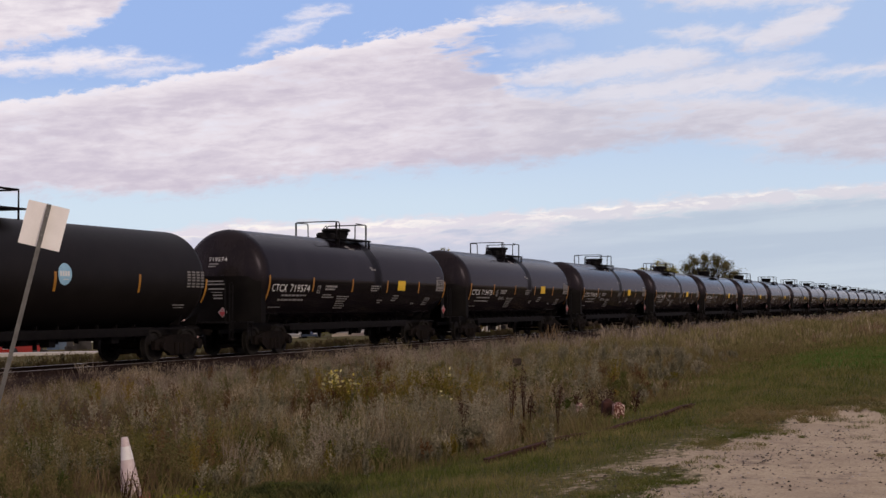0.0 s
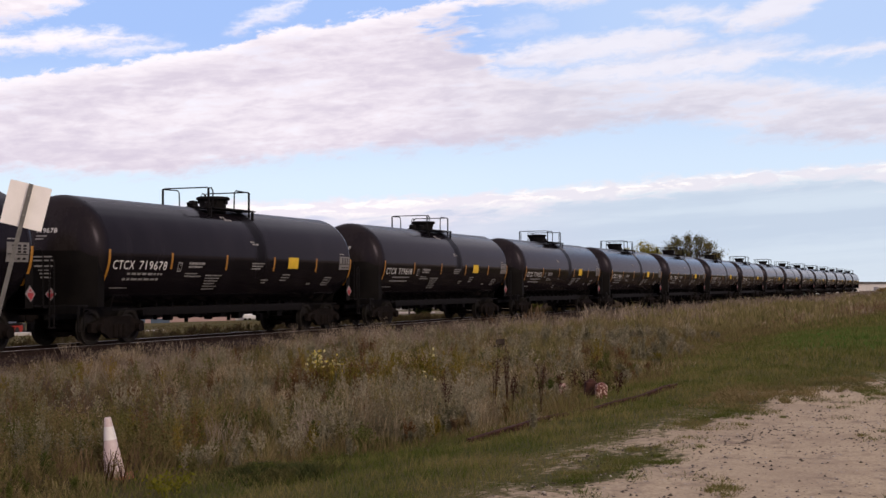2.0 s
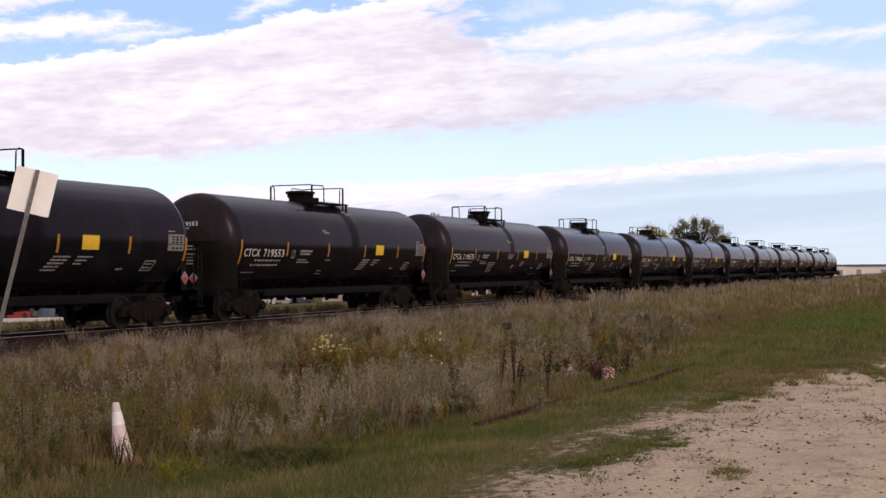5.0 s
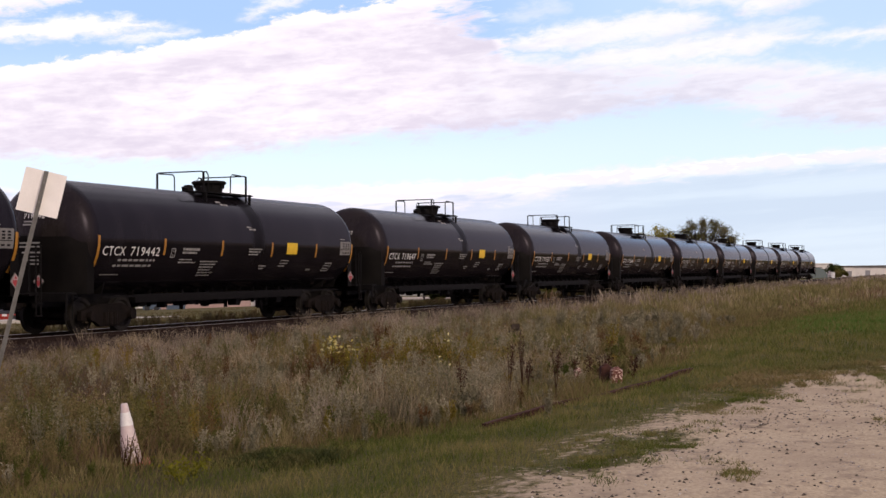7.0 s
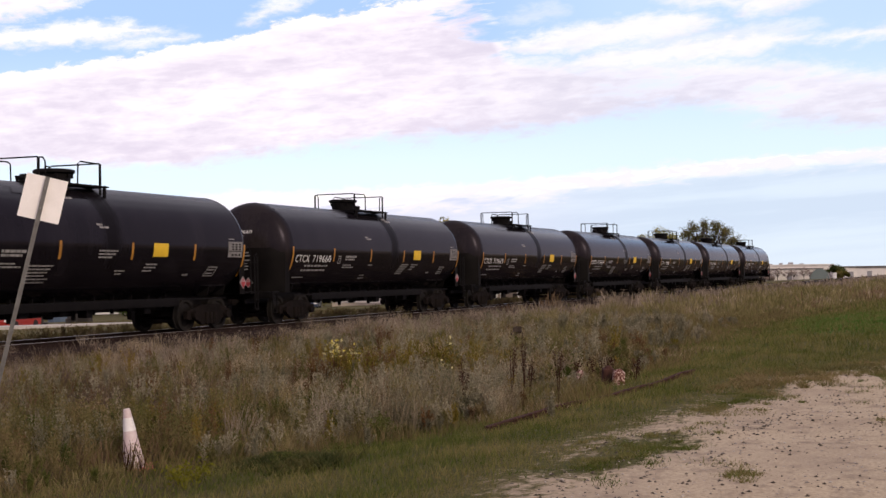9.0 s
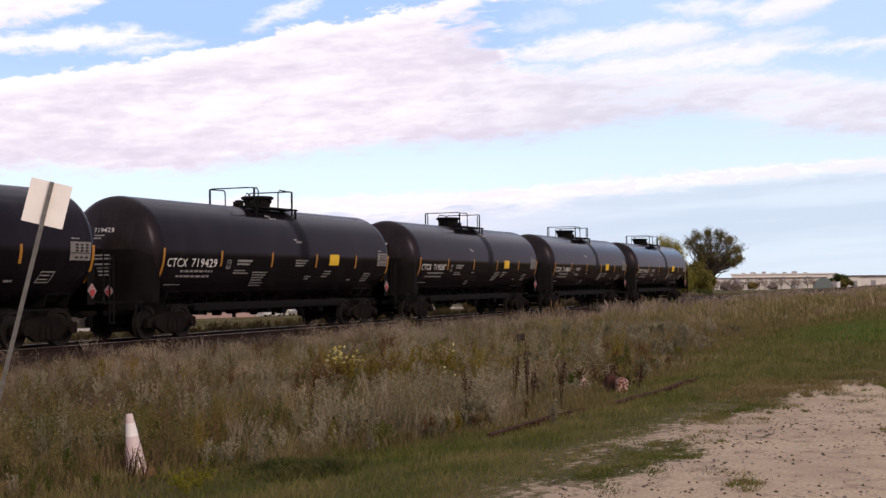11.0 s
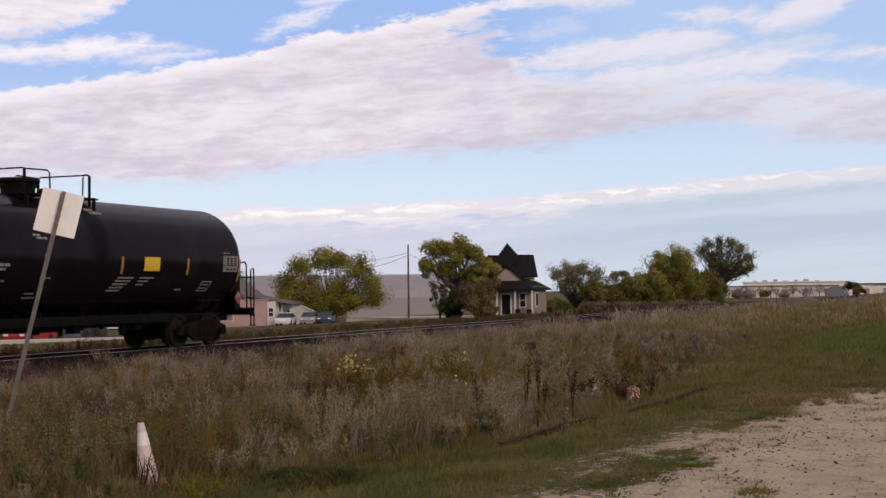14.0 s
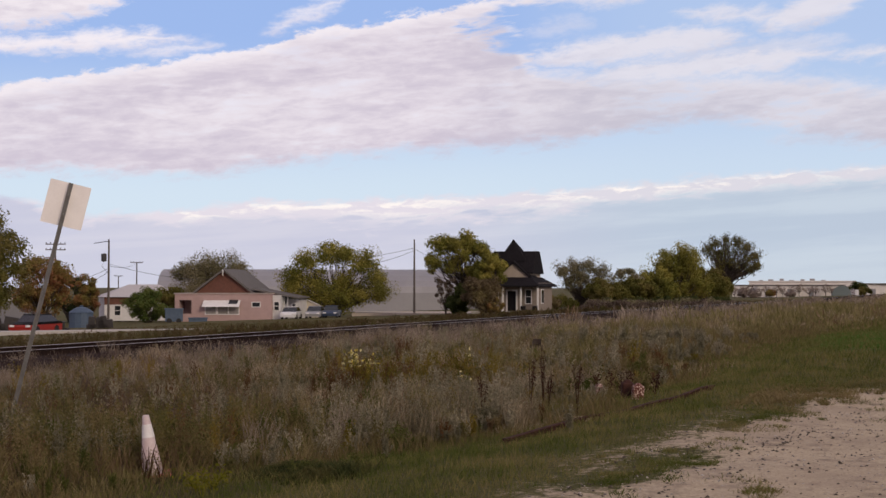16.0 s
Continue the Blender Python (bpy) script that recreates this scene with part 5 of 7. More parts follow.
        if name not in ("sage_weeds", "trackside_weeds"):
            x = 9.5 + (x - 9.5) * 0.58
            y = field_edge(x) + 0.3 + (11 if hi > 0.5 else 5) * q.uniform(0, 1, count) ** 1.3
        if name == "rusty_weeds":
            x[:26], y[:26] = q.normal(23.0, 0.7, 26), q.normal(11.4, 0.6, 26)
        if name == "sage_weeds":
            x[:170], y[:170] = q.normal(18.3, 2.0, 170), q.normal(7.4, 0.8, 170)
            x[170:188], y[170:188] = q.normal(12.6, 0.8, 18), q.normal(10.3, 0.8, 18)
            spare = (x < 16.2) & (q.uniform(0, 1, count) < 0.72) & (np.arange(count) >= 200)
            y[spare] = 40.0
        if name in ("leafy_weeds", "olive_weeds"):
            x[:90], y[:90] = q.normal(13.6, 1.5, 90), q.normal(10.6, 0.9, 90)
        if name == "golden_weeds":
            x[:34], y[:34] = q.normal(24.2, 1.2, 34), q.normal(10.9, 0.8, 34)
        if name == "trackside_weeds":
            x, y = q.uniform(18, 95, count), 26.2 + 8.0 * q.uniform(0, 1, count) ** 1.5
        k = open_view(x, y) & ((y < 19.0) | ((y > 26) & (y < 39))) & (np.hypot(x - 11.7, y - 8.4) > 0.55)
        x, y = x[k], y[k]
        h = q.uniform(lo, hi, len(x)) * np.clip((y - field_edge(x)) / 1.5, 0.5, 1.0)
        stems, leaves = (9, 20) if name == "trackside_weeds" else (15, 30)
        big = 1.75 if name == "trackside_weeds" else 1.18
        i = np.repeat(np.arange(len(x)), stems)
        az, tilt = q.uniform(0, 2 * np.pi, len(i)), np.abs(q.normal(0.08, 0.22, len(i)))
        d = np.stack([np.sin(tilt) * np.cos(az), np.sin(tilt) * np.sin(az), np.cos(tilt)], -1)
        long = h[i] * q.uniform(0.65, 1.1, len(i))
        j = np.repeat(np.arange(len(i)), leaves)
        u = q.uniform(0.12, 1.0, len(j)) ** 0.75
        p = np.stack([x[i][j], y[i][j], ground_z(x, y)[i][j]], -1) + d[j] * (long[j] * u)[:, None]
        p += q.normal(0, 1, p.shape) * (0.048 * h[i][j] * (1.25 - u))[:, None]
        s1 = big * (0.0058 + 0.00036 * x[i][j])[:, None] * q.uniform(0.6, 1.4, (len(j), 1))
        up = d[j] * 0.7 + q.normal(0, 0.55, p.shape)
        up /= np.linalg.norm(up, axis=1)[:, None]
        side = np.cross(up, q.normal(0, 1, p.shape))
        side /= np.linalg.norm(side, axis=1)[:, None]
        co = np.stack([p - side * s1 * 0.5, p + side * s1 * 0.5, p + up * s1 * 2.2], 1)
        tagged(arrays(name, co.reshape(-1, 3), np.arange(len(j) * 3).reshape(-1, 3), material), label, "weeds", kind="stuff")
    # turf
    X, Y, H, W = [], [], [], []
    for x0, x1, y0, y1, dens, wid, hh in ((8.5, 16, 1.8, 9.2, 840, 0.0061, 0.065), (16, 28, -1, 8, 430, 0.0085, 0.075), (28, 60, -8, 9, 120, 0.014, 0.11), (60, 150, -26, 12, 11, 0.05, 0.20), (150, 420, -60, 16, 1.6, 0.14, 0.4)):
        k = int((x1 - x0) * (y1 - y0) * dens)
        x, y = rng.uniform(x0, x1, k), rng.uniform(y0, y1, k)
        d = gravel_edge(x) - y + (noise2(x, y, 2.2, 3) - 0.5) * 0.6 + rng.normal(0, 0.16, k)
        keep = ((d < -0.05) | (crept(x, y) > rng.uniform(0.45, 1.9, k))) & (y < field_edge(x) + 1.5)
        x, y, d = x[keep], y[keep], d[keep]
        h = hh * rng.uniform(0.5, 1.6, len(x)) * np.clip(-d / 1.5 + 0.55, 0.5, 1.3)
        X.append(x), Y.append(y), H.append(h), W.append(np.full(len(x), wid))
    x, y, h, w = map(np.concatenate, (X, Y, H, W))
    blades("short_turf", x, y, h, w, 0.5, M_TURF, "short olive turf at the edge of the gravel")
    # tufts that have come up through the gravel
    kc = 90
    cx = 11 + 16 * rng.uniform(0, 1, kc)
    cy = gravel_edge(cx) + 0.2 - np.abs(rng.normal(0, 0.75, kc))
    for px, py, rx, ry, much in CREPT:
        m = int(34 * much * max(0.5, rx * ry * 3))
        cx, cy = np.concatenate([cx, rng.normal(px, rx * 0.62, m)]), np.concatenate([cy, rng.normal(py, ry * 0.62, m)])
    kc = len(cx)
    i = np.repeat(np.arange(kc), 90)
    sp = rng.uniform(0.03, 0.14, kc)[i]
    x, y = cx[i] + rng.normal(0, 1, len(i)) * sp, cy[i] + rng.normal(0, 1, len(i)) * sp * 0.7
    blades("gravel_tufts", x, y, rng.uniform(0.02, 0.07, len(i)), np.full(len(i), 0.007), 0.7, M_TURF, "thin grass tufts coming up through gravel")
    # dead brown weeds along the gravel's edge
    kc = 120
    cx, cy = rng.normal(20.6, 1.2, kc), rng.normal(3.2, 0.36, kc)
    cx[70:], cy[70:] = rng.normal(22.8, 2.0, 50), rng.normal(2.1, 0.35, 50)
    i = np.repeat(np.arange(kc), 70)
    sp = rng.uniform(0.04, 0.15, kc)[i]
    x, y = cx[i] + rng.normal(0, 1, len(i)) * sp, cy[i] + rng.normal(0, 1, len(i)) * sp * 0.7
    blades("dead_edge_weeds", x, y, rng.uniform(0.03, 0.13, len(i)), np.full(len(i), 0.010), 0.9, M_FORB, "low dead brown weeds along the gravel edge")
    k = 42000
    x, y = rng.uniform(33, 60, k), rng.uniform(-2, 7.5, k)
    c = np.exp(-((x - 46) / 9) ** 4) * smooth01((0.128 * x - y + noise2(x, y, 0.7, 8) - 0.5) / 0.8 + 0.5) > rng.uniform(0.20, 0.95, k)
    blades("bright_green_turf", x[c], y[c], rng.uniform(0.08, 0.17, c.sum()), np.full(c.sum(), 0.026), 0.5, M_GREEN, "patch of bright green mown turf")
    # dark clover patch and low green growth in the near edge
    k = 9000
    a, r = rng.uniform(0, 2 * np.pi, k), np.abs(rng.normal(0, 0.52, k))
    x, y = 12.58 + 0.85 * r * np.cos(a), 7.12 + 0.50 * r * np.sin(a)
    x[:2400], y[:2400] = rng.normal(12.05, 0.22, 2400), rng.normal(6.45, 0.18, 2400)
    blades("clover_patch", x, y, rng.uniform(0.06, 0.17, k) * np.clip(1.15 - r * 0.55, 0.3, 1.2), np.full(k, 0.017), 0.75, M_CLOVER, "low dark green clover patch")
    # growth behind the line
    X, Y, H, W = [], [], [], []
    for x0, x1, y0, y1, dens, wid, hh in ((15, 90, 25.5, 34, 45, 0.028, 0.46), (90, 240, 25.5, 46, 9, 0.06, 0.36), (40, 110, 33, 66, 8, 0.05, 0.16)):
        k = int((x1 - x0) * (y1 - y0) * dens)
        x, y = rng.uniform(x0, x1, k), rng.uniform(y0, y1, k)
        X.append(x), Y.append(y), H.append(hh * rng.uniform(0.25, 1.4, k) * (0.15 + 1.5 * noise2(x, y, 0.45, 9) * noise2(x, y, 1.3, 4) ** 0.5)), W.append(np.full(k, wid))
    x, y, h, w = map(np.concatenate, (X, Y, H, W))
    blades("verge_grass", x, y, h, w, 0.4, veg("olive_verge", [(0.066, 0.062, 0.022), (0.102, 0.084, 0.036), (0.138, 0.104, 0.056)], patch=0.4), "rank olive-brown grass on the verge behind the track")


def pebbles():
    """Loose stones on the gravel, and along the ballast."""
    ico = np.array([(0, 0, 1), (0.9, 0, 0), (0, 0.9, 0.1), (-0.9, 0.1, 0), (0, -0.9, 0), (0, 0, -0.6)])
    tri = np.array([(0, 1, 2), (0, 2, 3), (0, 3, 4), (0, 4, 1), (5, 2, 1), (5, 3, 2), (5, 4, 3), (5, 1, 4)])

    def scatter(name, x, y, z, size, material, label):
        k = len(x)
        a = rng.uniform(0, 2 * np.pi, k)
        s = size[:, None, None] * rng.uniform(0.6, 1.3, (k, 6, 3)) * np.array([1, 1, 0.6])
        p = ico[None] * s
        c, q = np.cos(a)[:, None], np.sin(a)[:, None]
        p = np.stack([p[..., 0] * c - p[..., 1] * q, p[..., 0] * q + p[..., 1] * c, p[..., 2]], -1)
        p += np.stack([x, y, z], -1)[:, None]
        f = (np.arange(k) * 6)[:, None, None] + tri
        tagged(arrays(name, p.reshape(-1, 3), f.reshape(-1, 3), material), label, "stones", kind="stuff")

    k = 18000
    x = 6 + 34 * rng.uniform(0, 1, k) ** 1.3
    y = rng.uniform(-6, 4.2, k)
    keep = (y < gravel_edge(x) - 0.15 + rng.normal(0, 0.3, k)) & (crept(x, y) < 0.45)
    x, y = x[keep], y[keep]
    scatter("gravel_stones", x, y, ground_z(x, y), 0.006 + 0.019 * rng.uniform(0, 1, len(x)) ** 3, M_PEBBLE, "loose pale and dark stones on the gravel yard")
    k = 1300
    x = 9.5 + 22 * rng.uniform(0, 1, k) ** 1.2
    y = gravel_edge(x) - np.abs(rng.normal(0, 1.3, k)) - 0.1
    # clods in a rough row across the gravel, and a stony spot
    q = rng.uniform(0, 1, 70)
    x = np.concatenate([x, 13.7 + 2.6 * q + rng.normal(0, 0.10, 70), rng.normal(15.3, 0.7, 130)])
    y = np.concatenate([y, 2.45 - 0.33 * q + rng.normal(0, 0.09, 70), rng.normal(0.85, 0.35, 130)])
    k = len(x)
    scatter("turf_crumbs", x, y, ground_z(x, y), rng.uniform(0.008, 0.026, k), mat("dark_soil_crumbs", (0.075, 0.055, 0.042), (0.045, 0.036, 0.024), 0.9), "dark crumbs of soil and turf along the gravel edge")
    k = 17000
    x = rng.uniform(14, 90, k)
    o = rng.uniform(-2.9, 2.6, k)
    z = np.interp(o, [-3.4, -2.5, -1.75, -0.9, 0.0, 1.75, 2.6], [-0.62, -0.40, -0.19, -0.16, -0.215, -0.19, -0.5])
    keep = np.abs(np.abs(o) - 0.7525) > 0.1
    scatter("ballast_stones", x[keep], TRACK + o[keep], z[keep] + 0.01, 0.025 + 0.02 * rng.uniform(0, 1, keep.sum()), M_STONE, "crushed ballast stones")


def leaf_mesh(centres, size, flat=0.0):
    """Leaf quads turned every way about the given centres."""
    k = len(centres)
    n1 = rng.normal(0, 1, (k, 3))
    n1[:, 2] = n1[:, 2] * (1 - flat)
    n1 /= np.linalg.norm(n1, axis=1)[:, None]
    n2 = np.cross(n1, rng.normal(0, 1, (k, 3)))
    n2 /= np.linalg.norm(n2, axis=1)[:, None]
    s = np.asarray(size) * rng.uniform(0.6, 1.4, (k, 1))
    co = np.stack([centres - n1 * s, centres - n2 * s * 0.55, centres + n1 * s, centres + n2 * s * 0.55], 1)
    return co.reshape(-1, 3), (np.arange(k) * 4)[:, None] + np.arange(4)


def weed(name, label, x, y, hgt, material, leaves, size, spread, stem=None, upper=0.35, group=""):
    """A single standing plant: thin stems, with leaves or seeds along them."""
    w = thing(name, label, "weed", pose(x, y, gz(x, y)), group)
    bm = bmesh.new()
    tips = []
    for k in range(5):
        a = rng.uniform(0, 2 * np.pi)
        q = Vector((math.cos(a) * spread, math.sin(a) * spread, hgt * rng.uniform(0.75, 1.0)))
        tube(bm, [(0, 0, -0.02), (q.x * 0.4, q.y * 0.4, q.z * 0.55), q], 0.006, 4, 0.003)
        tips.append(np.array(q))
    part("stem", bm, stem or M_DOCK, w)
    c = []
    for k in range(leaves):
        t = tips[k % len(tips)] * rng.uniform(upper, 1.0)
        c.append(t + rng.normal(0, 1, 3) * np.array([0.05, 0.05, 0.04]) * (spread / 0.12))
    co, f = leaf_mesh(np.array(c), size)
    arrays("foliage", co, f, material, w)


def place_weeds():
    for x, y, h in ((19.4, 6.60, 1.08), (18.0, 6.32, 1.0), (18.1, 5.65, 0.82), (17.6, 6.9, 0.80), (18.3, 6.15, 0.74)):
        weed("dock_stalk", "dead dark brown dock stalk with seed clusters", x, y, h, M_DOCK, 160, 0.015, 0.055, upper=0.62, group="dock stalks")
    for x, y in ((22.2, 6.0), (22.35, 6.15), (22.2, 5.55), (22.9, 6.5), (23.0, 6.85)):
        weed("red_weed", "dark maroon weed beside the iron posts", x, y, 0.50, M_DOCK, 130, 0.018, 0.10, upper=0.30, group="maroon weeds")
    for x, y, h in ((22.6, 11.5, 0.84), (22.2, 10.9, 0.9), (23.4, 12.0, 0.8)):
        weed("yellow_plant", "broad-leaved plant with pale yellow leaves above the grass", x, y, h, M_YLEAF, 22, 0.046, 0.13, M_GOLD, 0.72, "yellowing plants")
    for x, y in ((21.5, 8.8), (25.5, 10.2)):
        weed("yellow_plant", "broad-leaved plant with pale yellow leaves above the grass", x, y, 0.75, M_YLEAF, 8, 0.035, 0.12, M_GOLD, 0.6, "yellowing plants")
    for x, y in ((11.0, 7.3), (10.85, 7.15), (11.1, 7.2), (11.3, 7.3)):
        weed("goldenrod", "low yellow-green goldenrod at the turf's edge", x, y, 0.20, M_GOLD, 60, 0.020, 0.12, M_GOLD, 0.5, "goldenrod")
    for x, y, h in ((11.88, 8.50, 0.42), (11.95, 8.62, 0.30), (11.80, 8.30, 0.34)):
        weed("dry_stalk", "thin dark dry stalk before the cone", x, y, h, M_FORB, 40, 0.012, 0.08, M_DOCK, 0.4, "dry stalks")
    for x, y, h in ((15.0, 7.05, 0.36), (14.8, 6.95, 0.30), (15.3, 7.2, 0.32), (13.1, 6.6, 0.16), (12.2, 6.8, 0.16)):
        weed("green_weed", "leafy dark green weed in the short turf", x, y, h, M_LEAFY, 240, 0.015, 0.13, M_LEAFY, 0.2, "green weeds")


build_grass()
pebbles()
place_weeds()


# ---- trees and bushes behind the line ----
M_BARK = mat("grey_brown_bark", (0.085, 0.068, 0.055), (0.045, 0.036, 0.03), 0.9, scale=3, fine=18)
M_LEAF_Y = veg("yellow_green_leaves", [(0.135, 0.142, 0.032), (0.225, 0.210, 0.046), (0.34, 0.290, 0.070)], patch=0.35)
M_LEAF_G = veg("dull_green_leaves", [(0.090, 0.092, 0.024), (0.140, 0.130, 0.034), (0.20, 0.165, 0.055)], patch=0.35)
M_LEAF_D = veg("dark_green_leaves", [(0.040, 0.055, 0.018), (0.066, 0.082, 0.026), (0.10, 0.105, 0.034)], patch=0.35)
M_LEAF_B = veg("mid_green_leaves", [(0.070, 0.105, 0.028), (0.105, 0.140, 0.038), (0.15, 0.165, 0.05)], patch=0.35)
M_THICKET = veg("dark_brown_thicket", [(0.110, 0.084, 0.050), (0.170, 0.130, 0.076), (0.20, 0.165, 0.072)], patch=0.35)
M_LEAF_S = veg("grey_olive_leaves", [(0.150, 0.140, 0.075), (0.205, 0.185, 0.100), (0.26, 0.225, 0.135)], patch=0.35)
M_LEAF_R = veg("rust_orange_leaves", [(0.22, 0.19, 0.060), (0.25, 0.16, 0.060), (0.25, 0.105, 0.055)], patch=0.35)
# Pinkish-grey twigs for the far trees, paled in colour to stand for distance haze.
M_HAZETWIG = veg("haze_pale_pinkish_twigs", [(0.25, 0.20, 0.17), (0.34, 0.28, 0.24)], patch=0.35)
M_TWIG = veg("bare_brown_twigs", [(0.105, 0.080, 0.060), (0.16, 0.125, 0.095)], patch=0.35)


def polar(az, dist):
    """A place by its heading and distance from the yard's corner."""
    return dist * math.cos(radians(az)), dist * math.sin(radians(az))


def tree(name, label, az, dist, top, wide, material, leaves=3600, leaf=0.20, low=0.25, clumps=26, seed=1, lean=0.0, category="tree", stems=1, tight=0.20, twigs=0, lobes=()):
    """A tapered trunk with limbs to every clump of leaves. top: height of its top over the rail; wide: crown radius;
    lobes: (to the right, up, radius) in metres from the foot, where the crown has an outline of its own."""
    leaves, clumps, tight = int(leaves * 4.3), int(clumps * 2.3), tight * 0.80
    r = np.random.default_rng(seed)
    x, y = polar(az, dist)
    z = gz(x, y)
    h = top - z
    t = thing(name, label, category, pose(x, y, z - 0.05))
    bm = bmesh.new()
    side = Vector((math.sin(radians(az)), -math.cos(radians(az)), 0))
    heart = Vector((0, 0, h * low * 0.9)) + side * lean * h * 0.3
    for k in range(stems):
        off = Vector((r.normal(0, 0.25), r.normal(0, 0.25), 0)) * (stems > 1)
        tube(bm, [off, off * 0.8 + heart * 0.5, heart + off * 1.5], 0.028 * h / stems ** 0.5, 8, 0.018 * h / stems ** 0.5)
    cs = []
    cz, rz = h * (low + 1) / 2, h * (1 - low) / 2
    for k in range(clumps):
        while True:
            p = r.uniform(-1, 1, 3)
            q = np.linalg.norm(p)
            if 0.35 < q < 1 and not (p[2] < -0.3 and r.uniform() < 0.35):
                break
        c = Vector((p[0] * wide * 0.86, p[1] * wide * 0.86, cz + p[2] * rz * 0.86)) + side * lean * h * 0.3
        if lobes:
            u, v, q = lobes[k % len(lobes)]
            p = r.normal(0, 1, 3)
            p *= q * r.uniform(0.1, 1.0) / np.linalg.norm(p)
            c = side * (u + p[0]) + Vector((side.y, -side.x, 0)) * (r.uniform(-0.45, 0.45) * wide + p[1]) + Vector((0, 0, max(0.3, v + p[2])))
        cs.append(c)
        mid = heart.lerp(c, 0.5) + Vector((r.normal(0, 0.05), r.normal(0, 0.05), r.uniform(-0.05, 0.05))) * h
        tube(bm, [heart + Vector((0, 0, r.uniform(-0.1, 0.15) * h)), mid.lerp(c, 0.1), mid.lerp(c, 0.55) + Vector(r.normal(0, 0.02 * h, 3)), c], 0.0065 * h, 5, 0.0016 * h)
    for k in range(twigs):
        c = cs[k % len(cs)]
        e = c + Vector(r.uniform(-1, 1, 3)) * wide * 0.17
        tube(bm, [c, c.lerp(e, 0.5) + Vector(r.normal(0, 0.1, 3)), e], 0.0028 * h, 3, 0.001 * h)
    part("trunk", bm, M_BARK, t)
    own = np.array([list(c) for c in cs])
    pick = r.integers(0, clumps, leaves)
    sz = wide * tight * r.uniform(0.6, 1.35, clumps)
    w = r.normal(0, 1, (leaves, 3))
    w *= (r.uniform(0, 1, leaves) ** 0.42 / np.linalg.norm(w, axis=1))[:, None]
    pts = own[pick] + w * sz[pick][:, None] * 1.55 * np.array([1, 1, 0.85])
    pts[:, 2] = np.maximum(pts[:, 2], 0.15)
    face = w / np.linalg.norm(w, axis=1)[:, None] + np.array([0, 0, 0.35]) + r.normal(0, 0.55, pts.shape)
    u1 = np.cross(face, r.normal(0, 1, pts.shape))
    u1 /= np.linalg.norm(u1, axis=1)[:, None]
    u2 = np.cross(face, u1)
    u2 /= np.linalg.norm(u2, axis=1)[:, None]
    size = leaf * 0.74 * r.uniform(0.6, 1.4, (leaves, 1))
    co = np.stack([pts - u1 * size, pts + u1 * size * 0.2 - u2 * size * 0.6, pts + u1 * size * 0.7 + u2 * size * 0.6], 1).reshape(-1, 3)
    f = np.arange(leaves * 3).reshape(-1, 3)
    arrays("crown", co, f, material, t)
    return t


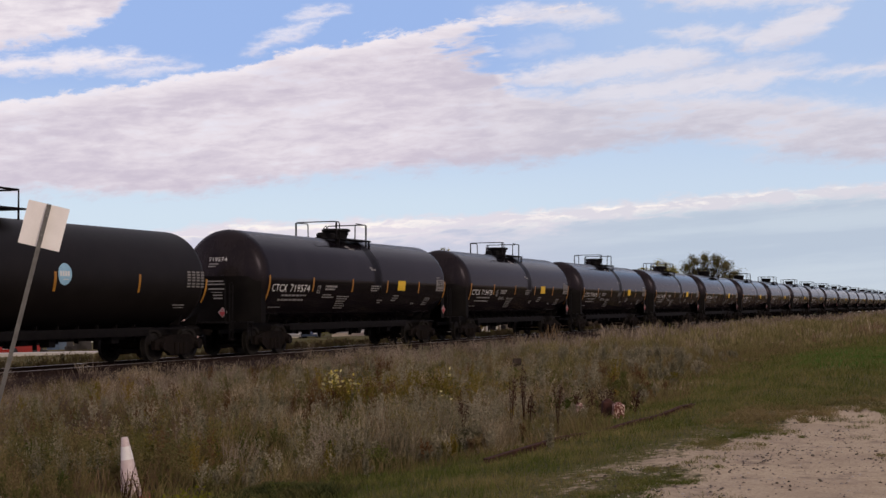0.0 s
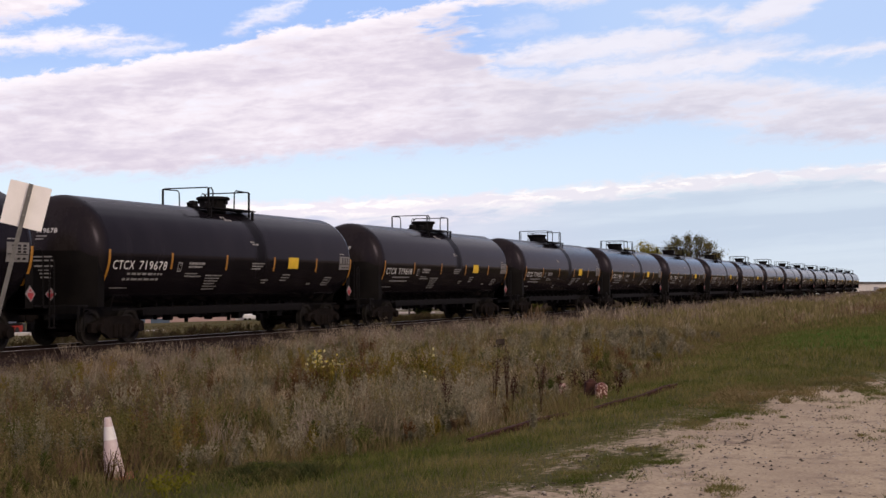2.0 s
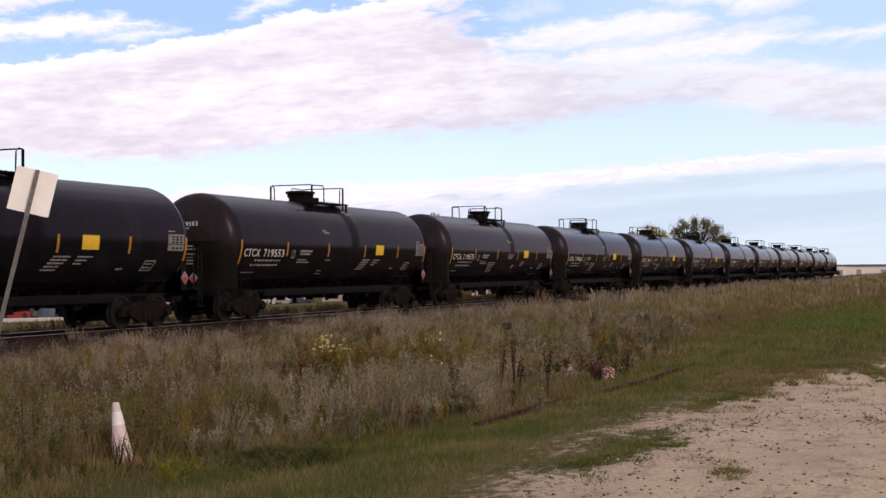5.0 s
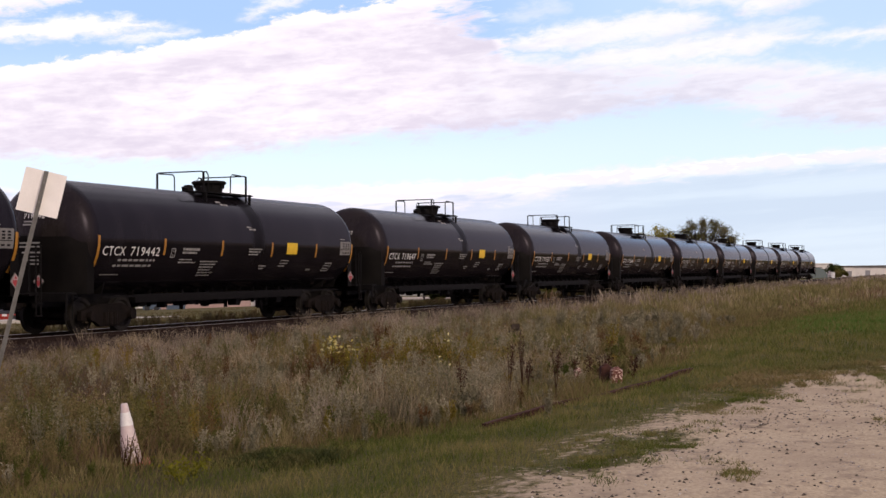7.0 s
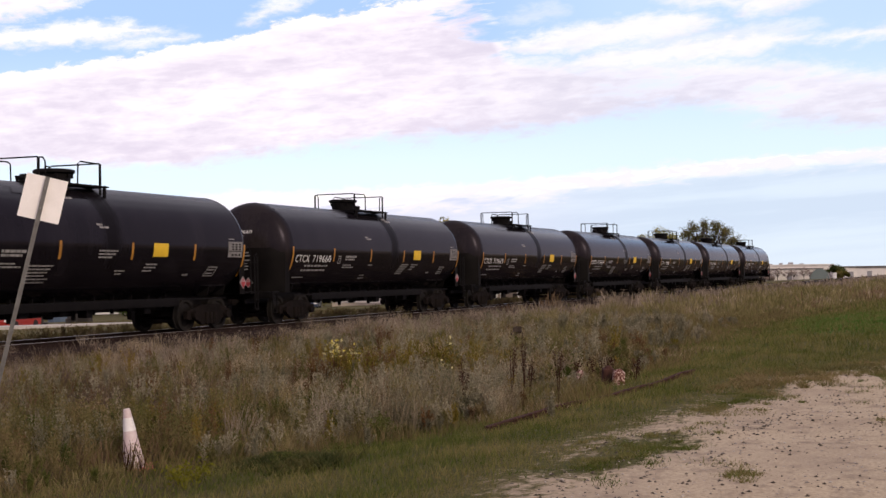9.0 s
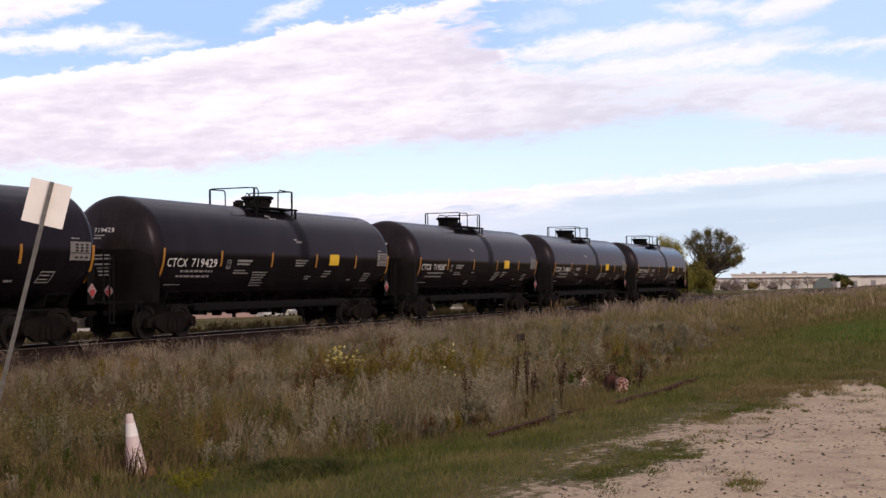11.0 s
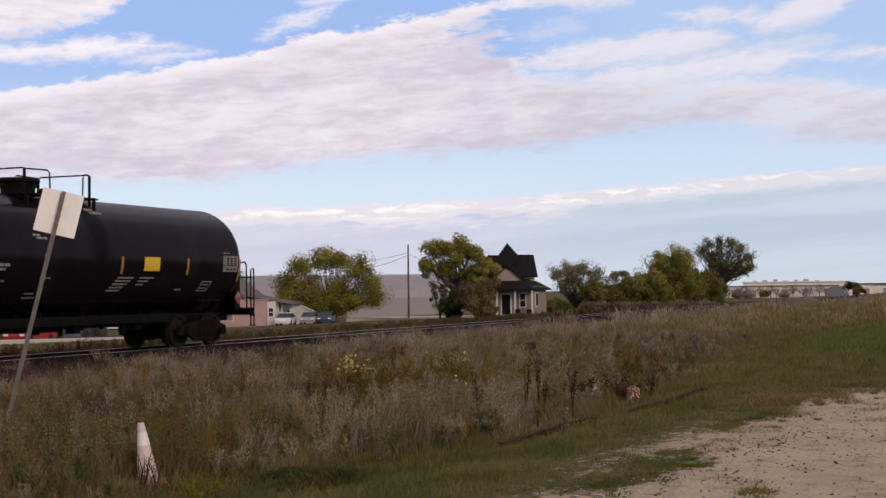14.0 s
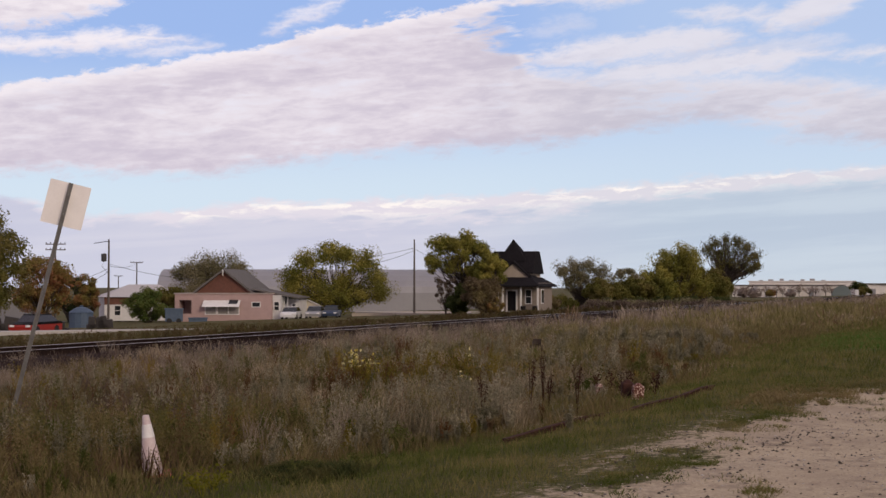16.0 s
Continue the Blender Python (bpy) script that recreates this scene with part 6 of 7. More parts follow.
def build_trees():
    tree("tree", "large leafy tree with dark yellow-green foliage", 42.8, 138, 10.2, 5.6, M_LEAF_G, 7600, 0.22, 0.03, 44, 3, tight=0.21)
    tree("tree", "rust and olive autumn tree in a yard", 40.0, 152, 5.2, 3.7, M_LEAF_R, 3300, 0.20, 0.10, 34, 4, twigs=60, tight=0.21)
    tree("tree", "small orange autumn tree", 38.15, 165, 3.2, 1.7, M_LEAF_R, 2200, 0.18, 0.0, 14, 5, tight=0.26)
    tree("tree", "dark green tree beside a white house", 38.9, 170, 3.6, 2.6, M_LEAF_D, 2400, 0.2, 0.1, 16, 6)
    tree("tree", "half-bare grey-olive tree behind a flat-roofed house", 32.9, 182, 6.7, 6.6, M_LEAF_S, 8200, 0.15, 0.03, 50, 7, twigs=260, tight=0.17)
    tree("bush", "broad green bush beside a flat-roofed house", 35.7, 150, 1.7, 2.9, M_LEAF_B, 2400, 0.16, 0.0, 26, 8, category="bush", tight=0.17, twigs=60)
    tree("bush", "green bush against a house wall", 34.7, 156, 2.2, 2.3, M_LEAF_G, 2400, 0.16, 0.0, 18, 9, category="bush", tight=0.20)
    tree("tree", "wide spreading yellow-green tree on several stems", 27.67, 160, 6.7, 6.6, M_LEAF_Y, 8600, 0.18, 0.10, 60, 10, stems=3, tight=0.165, twigs=120,
         lobes=[(-5.3, 5.0, 1.8), (-3.9, 6.7, 1.6), (-1.3, 7.8, 1.5), (0.9, 7.4, 1.5), (-2.8, 4.1, 2.2), (0.5, 4.5, 2.4), (3.1, 6.5, 1.5), (4.5, 5.2, 1.6), (5.1, 3.0, 1.5), (2.3, 2.6, 1.5), (-3.9, 2.6, 1.3), (-5.5, 3.6, 1.2), (-1.0, 2.8, 1.5), (0.5, 2.4, 1.3), (-2.1, 2.3, 1.2), (1.6, 3.6, 1.4)])
    tree("tree", "rounded yellow-green tree beside the station", 22.22, 146, 8.1, 4.0, M_LEAF_Y, 5600, 0.17, 0.30, 46, 11, tight=0.175, twigs=90,
         lobes=[(-2.5, 7.4, 1.4), (-3.4, 5.7, 1.0), (-1.4, 7.9, 1.1), (0.5, 7.9, 1.2), (1.8, 7.2, 1.2), (0.3, 6.4, 1.5), (2.5, 5.7, 1.2), (3.1, 4.7, 0.9), (-1.5, 5.5, 1.0), (1.3, 4.7, 1.2)])
    tree("tree", "small golden tree against the station", 21.15, 141, 5.6, 1.9, M_LEAF_Y, 2600, 0.18, 0.35, 14, 41, tight=0.26)
    tree("bush", "dense dark green bush at the foot of the station", 22.45, 143, 1.9, 1.5, M_LEAF_D, 3200, 0.18, 0.0, 14, 12, category="bush", tight=0.26)
    tree("bush", "tangled dark brown bush against the station", 21.4, 140, 3.0, 2.3, M_THICKET, 4200, 0.15, 0.0, 22, 42, category="bush", twigs=140, tight=0.26)
    tree("bush", "half-bare drooping brown bush beside a tree", 23.0, 145, 3.3, 1.5, M_TWIG, 700, 0.12, 0.1, 12, 13, category="bush", twigs=160)
    tree("bush", "orange-brown shrub by the station porch", 20.9, 139, 0.6, 1.2, M_LEAF_R, 900, 0.13, 0.0, 10, 14, category="bush")
    tree("tree", "half-bare grey-olive willow behind the track", 17.21, 172, 5.3, 4.0, M_LEAF_S, 2900, 0.14, 0.10, 50, 15, twigs=420, stems=3, tight=0.18,
         lobes=[(-2.2, 5.0, 1.1), (-0.6, 5.5, 1.2), (1.0, 5.8, 1.1), (2.6, 5.0, 1.0), (-1.4, 3.5, 1.2), (0.6, 3.8, 1.2), (2.1, 3.3, 1.1), (0.0, 4.8, 1.2)])
    tree("bush", "tangled brown scrub beside the station", 18.75, 162, 0.7, 2.2, M_THICKET, 2200, 0.15, 0.0, 16, 44, category="bush", twigs=60)
    tree("bush", "low green scrub beside the station", 18.0, 166, 0.3, 2.2, M_LEAF_G, 2000, 0.15, 0.0, 16, 45, category="bush")
    tree("bush", "low brown-green scrub behind the track", 16.1, 168, 2.6, 3.2, M_LEAF_G, 3200, 0.18, 0.0, 18, 16, category="bush")
    tree("tree", "thin grey-olive tree among bushes", 15.2, 178, 4.8, 2.6, M_LEAF_S, 2600, 0.17, 0.0, 20, 17, twigs=40)
    tree("bush", "green scrub along the line", 14.9, 172, 2.9, 3.4, M_LEAF_G, 3200, 0.19, 0.0, 20, 18, category="bush")
    tree("tree", "dense rounded yellow-green tree along the line", 13.05, 186, 7.4, 4.2, M_LEAF_Y, 7400, 0.18, 0.0, 80, 19, stems=2, tight=0.21, twigs=150,
         lobes=[(-0.9, 6.5, 1.9), (0.5, 6.8, 1.8), (1.9, 6.1, 1.7), (0.6, 5.6, 2.2), (-2.3, 5.4, 1.8), (-3.6, 4.0, 1.5), (-0.5, 4.5, 2.3), (1.8, 4.5, 1.9), (3.0, 2.7, 1.3), (-2.7, 2.7, 1.6), (0.5, 2.4, 1.8)])
    tree("bush", "olive bush spilling to the ground", 13.9, 180, 4.4, 3.0, M_LEAF_Y, 3600, 0.2, 0.0, 24, 20, category="bush")
    tree("bush", "dark scrub under a tree", 12.0, 190, 4.4, 3.6, M_LEAF_G, 4800, 0.2, 0.0, 28, 21, category="bush")
    tree("bush", "olive scrub between two trees", 11.3, 196, 3.4, 2.6, M_LEAF_G, 2600, 0.2, 0.0, 18, 43, category="bush")
    tree("tree", "airy dark tree with a leaning trunk", 11.09, 200, 9.2, 4.4, M_LEAF_G, 3000, 0.14, 0.30, 105, 22, lean=0.02, tight=0.15, twigs=1100,
         lobes=[(-2.4, 8.0, 1.0), (-1.4, 9.0, 0.9), (0.2, 9.4, 1.0), (1.9, 9.2, 1.0), (3.3, 8.4, 1.1), (4.3, 7.2, 1.0), (4.6, 5.9, 0.7), (3.1, 6.9, 1.4), (1.5, 7.6, 1.6), (-0.1, 7.7, 1.5), (-1.4, 7.2, 1.1), (2.5, 5.7, 0.9), (3.7, 5.1, 0.5), (0.9, 6.1, 1.1), (-0.5, 5.9, 0.8), (-1.1, 4.6, 0.7)])
    tree("tree", "bare pinkish tree at the field's end", 2.02, 300, 7.4, 1.9, M_TWIG, 900, 0.17, 0.25, 34, 23, twigs=200)
    tree("tree", "yellow-green tree at the field's end", 1.05, 290, 6.6, 2.8, M_LEAF_Y, 3600, 0.24, 0.1, 26, 24)
    for az, dist, top, wide, mt, sd in ((5.8, 430, 3.2, 3.8, M_LEAF_D, 31), (3.0, 330, 0.7, 2.6, M_LEAF_R, 32), (2.6, 320, 1.2, 2.2, M_TWIG, 33), (5.5, 425, 1.6, 3.0, M_LEAF_G, 34), (9.9, 420, 0.5, 2.2, M_HAZETWIG, 35), (9.2, 425, 0.8, 1.9, M_LEAF_R, 36), (8.4, 425, 0.1, 2.0, M_HAZETWIG, 37), (10.3, 415, 1.0, 2.2, M_HAZETWIG, 38)):
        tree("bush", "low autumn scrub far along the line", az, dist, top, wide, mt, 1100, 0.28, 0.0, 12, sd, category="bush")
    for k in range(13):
        tree("tree", "small bare reddish tree before a far hall", 10.7 - 0.33 * k - 0.08 * (k % 2), 432 + 3 * (k % 3), 1.6 + 0.5 * (k * 7 % 3), 1.7 + 0.3 * (k % 2), M_HAZETWIG, 110, 0.20, 0.25, 12, 80 + k, twigs=70)
    for k in range(16):
        az = 16.6 - 0.37 * k
        dist = 150 + 5 * (k % 3)
        tree("bush", "low brown scrub along the track", az, dist, -0.1 + 0.5 * (k % 3) * 0.5, 1.9, (M_TWIG, M_LEAF_S, M_LEAF_D)[k % 3], 500, 0.17, 0.0, 9, 50 + k, category="bush")


build_trees()

# ---- the small town ----
M_PINK = mat("pink_stucco", (0.46, 0.325, 0.30), (0.40, 0.28, 0.26), 0.9, scale=1.2, fine=30)
M_WALLW = mat("white_clapboard", (0.66, 0.65, 0.64), (0.56, 0.55, 0.54), 0.75, scale=2)
M_TAN = mat("tan_stucco", (0.40, 0.34, 0.27), (0.34, 0.29, 0.23), 0.85, scale=2)
M_BRICKG = mat("grey_brown_siding", (0.27, 0.225, 0.185), (0.21, 0.172, 0.14), 0.85, scale=3)
M_ROOFD = mat("dark_shingles", (0.011, 0.010, 0.012), (0.019, 0.017, 0.019), 0.9, scale=4, spec=0.1)
M_ROOFG = mat("weathered_grey_shingles", (0.14, 0.13, 0.12), (0.10, 0.092, 0.085), 0.9, scale=3)
M_GABLE = mat("red_brown_boards", (0.15, 0.062, 0.040), (0.11, 0.045, 0.030), 0.8, scale=3)
M_TRIM = mat("white_trim_paint", (0.76, 0.75, 0.73), (0.66, 0.65, 0.63), 0.6, scale=4)
M_HALL = mat("cream_white_cladding", (0.80, 0.76, 0.70), (0.70, 0.66, 0.61), 0.7, scale=0.4, fine=3, bump=0.02)
M_METAL = mat("grey_sheet_metal", (0.30, 0.295, 0.30), (0.265, 0.262, 0.27), 0.6, metal=0.1, scale=0.3, fine=4, bump=0.05)
M_GLASS = mat("dark_window_glass", (0.02, 0.022, 0.025), (0.03, 0.033, 0.036), 0.12, scale=2, bump=0)
M_POLE = mat("weathered_pole_wood", (0.13, 0.11, 0.095), (0.085, 0.072, 0.062), 0.9, scale=4)
M_WIRE = mat("black_cable", (0.02, 0.02, 0.02), None, 0.6, bump=0)
M_SCRAP = mat("dark_scrap_iron", (0.020, 0.018, 0.018), (0.035, 0.028, 0.025), 0.7)
M_CURTAIN = mat("curtained_panes", (0.30, 0.27, 0.25), (0.22, 0.20, 0.18), 0.4, scale=3, bump=0)
M_CAN = mat("grey_transformer_paint", (0.055, 0.055, 0.06), None, 0.6)
M_BLUE = mat("blue_painted_steel", (0.065, 0.10, 0.15), (0.050, 0.078, 0.12), 0.6, scale=3)
M_REDP = mat("red_car_paint", (0.34, 0.024, 0.016), (0.28, 0.02, 0.013), 0.35, scale=2, bump=0)
M_CARW = mat("white_car_paint", (0.75, 0.75, 0.75), (0.68, 0.68, 0.68), 0.3, scale=2, bump=0)
M_CARS = mat("silver_car_paint", (0.42, 0.42, 0.43), (0.36, 0.36, 0.37), 0.3, metal=0.4, scale=2, bump=0)
M_CARB = mat("blue_car_paint", (0.06, 0.085, 0.14), (0.05, 0.07, 0.12), 0.3, metal=0.3, scale=2, bump=0)
M_TYRE = mat("tyre_rubber", (0.02, 0.02, 0.02), None, 0.8)
M_CONCRETE = mat("pale_concrete", (0.48, 0.45, 0.41), (0.38, 0.355, 0.33), 0.9, scale=0.8)


def facing(az, dist, z=None, turn=0.0):
    """A pose whose -Y face looks back along the heading."""
    x, y = polar(az, dist)
    return pose(x, y, gz(x, y) - 0.1 if z is None else z, 0, 0, az - 90 + turn)


def window(parent, x, y, z, w, h, frame_mat=None, bars=1, pane=None):
    """A framed window set in a face that looks to -Y."""
    f = 0.09
    bm = bmesh.new()
    box(bm, x - w / 2 - f, x + w / 2 + f, y - 0.06, y + 0.02, z - f, z)
    box(bm, x - w / 2 - f, x + w / 2 + f, y - 0.06, y + 0.02, z + h, z + h + f)
    box(bm, x - w / 2 - f, x - w / 2, y - 0.06, y + 0.02, z, z + h)
    box(bm, x + w / 2, x + w / 2 + f, y - 0.06, y + 0.02, z, z + h)
    if bars:
        box(bm, x - w / 2, x + w / 2, y - 0.05, y, z + h / 2 - 0.03, z + h / 2 + 0.03)
    o = part("window", bm, frame_mat or M_TRIM, parent)
    bm = bmesh.new()
    box(bm, x - w / 2, x + w / 2, y - 0.02, y + 0.01, z, z + h)
    part("pane", bm, pane or M_GLASS, o)
    return o


def prism(bm, pts, y0, y1):
    """An outline in XZ carried from y0 to y1."""
    plate(bm, [(x, y0, z) for x, z in pts], (0, y1 - y0, 0))


def station():
    s = thing("station_house", "old railway station with steep dark roofs and a tan gable", "house", facing(19.96, 150, -1.35, -14))
    bm = bmesh.new()
    box(bm, -3.9, 2.6, 0, 7.0, 0, 3.3)
    part("wall", bm, M_BRICKG, s, "grey-brown clapboard walls")
    # hipped porch roof all round
    bm = bmesh.new()
    lo = [(-5.3, -1.5, 2.85), (2.95, -1.5, 2.85), (2.95, 8.4, 2.85), (-5.3, 8.4, 2.85)]
    hi = [(-3.2, 0.6, 3.95), (1.6, 0.6, 3.95), (1.6, 6.2, 3.95), (-3.2, 6.2, 3.95)]
    a = [bm.verts.new(p) for p in lo]
    a2 = [bm.verts.new((p[0], p[1], p[2] + 0.16)) for p in lo]
    b = [bm.verts.new(p) for p in hi]
    bm.faces.new(a)
    bm.faces.new(b)
    for k in range(4):
        bm.faces.new((a[k], a[(k + 1) % 4], a2[(k + 1) % 4], a2[k]))
        bm.faces.new((a2[k], a2[(k + 1) % 4], b[(k + 1) % 4], b[k]))
    part("porch_roof", bm, M_ROOFD, s, "dark shingled porch roof")
    bm = bmesh.new()
    box(bm, -2.9, 1.4, 1.2, 6.2, 3.3, 4.6)
    part("upper_wall", bm, M_TAN, s)
    bm = bmesh.new()
    prism(bm, [(-2.75, 3.75), (1.75, 3.75), (-0.5, 5.5)], 0.75, 1.3)
    part("gable", bm, M_TAN, s, "tan plastered gable")
    bm = bmesh.new()
    prism(bm, [(-3.15, 3.55), (-0.5, 5.83), (2.15, 3.55), (1.80, 3.55), (-0.5, 5.52), (-2.80, 3.55)], 0.55, 3.6)
    part("gable_roof", bm, M_ROOFD, s)
    # main roof: a ridge across with a steep pyramid on it
    bm = bmesh.new()
    prof = [(0.9, 4.35), (0.95, 4.55), (2.6, 6.95), (4.6, 6.95), (6.6, 4.55), (6.65, 4.35)]
    plate(bm, [(-3.3, y, z) for y, z in prof], (5.0, 0, 0))
    part("main_roof", bm, M_ROOFD, s, "steep dark main roof")
    bm = bmesh.new()
    q = [bm.verts.new(p) for p in ((-2.6, 1.70, 5.80), (0.75, 1.70, 5.80), (0.75, 5.3, 5.80), (-2.6, 5.3, 5.80))]
    tp = bm.verts.new((-0.95, 2.6, 8.35))
    bm.faces.new(q)
    for k in range(4):
        bm.faces.new((q[k], q[(k + 1) % 4], tp))
    part("roof_peak", bm, M_ROOFD, s)
    for x, y in ((-3.4, -1.0), (-1.3, -1.0), (0.8, -1.0), (2.75, -1.0)):
        bm = bmesh.new()
        box(bm, x - 0.09, x + 0.09, y - 0.09, y + 0.09, 0, 3.06)
        part("porch_post", bm, M_TRIM, s)
    bm = bmesh.new()
    box(bm, -1.13, 0.17, -0.08, 0.02, 0.12, 2.55)
    d = part("door", bm, M_TRIM, s, "white framed dark door")
    bm = bmesh.new()
    box(bm, -0.96, 0.0, -0.11, -0.06, 0.15, 2.38)
    part("door_leaf", bm, M_ROOFD, d)
    window(s, 1.45, 0.0, 1.0, 0.62, 1.5)
    window(s, -2.5, 0.0, 1.05, 0.75, 1.45)
    # a window in the flank towards the line
    bm = bmesh.new()
    box(bm, 2.58, 2.66, 1.2, 2.5, 0.95, 2.6)
    w = part("window", bm, M_TRIM, s)
    bm = bmesh.new()
    box(bm, 2.64, 2.68, 1.34, 2.36, 1.05, 2.5)
    part("pane", bm, M_GLASS, w)
    bm = bmesh.new()
    box(bm, -4.8, 3.0, -1.6, 0.0, -0.2, 0.08)
    part("porch_deck", bm, M_CONCRETE, s)
    for x in (0.75, 2.1):
        b = thing("planter_tub", "dark round tub beside the station porch", "planter", facing(19.96, 150, -1.35, -14) @ pose(x + 0.35, -1.1, 0.08), "tubs on the porch")
        bm = bmesh.new()
        lathe(bm, [(0.20, 0), (0.27, 0.05), (0.30, 0.6), (0.24, 0.66)], 14)
        part("tub", bm, M_ROOFD, b, "", 40)


def pink_house():
    m = facing(32.55, 150, -2.45, -14)
    s = thing("flat_roofed_house", "flat-roofed pink stucco house with a white awning", "house", m)
    bm = bmesh.new()
    # front wall with a recessed porch at one corner
    box(bm, -3.6, 5.5, 0, 8, 0, 3.15)
    box(bm, -5.5, -3.6, 2.2, 8, 0, 3.15)
    box(bm, -5.5, -3.6, 0, 2.2, 2.45, 3.15)
    box(bm, -5.5, -5.0, 0, 2.2, 0, 2.45)
    box(bm, -5.0, -3.6, 0, 0.25, 0, 0.95)
    part("wall", bm, M_PINK, s, "pink stucco wall")
    bm = bmesh.new()
    box(bm, -5.6, 5.6, -0.08, 8.1, 3.15, 3.27)
    part("parapet", bm, mat("pale_coping", (0.45, 0.38, 0.34), None, 0.8), s)
    bm = bmesh.new()
    plate(bm, [(-2.2, 0.0, 2.42), (2.0, 0.0, 2.42), (2.0, -0.9, 1.72), (-2.2, -0.9, 1.72)], (0, 0.02, 0.04))
    aw = part("awning", bm, M_TRIM, s, "sloping white metal awning")
    bm = bmesh.new()
    plate(bm, [(0.75, -0.01, 2.47), (1.75, -0.01, 2.47), (1.75, -0.55, 2.05), (0.75, -0.55, 2.05)], (0, -0.03, 0.03))
    part("awning_patch", bm, M_GLASS, aw, "dark patch on the awning")
    for x in (-1.4, 0.0, 1.2):
        window(s, x, 0.0, 0.92, 1.15, 0.85, None, 0, M_CURTAIN)
    window(s, 3.75, 0.0, 1.75, 0.85, 0.45, None, 0)
    bm = bmesh.new()
    plate(bm, [(-3.6, 1.5, 3.2), (2.9, 1.5, 3.2), (-0.3, 1.5, 5.75)], (0, 0.15, 0))
    part("gable", bm, M_GABLE, s, "red-brown boarded gable")
    bm = bmesh.new()
    prism(bm, [(-4.0, 3.2), (-0.3, 6.0), (3.4, 3.2), (3.05, 3.2), (-0.3, 5.75), (-3.65, 3.2)], 1.1, 12.0)
    part("roof", bm, M_ROOFG, s, "weathered grey shingle roof")
    bm = bmesh.new()
    box(bm, -0.36, -0.26, 1.0, 1.12, 5.2, 5.9)
    part("gable_vent", bm, M_TRIM, s)
    # white wing
    bm = bmesh.new()
    box(bm, 5.5, 6.4, 0.6, 7, 0, 3.0)
    box(bm, 6.7, 8.0, 3.2, 8, 0, 2.6)
    part("wing", bm, M_WALLW, s, "white clapboard wing")
    bm = bmesh.new()
    prism(bm, [(3.0, 3.6), (8.3, 2.62), (8.3, 2.76), (3.0, 3.8)], 1.2, 8.5)
    part("wing_roof", bm, M_ROOFG, s)
    window(s, 5.95, 0.6, 1.35, 0.5, 0.9)
    window(s, 7.4, 3.2, 1.2, 0.35, 0.8, None, 0)
    bm = bmesh.new()
    box(bm, 6.0, 6.6, 3.0, 3.1, 0, 2.1)
    part("side_door", bm, M_TRIM, s)
    for x in (6.5, 6.9):
        bm = bmesh.new()
        box(bm, x - 0.06, x + 0.06, 2.0, 2.12, 0, 2.9)
        part("porch_post", bm, M_TRIM, s)
    # tin boxes by the wall
    b = thing("blue_trailer", "small blue steel box trailer beside a pink house", "trailer", facing(34.6, 146, None, 0))
    bm = bmesh.new()
    box(bm, -0.95, 0.95, -0.7, 0.7, 0.2, 1.55, 0.05)
    part("box_body", bm, M_BLUE, b)
    bm = bmesh.new()
    box(bm, -1.02, 1.02, -0.76, 0.76, 1.45, 1.62, 0.04)
    part("lid", bm, M_BLUE, b)
    for x in (-0.5, 0.5):
        bm = bmesh.new()
        lathe(bm, [(0.05, -0.1), (0.28, -0.1), (0.28, 0.1), (0.05, 0.1)], 14, "y", (x, -0.65, 0.28))
        part("wheel", bm, M_TYRE, b)
    b = thing("blue_crate", "low blue crate beside a pink house", "crate", facing(33.6, 147, None, 0))
    bm = bmesh.new()
    box(bm, -1.0, 1.0, -0.5, 0.5, 0, 0.5, 0.04)
    box(bm, -1.05, 1.05, -0.55, 0.55, 0.42, 0.55, 0.03)
    part("crate_body", bm, M_BLUE, b)


def tan_shed():
    s = thing("garden_shed", "small cream shed with a low gable", "shed", facing(28.95, 156, -2.4))
    bm = bmesh.new()
    prism(bm, [(-1.25, 0), (1.25, 0), (1.25, 1.7), (0, 2.25), (-1.25, 1.7)], 0, 3)
    part("wall", bm, mat("cream_boards", (0.52, 0.46, 0.36), (0.46, 0.41, 0.32), 0.8), s)
    bm = bmesh.new()
    prism(bm, [(-1.45, 1.65), (0, 2.32), (1.45, 1.65), (1.45, 1.75), (0, 2.42), (-1.45, 1.75)], -0.2, 3.2)
    part("roof", bm, M_TRIM, s)


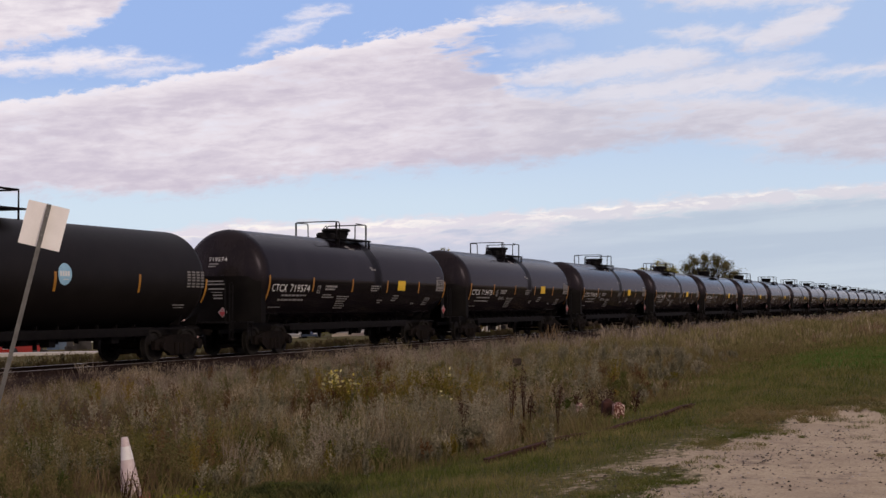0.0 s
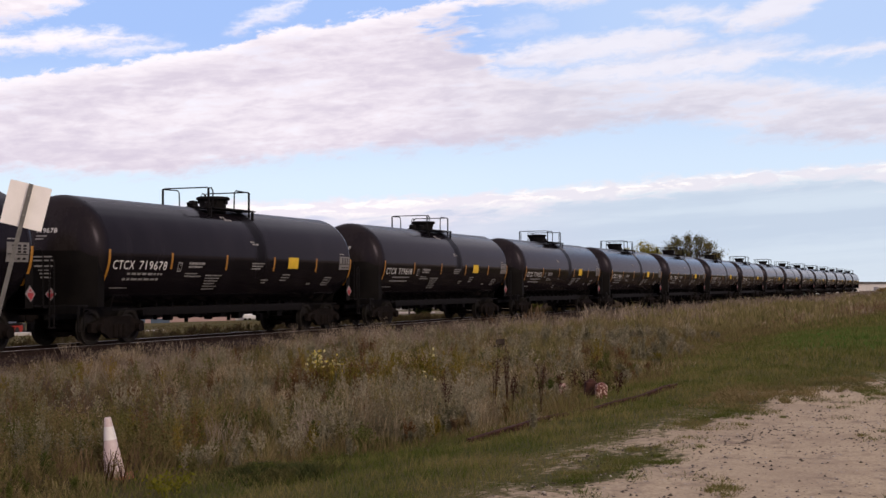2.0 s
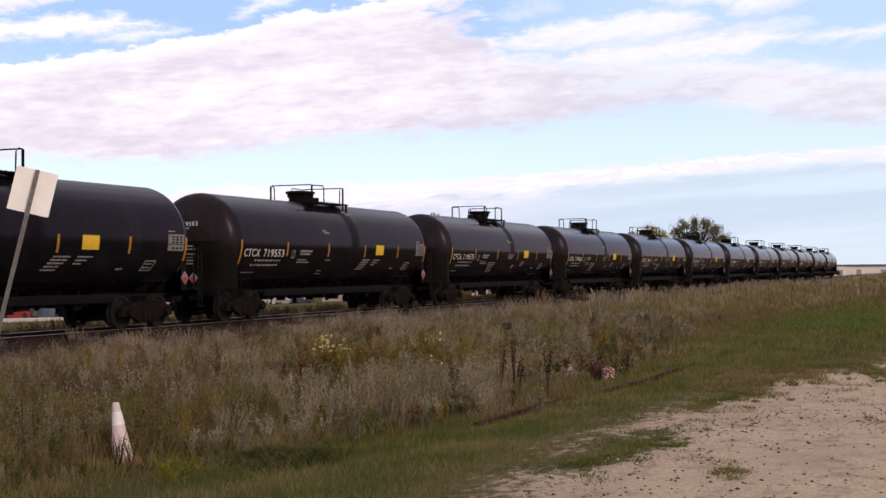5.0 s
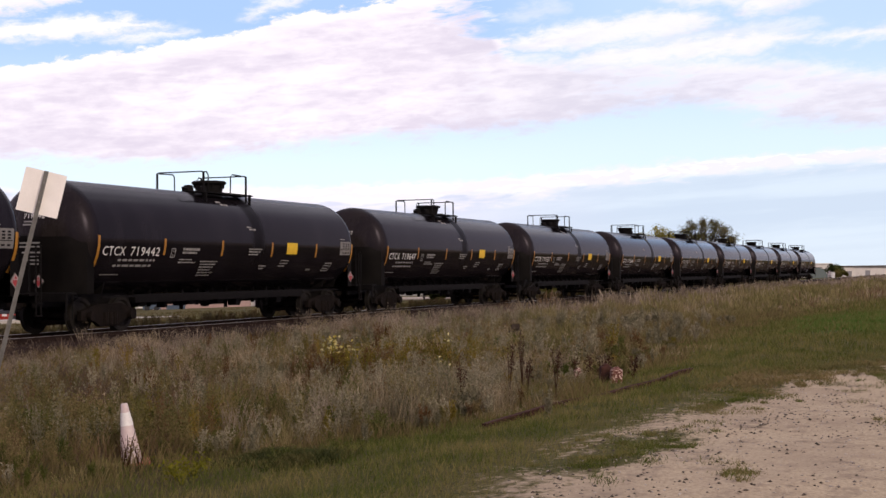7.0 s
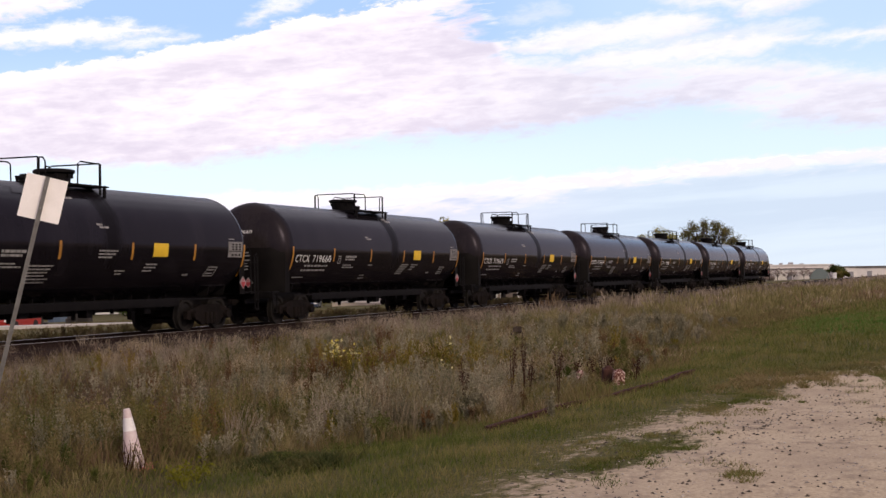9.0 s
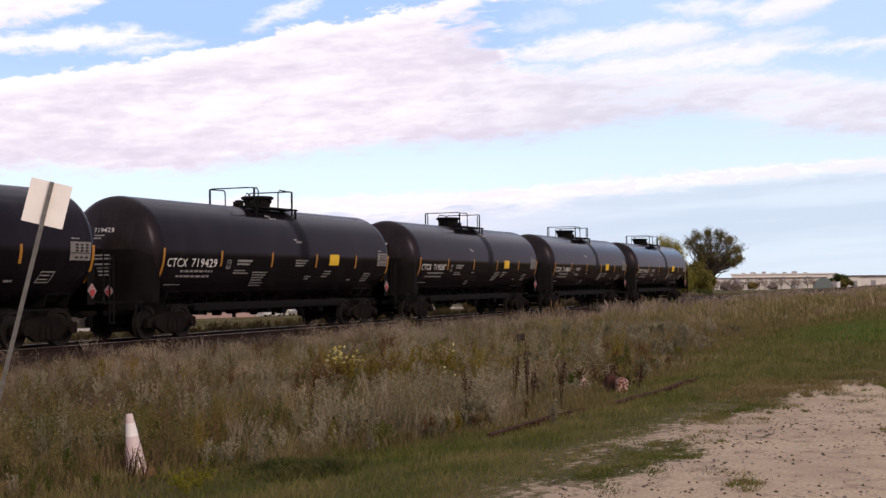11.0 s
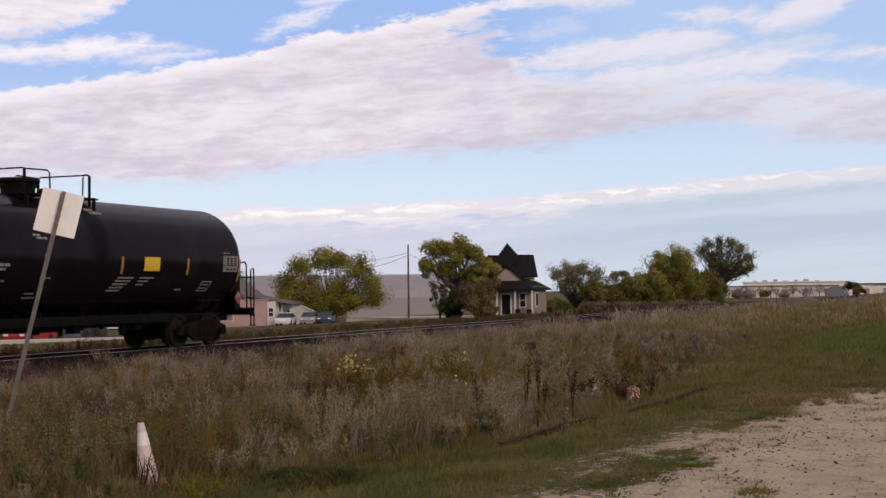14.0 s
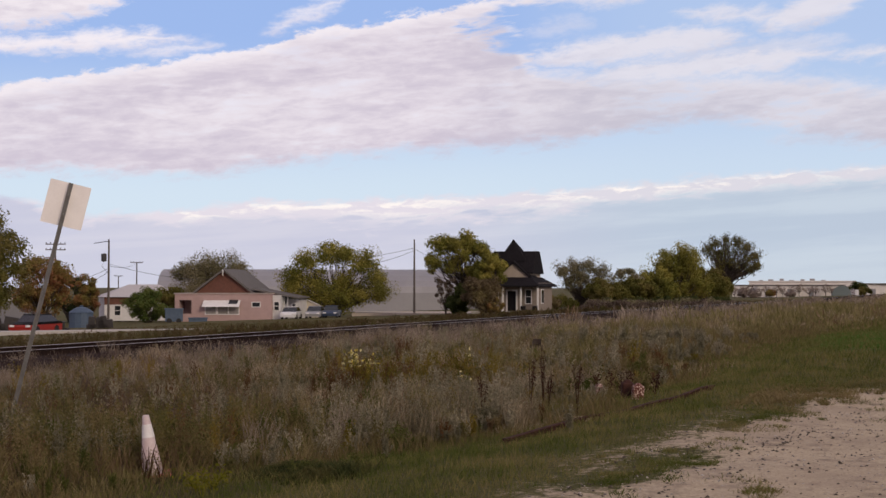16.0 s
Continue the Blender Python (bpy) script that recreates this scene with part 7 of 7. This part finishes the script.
def warehouse():
    """A long sheet-metal hall with a rounded roof."""
    s = thing("metal_warehouse", "long grey sheet-metal warehouse with a rounded roof", "warehouse", facing(29.0, 235, -3.2, 0))
    prof = [(0, 0), (0, 3.6)]
    for k in range(13):
        a = math.pi * (1 - k / 12)
        prof.append((13 + 13 * math.cos(a), 3.6 + 4.3 * math.sin(a)))
    prof += [(26, 0)]
    bm = bmesh.new()
    x0, x1, k = -26.0, 31.0, 58
    rings = [[bm.verts.new((x0 + (x1 - x0) * i / k + 0, y, z)) for y, z in prof] for i in range(k + 1)]
    for i, (a, b) in enumerate(zip(rings, rings[1:])):
        for j in range(len(prof) - 1):
            bm.faces.new((a[j], a[j + 1], b[j + 1], b[j]))
    bm.faces.new(rings[0])
    bm.faces.new(rings[-1][::-1])
    part("shell", bm, M_METAL, s)
    for i in range(0, k + 1, 2):
        bm = bmesh.new()
        x = x0 + (x1 - x0) * i / k
        pts = [(x, y - 0.04 if y < 13 else y, z + 0.03) for y, z in prof[:9]]
        tube(bm, pts, 0.012, 4)
        part("seam", bm, M_METAL, s)
    p = thing("concrete_apron", "pale sandy hardstanding before a warehouse", "pavement", facing(24.5, 160), kind="structure")
    bm = bmesh.new()
    box(bm, -7, 16, -3, 8, -0.4, 0.34)
    part("slab", bm, mat("sandy_hardstanding", (0.54, 0.465, 0.37), (0.44, 0.375, 0.30), 0.9, scale=0.6), p)


def left_houses():
    s = thing("white_house", "white house with a grey hipped roof behind bushes", "house", facing(36.4, 172, -2.8, 6))
    bm = bmesh.new()
    box(bm, -3.2, 6.5, 0, 8, 0, 3.0)
    part("wall", bm, M_WALLW, s)
    bm = bmesh.new()
    lo = [(-3.6, -0.4, 3.0), (6.9, -0.4, 3.0), (6.9, 8.4, 3.0), (-3.6, 8.4, 3.0)]
    a = [bm.verts.new(p) for p in lo]
    r0, r1 = bm.verts.new((0.2, 4, 4.6)), bm.verts.new((4.0, 4, 4.6))
    bm.faces.new(a)
    bm.faces.new((a[0], a[1], r1, r0))
    bm.faces.new((a[1], a[2], r1))
    bm.faces.new((a[2], a[3], r0, r1))
    bm.faces.new((a[3], a[0], r0))
    part("roof", bm, mat("pale_grey_shingles", (0.52, 0.50, 0.50), (0.44, 0.425, 0.42), 0.9), s)
    # red-brown strip along the top of the front wall
    bm = bmesh.new()
    box(bm, -3.22, 6.52, -0.03, 0.0, 2.05, 2.98)
    part("frieze", bm, M_GABLE, s, "dark band under the eaves")
    window(s, -1.6, 0, 0.7, 0.7, 1.2)
    window(s, 3.2, 0, 0.9, 0.9, 1.3)
    s = thing("grey_house", "small grey house behind autumn trees", "house", facing(41.3, 165, -2.9, 0))
    bm = bmesh.new()
    prism(bm, [(-6, 0), (5, 0), (5, 2.8), (-6, 2.8)], 0, 8)
    part("wall", bm, M_METAL, s)
    bm = bmesh.new()
    prism(bm, [(-6.4, 2.75), (5.4, 2.75), (5.4, 3.0), (-6.4, 3.0)], -0.5, 8.5)
    part("roof", bm, M_TRIM, s)
    s = thing("blue_silo", "small round-topped blue steel tank in a yard", "tank", facing(38.4, 123))
    bm = bmesh.new()
    prof = [(1.06, 0.0), (1.06, 1.45), (1.14, 1.46), (0.55, 1.86), (0.12, 1.98)]
    lathe(bm, prof, 12)
    part("tank_shell", bm, M_BLUE, s)
    bm = bmesh.new()
    lathe(bm, [(0.05, 1.9), (0.16, 1.9), (0.16, 2.08), (0.05, 2.10)], 10)
    part("cap", bm, M_BLUE, s)
    for az, dist, w, h, dp in ((37.65, 113, 0.8, 1.4, 0.9), (41.1, 110, 1.2, 1.5, 1.0), (40.2, 110, 1.9, 1.9, 1.0), (39.3, 111, 0.8, 1.1, 0.8)):
        s = thing("junk_pile", "heap of dark scrap machinery in a yard", "scrap", facing(az, dist))
        bm = bmesh.new()
        rr = random.Random(int(az * 10))
        for k in range(9):
            cx, cz = rr.uniform(-w, w), rr.uniform(0.1, h * 0.6)
            box(bm, cx - rr.uniform(0.15, 0.5), cx + rr.uniform(0.15, 0.5), -dp, rr.uniform(-0.2, dp), 0, cz + rr.uniform(0.1, h * 0.4), 0.03, Matrix.Rotation(rr.uniform(-0.25, 0.25), 4, "Y"))
        part("scrap", bm, M_SCRAP, s)


def car(label, az, dist, paint, turn, suv=False, z=None, top_paint=None):
    """A parked car: body, glasshouse, wheels."""
    c = thing("car", label, "car", facing(az, dist, z, turn), "parked cars")
    hgt = 1.72 if suv else 1.42
    bm = bmesh.new()
    prof = [(-2.2, 0.32), (-2.25, 0.62), (-2.1, 0.82), (-1.2, 0.92), (1.75, 0.95), (2.2, 0.9), (2.25, 0.5), (2.15, 0.3)]
    if top_paint:
        prism(bm, [(-2.24, 0.76), (-2.1, 0.82), (-1.2, 0.92), (1.75, 0.95), (2.2, 0.9), (2.235, 0.76)], -0.85, 0.85)
        part("hood_and_sills", bm, top_paint, c, "black upper panels")
        bm = bmesh.new()
        prof = [(-2.2, 0.32), (-2.25, 0.62), (-2.24, 0.756), (2.235, 0.756), (2.25, 0.5), (2.15, 0.3)]
    prism(bm, prof, -0.85, 0.85)
    part("body", bm, paint, c)
    bm = bmesh.new()
    top = [(-1.25, 0.90), (-0.55, hgt), (1.35 if suv else 0.9, hgt), (2.1 if suv else 1.75, 0.93)]
    a = [bm.verts.new((x, -0.83 if z_ < 1 else -0.66, z_)) for x, z_ in top]
    b = [bm.verts.new((x, 0.83 if z_ < 1 else 0.66, z_)) for x, z_ in top]
    bm.faces.new(a)
    bm.faces.new(b[::-1])
    for k in range(4):
        bm.faces.new((a[k], a[(k + 1) % 4], b[(k + 1) % 4], b[k]))
    part("glasshouse", bm, M_GLASS, c, "dark windows")
    bm = bmesh.new()
    box(bm, -0.58, 1.36 if suv else 0.92, -0.68, 0.68, hgt - 0.02, hgt + 0.04, 0.02)
    part("roof", bm, top_paint or paint, c)
    for x in (-1.4, 1.4):
        for y in (-0.78, 0.78):
            bm = bmesh.new()
            lathe(bm, [(0.05, -0.1), (0.32, -0.1), (0.34, -0.05), (0.34, 0.05), (0.32, 0.1), (0.05, 0.1)], 16, "y", (x, y, 0.34))
            part("wheel", bm, M_TYRE, c)
    for y in (-0.6, 0.6):
        bm = bmesh.new()
        box(bm, -2.27, -2.15, y - 0.18, y + 0.18, 0.60, 0.75, 0.02)
        part("headlight", bm, M_TRIM, c)


def utility_pole(az, dist, top, arms, can=False, label="wooden utility pole"):
    x, y = polar(az, dist)
    z = gz(x, y)
    h = top - z
    p = thing("utility_pole", label, "utility pole", pose(x, y, z, 0, 0, az - 90), "utility poles")
    bm = bmesh.new()
    tube(bm, [(0, 0, -0.2), (0, 0, h * 0.5), (0, 0, h)], 0.14, 10, 0.09)
    part("pole", bm, M_POLE, p)
    for za, w in arms:
        bm = bmesh.new()
        box(bm, -w, w, -0.2, -0.1, h - za - 0.06, h - za + 0.06)
        a = part("crossarm", bm, M_POLE, p)
        for k in (-0.92, -0.5, 0.5, 0.92):
            bm = bmesh.new()
            lathe(bm, [(0.02, 0), (0.05, 0.03), (0.06, 0.12), (0.02, 0.18)], 8, "z", (w * k, -0.15, h - za + 0.06))
            part("insulator", bm, M_CAN, a)
    if can:
        bm = bmesh.new()
        lathe(bm, [(0.1, -0.45), (0.28, -0.42), (0.30, 0.38), (0.1, 0.45)], 14, "z", (-0.52, -0.1, h - 2.0))
        part("transformer", bm, M_CAN, p, "dark transformer can")
        bm = bmesh.new()
        tube(bm, [(-0.52, -0.1, h - 2.45), (-0.75, -0.1, h - 2.9), (-0.2, -0.1, h - 3.6), (0, -0.1, h - 3.4)], 0.025, 4)
        tube(bm, [(0, 0, h - 0.2), (-1.6, 0, h - 0.45)], 0.035, 4)
        part("drop_wires", bm, M_WIRE, p)
    return Vector((x, y, top))


def wire(a, b, sag):
    w = thing("overhead_wire", "thin black overhead wire between poles", "wire", None, "overhead wires")
    bm = bmesh.new()
    pts = []
    for k in range(15):
        t = k / 14
        p = a.lerp(b, t)
        p.z -= sag * 4 * t * (1 - t)
        pts.append(p)
    tube(bm, pts, 0.022, 4)
    part("strand", bm, M_WIRE, w)


def far_buildings():
    def hall(az, dist, w, z0, h, roof, label, material, bays, roof_mat=M_ROOFG):
        s = thing("industrial_hall", label, "hall", facing(az, dist, z0))
        bm = bmesh.new()
        box(bm, -w / 2, w / 2, 0, 22, 0, h)
        part("wall", bm, material, s)
        bm = bmesh.new()
        box(bm, -w / 2 - 0.4, w / 2 + 0.4, -0.4, 22.4, h, h + roof)
        part("roof_edge", bm, roof_mat, s)
        for k in range(bays):
            x = -w / 2 + (k + 0.5) * w / bays
            bm = bmesh.new()
            box(bm, x - 0.7, x + 0.7, -0.12, 0.05, 0.3, 2.6)
            part("bay_door", bm, M_METAL, s)
        return s

    hall(7.95, 480, 36, -2.4, 5.6, 0.35, "long white industrial hall with rooftop units", M_HALL, 0, M_HALL)
    s = hall(8.0, 440, 27, -1.9, 3.7, 0.3, "low white hall with a dark roof edge", M_HALL, 4)
    hall(9.9, 455, 14, -1.9, 3.7, 0.3, "pale hall beyond the field", M_HALL, 3)
    hall(3.9, 420, 14, -1.6, 3.6, 0.5, "low white shed with a dark roof far along the line", M_HALL, 2)
    hall(4.6, 460, 16, -1.8, 4.0, 0.4, "pale flat shed far along the line", M_HALL, 2)
    for k in range(7):
        az = 9.6 - 0.42 * k
        u = thing("rooftop_unit", "small grey ventilation unit on a hall roof", "vent", facing(az, 484, 3.5), "rooftop units")
        bm = bmesh.new()
        box(bm, -0.7 - 0.4 * (k % 2), 0.7, 0, 2, 0, 0.35 + 0.22 * (k % 3), 0.05)
        part("casing", bm, M_METAL, u)
    q = thing("quonset_hut", "small green-grey arched hut beside a bush", "hut", facing(6.35, 420, -1.5))
    bm = bmesh.new()
    prism(bm, [(2.9 * math.cos(math.pi * k / 10), 3.4 * math.sin(math.pi * k / 10)) for k in range(11)], 0, 9)
    part("shell", bm, mat("green_grey_metal", (0.16, 0.20, 0.19), (0.12, 0.15, 0.145), 0.6), q)
    b = thing("white_cabinet", "small white trackside cabinet", "cabinet", facing(5.75, 415, -1.4))
    bm = bmesh.new()
    box(bm, -0.5, 0.5, 0, 0.8, 0, 2.0, 0.04)
    part("casing", bm, M_TRIM, b)
    r = thing("side_road", "pale road strip across the far field", "road", facing(2.6, 285, None), kind="structure")
    bm = bmesh.new()
    box(bm, -9, 14, 0, 5, -0.5, 0.16)
    part("strip", bm, M_CONCRETE, r)


def road_strips():
    s = thing("town_street", "pale gravel street along the yards", "road", facing(38.6, 92, None, 8), kind="structure")
    bm = bmesh.new()
    box(bm, -14, 9, 0, 2.4, -0.6, 0.24)
    part("strip", bm, M_CONCRETE, s)


station()
pink_house()
tan_shed()
warehouse()
left_houses()
car("white parked sedan beside a house", 29.65, 148, M_CARW, 80)
car("silver parked car beside a shed", 28.62, 149, M_CARS, 82)
car("dark blue parked car under a tree", 27.92, 150, M_CARB, 84)
car("red parked car with a black roof in a yard", 40.2, 97, M_REDP, 62, top_paint=M_FITTING)
pa = utility_pole(24.36, 158, 7.15, (), label="plain wooden utility pole beside the street")
pb = utility_pole(37.3, 150, 6.72, (), True, "wooden utility pole with a transformer can")
pc = utility_pole(39.45, 170, 6.9, ((0.15, 1.2), (0.85, 1.2)), label="wooden utility pole with two crossarms")
pd = utility_pole(36.15, 215, 5.4, ((0.1, 1.0),), label="distant wooden utility pole with a crossarm")
utility_pole(36.9, 260, 3.6, ((0.1, 0.8),), label="distant wooden utility pole with a crossarm")
down = Vector((0, 0, -3.2))
wire(pb + Vector((0, 0, -2.9)), pd + Vector((0, 0, -0.2)), 0.4)
wire(pb + Vector((0, 0, -2.7)), Vector((*polar(31.5, 190), 3.0)), 1.0)
wire(pb + down, pc + Vector((0, 0, -4.6)), 0.5)
wire(pb + down * 1.1, pc + Vector((0, 0, -4.9)), 0.9)
wire(pa + Vector((0, 0, -1.0)), Vector((*polar(28.5, 170), 5.2)), 0.5)
wire(pa + Vector((0, 0, -1.3)), Vector((*polar(27.0, 165), 4.2)), 0.4)
wire(pa + Vector((0, 0, -1.1)), Vector((*polar(22.8, 140), 4.3)), 0.3)
far_buildings()
road_strips()


def motions():
    """The train runs through at an even speed, and its wheels roll on the rails."""
    for car, x in CARS:
        walk(car, [(t, pose(x - SPEED * t, TRACK, 0)) for t in (0.0, 4.0, 8.0, 12.0, 16.0)])
    # one roll serves all the wheels, each about its own axle
    turn = math.degrees(SPEED / TREAD / FPS)
    wheels = [o for o in scene.objects if o.data in WHEELS.values()]
    walk(wheels[0], [(k / FPS, pose(0, 0, 0, 0, -turn * k, 0)) for k in range(481)])
    for o in wheels[1:]:
        o.rotation_mode = "QUATERNION"
        keys = o.animation_data_create()
        keys.action = wheels[0].animation_data.action
        keys.action_slot = wheels[0].animation_data.action_slot


motions()
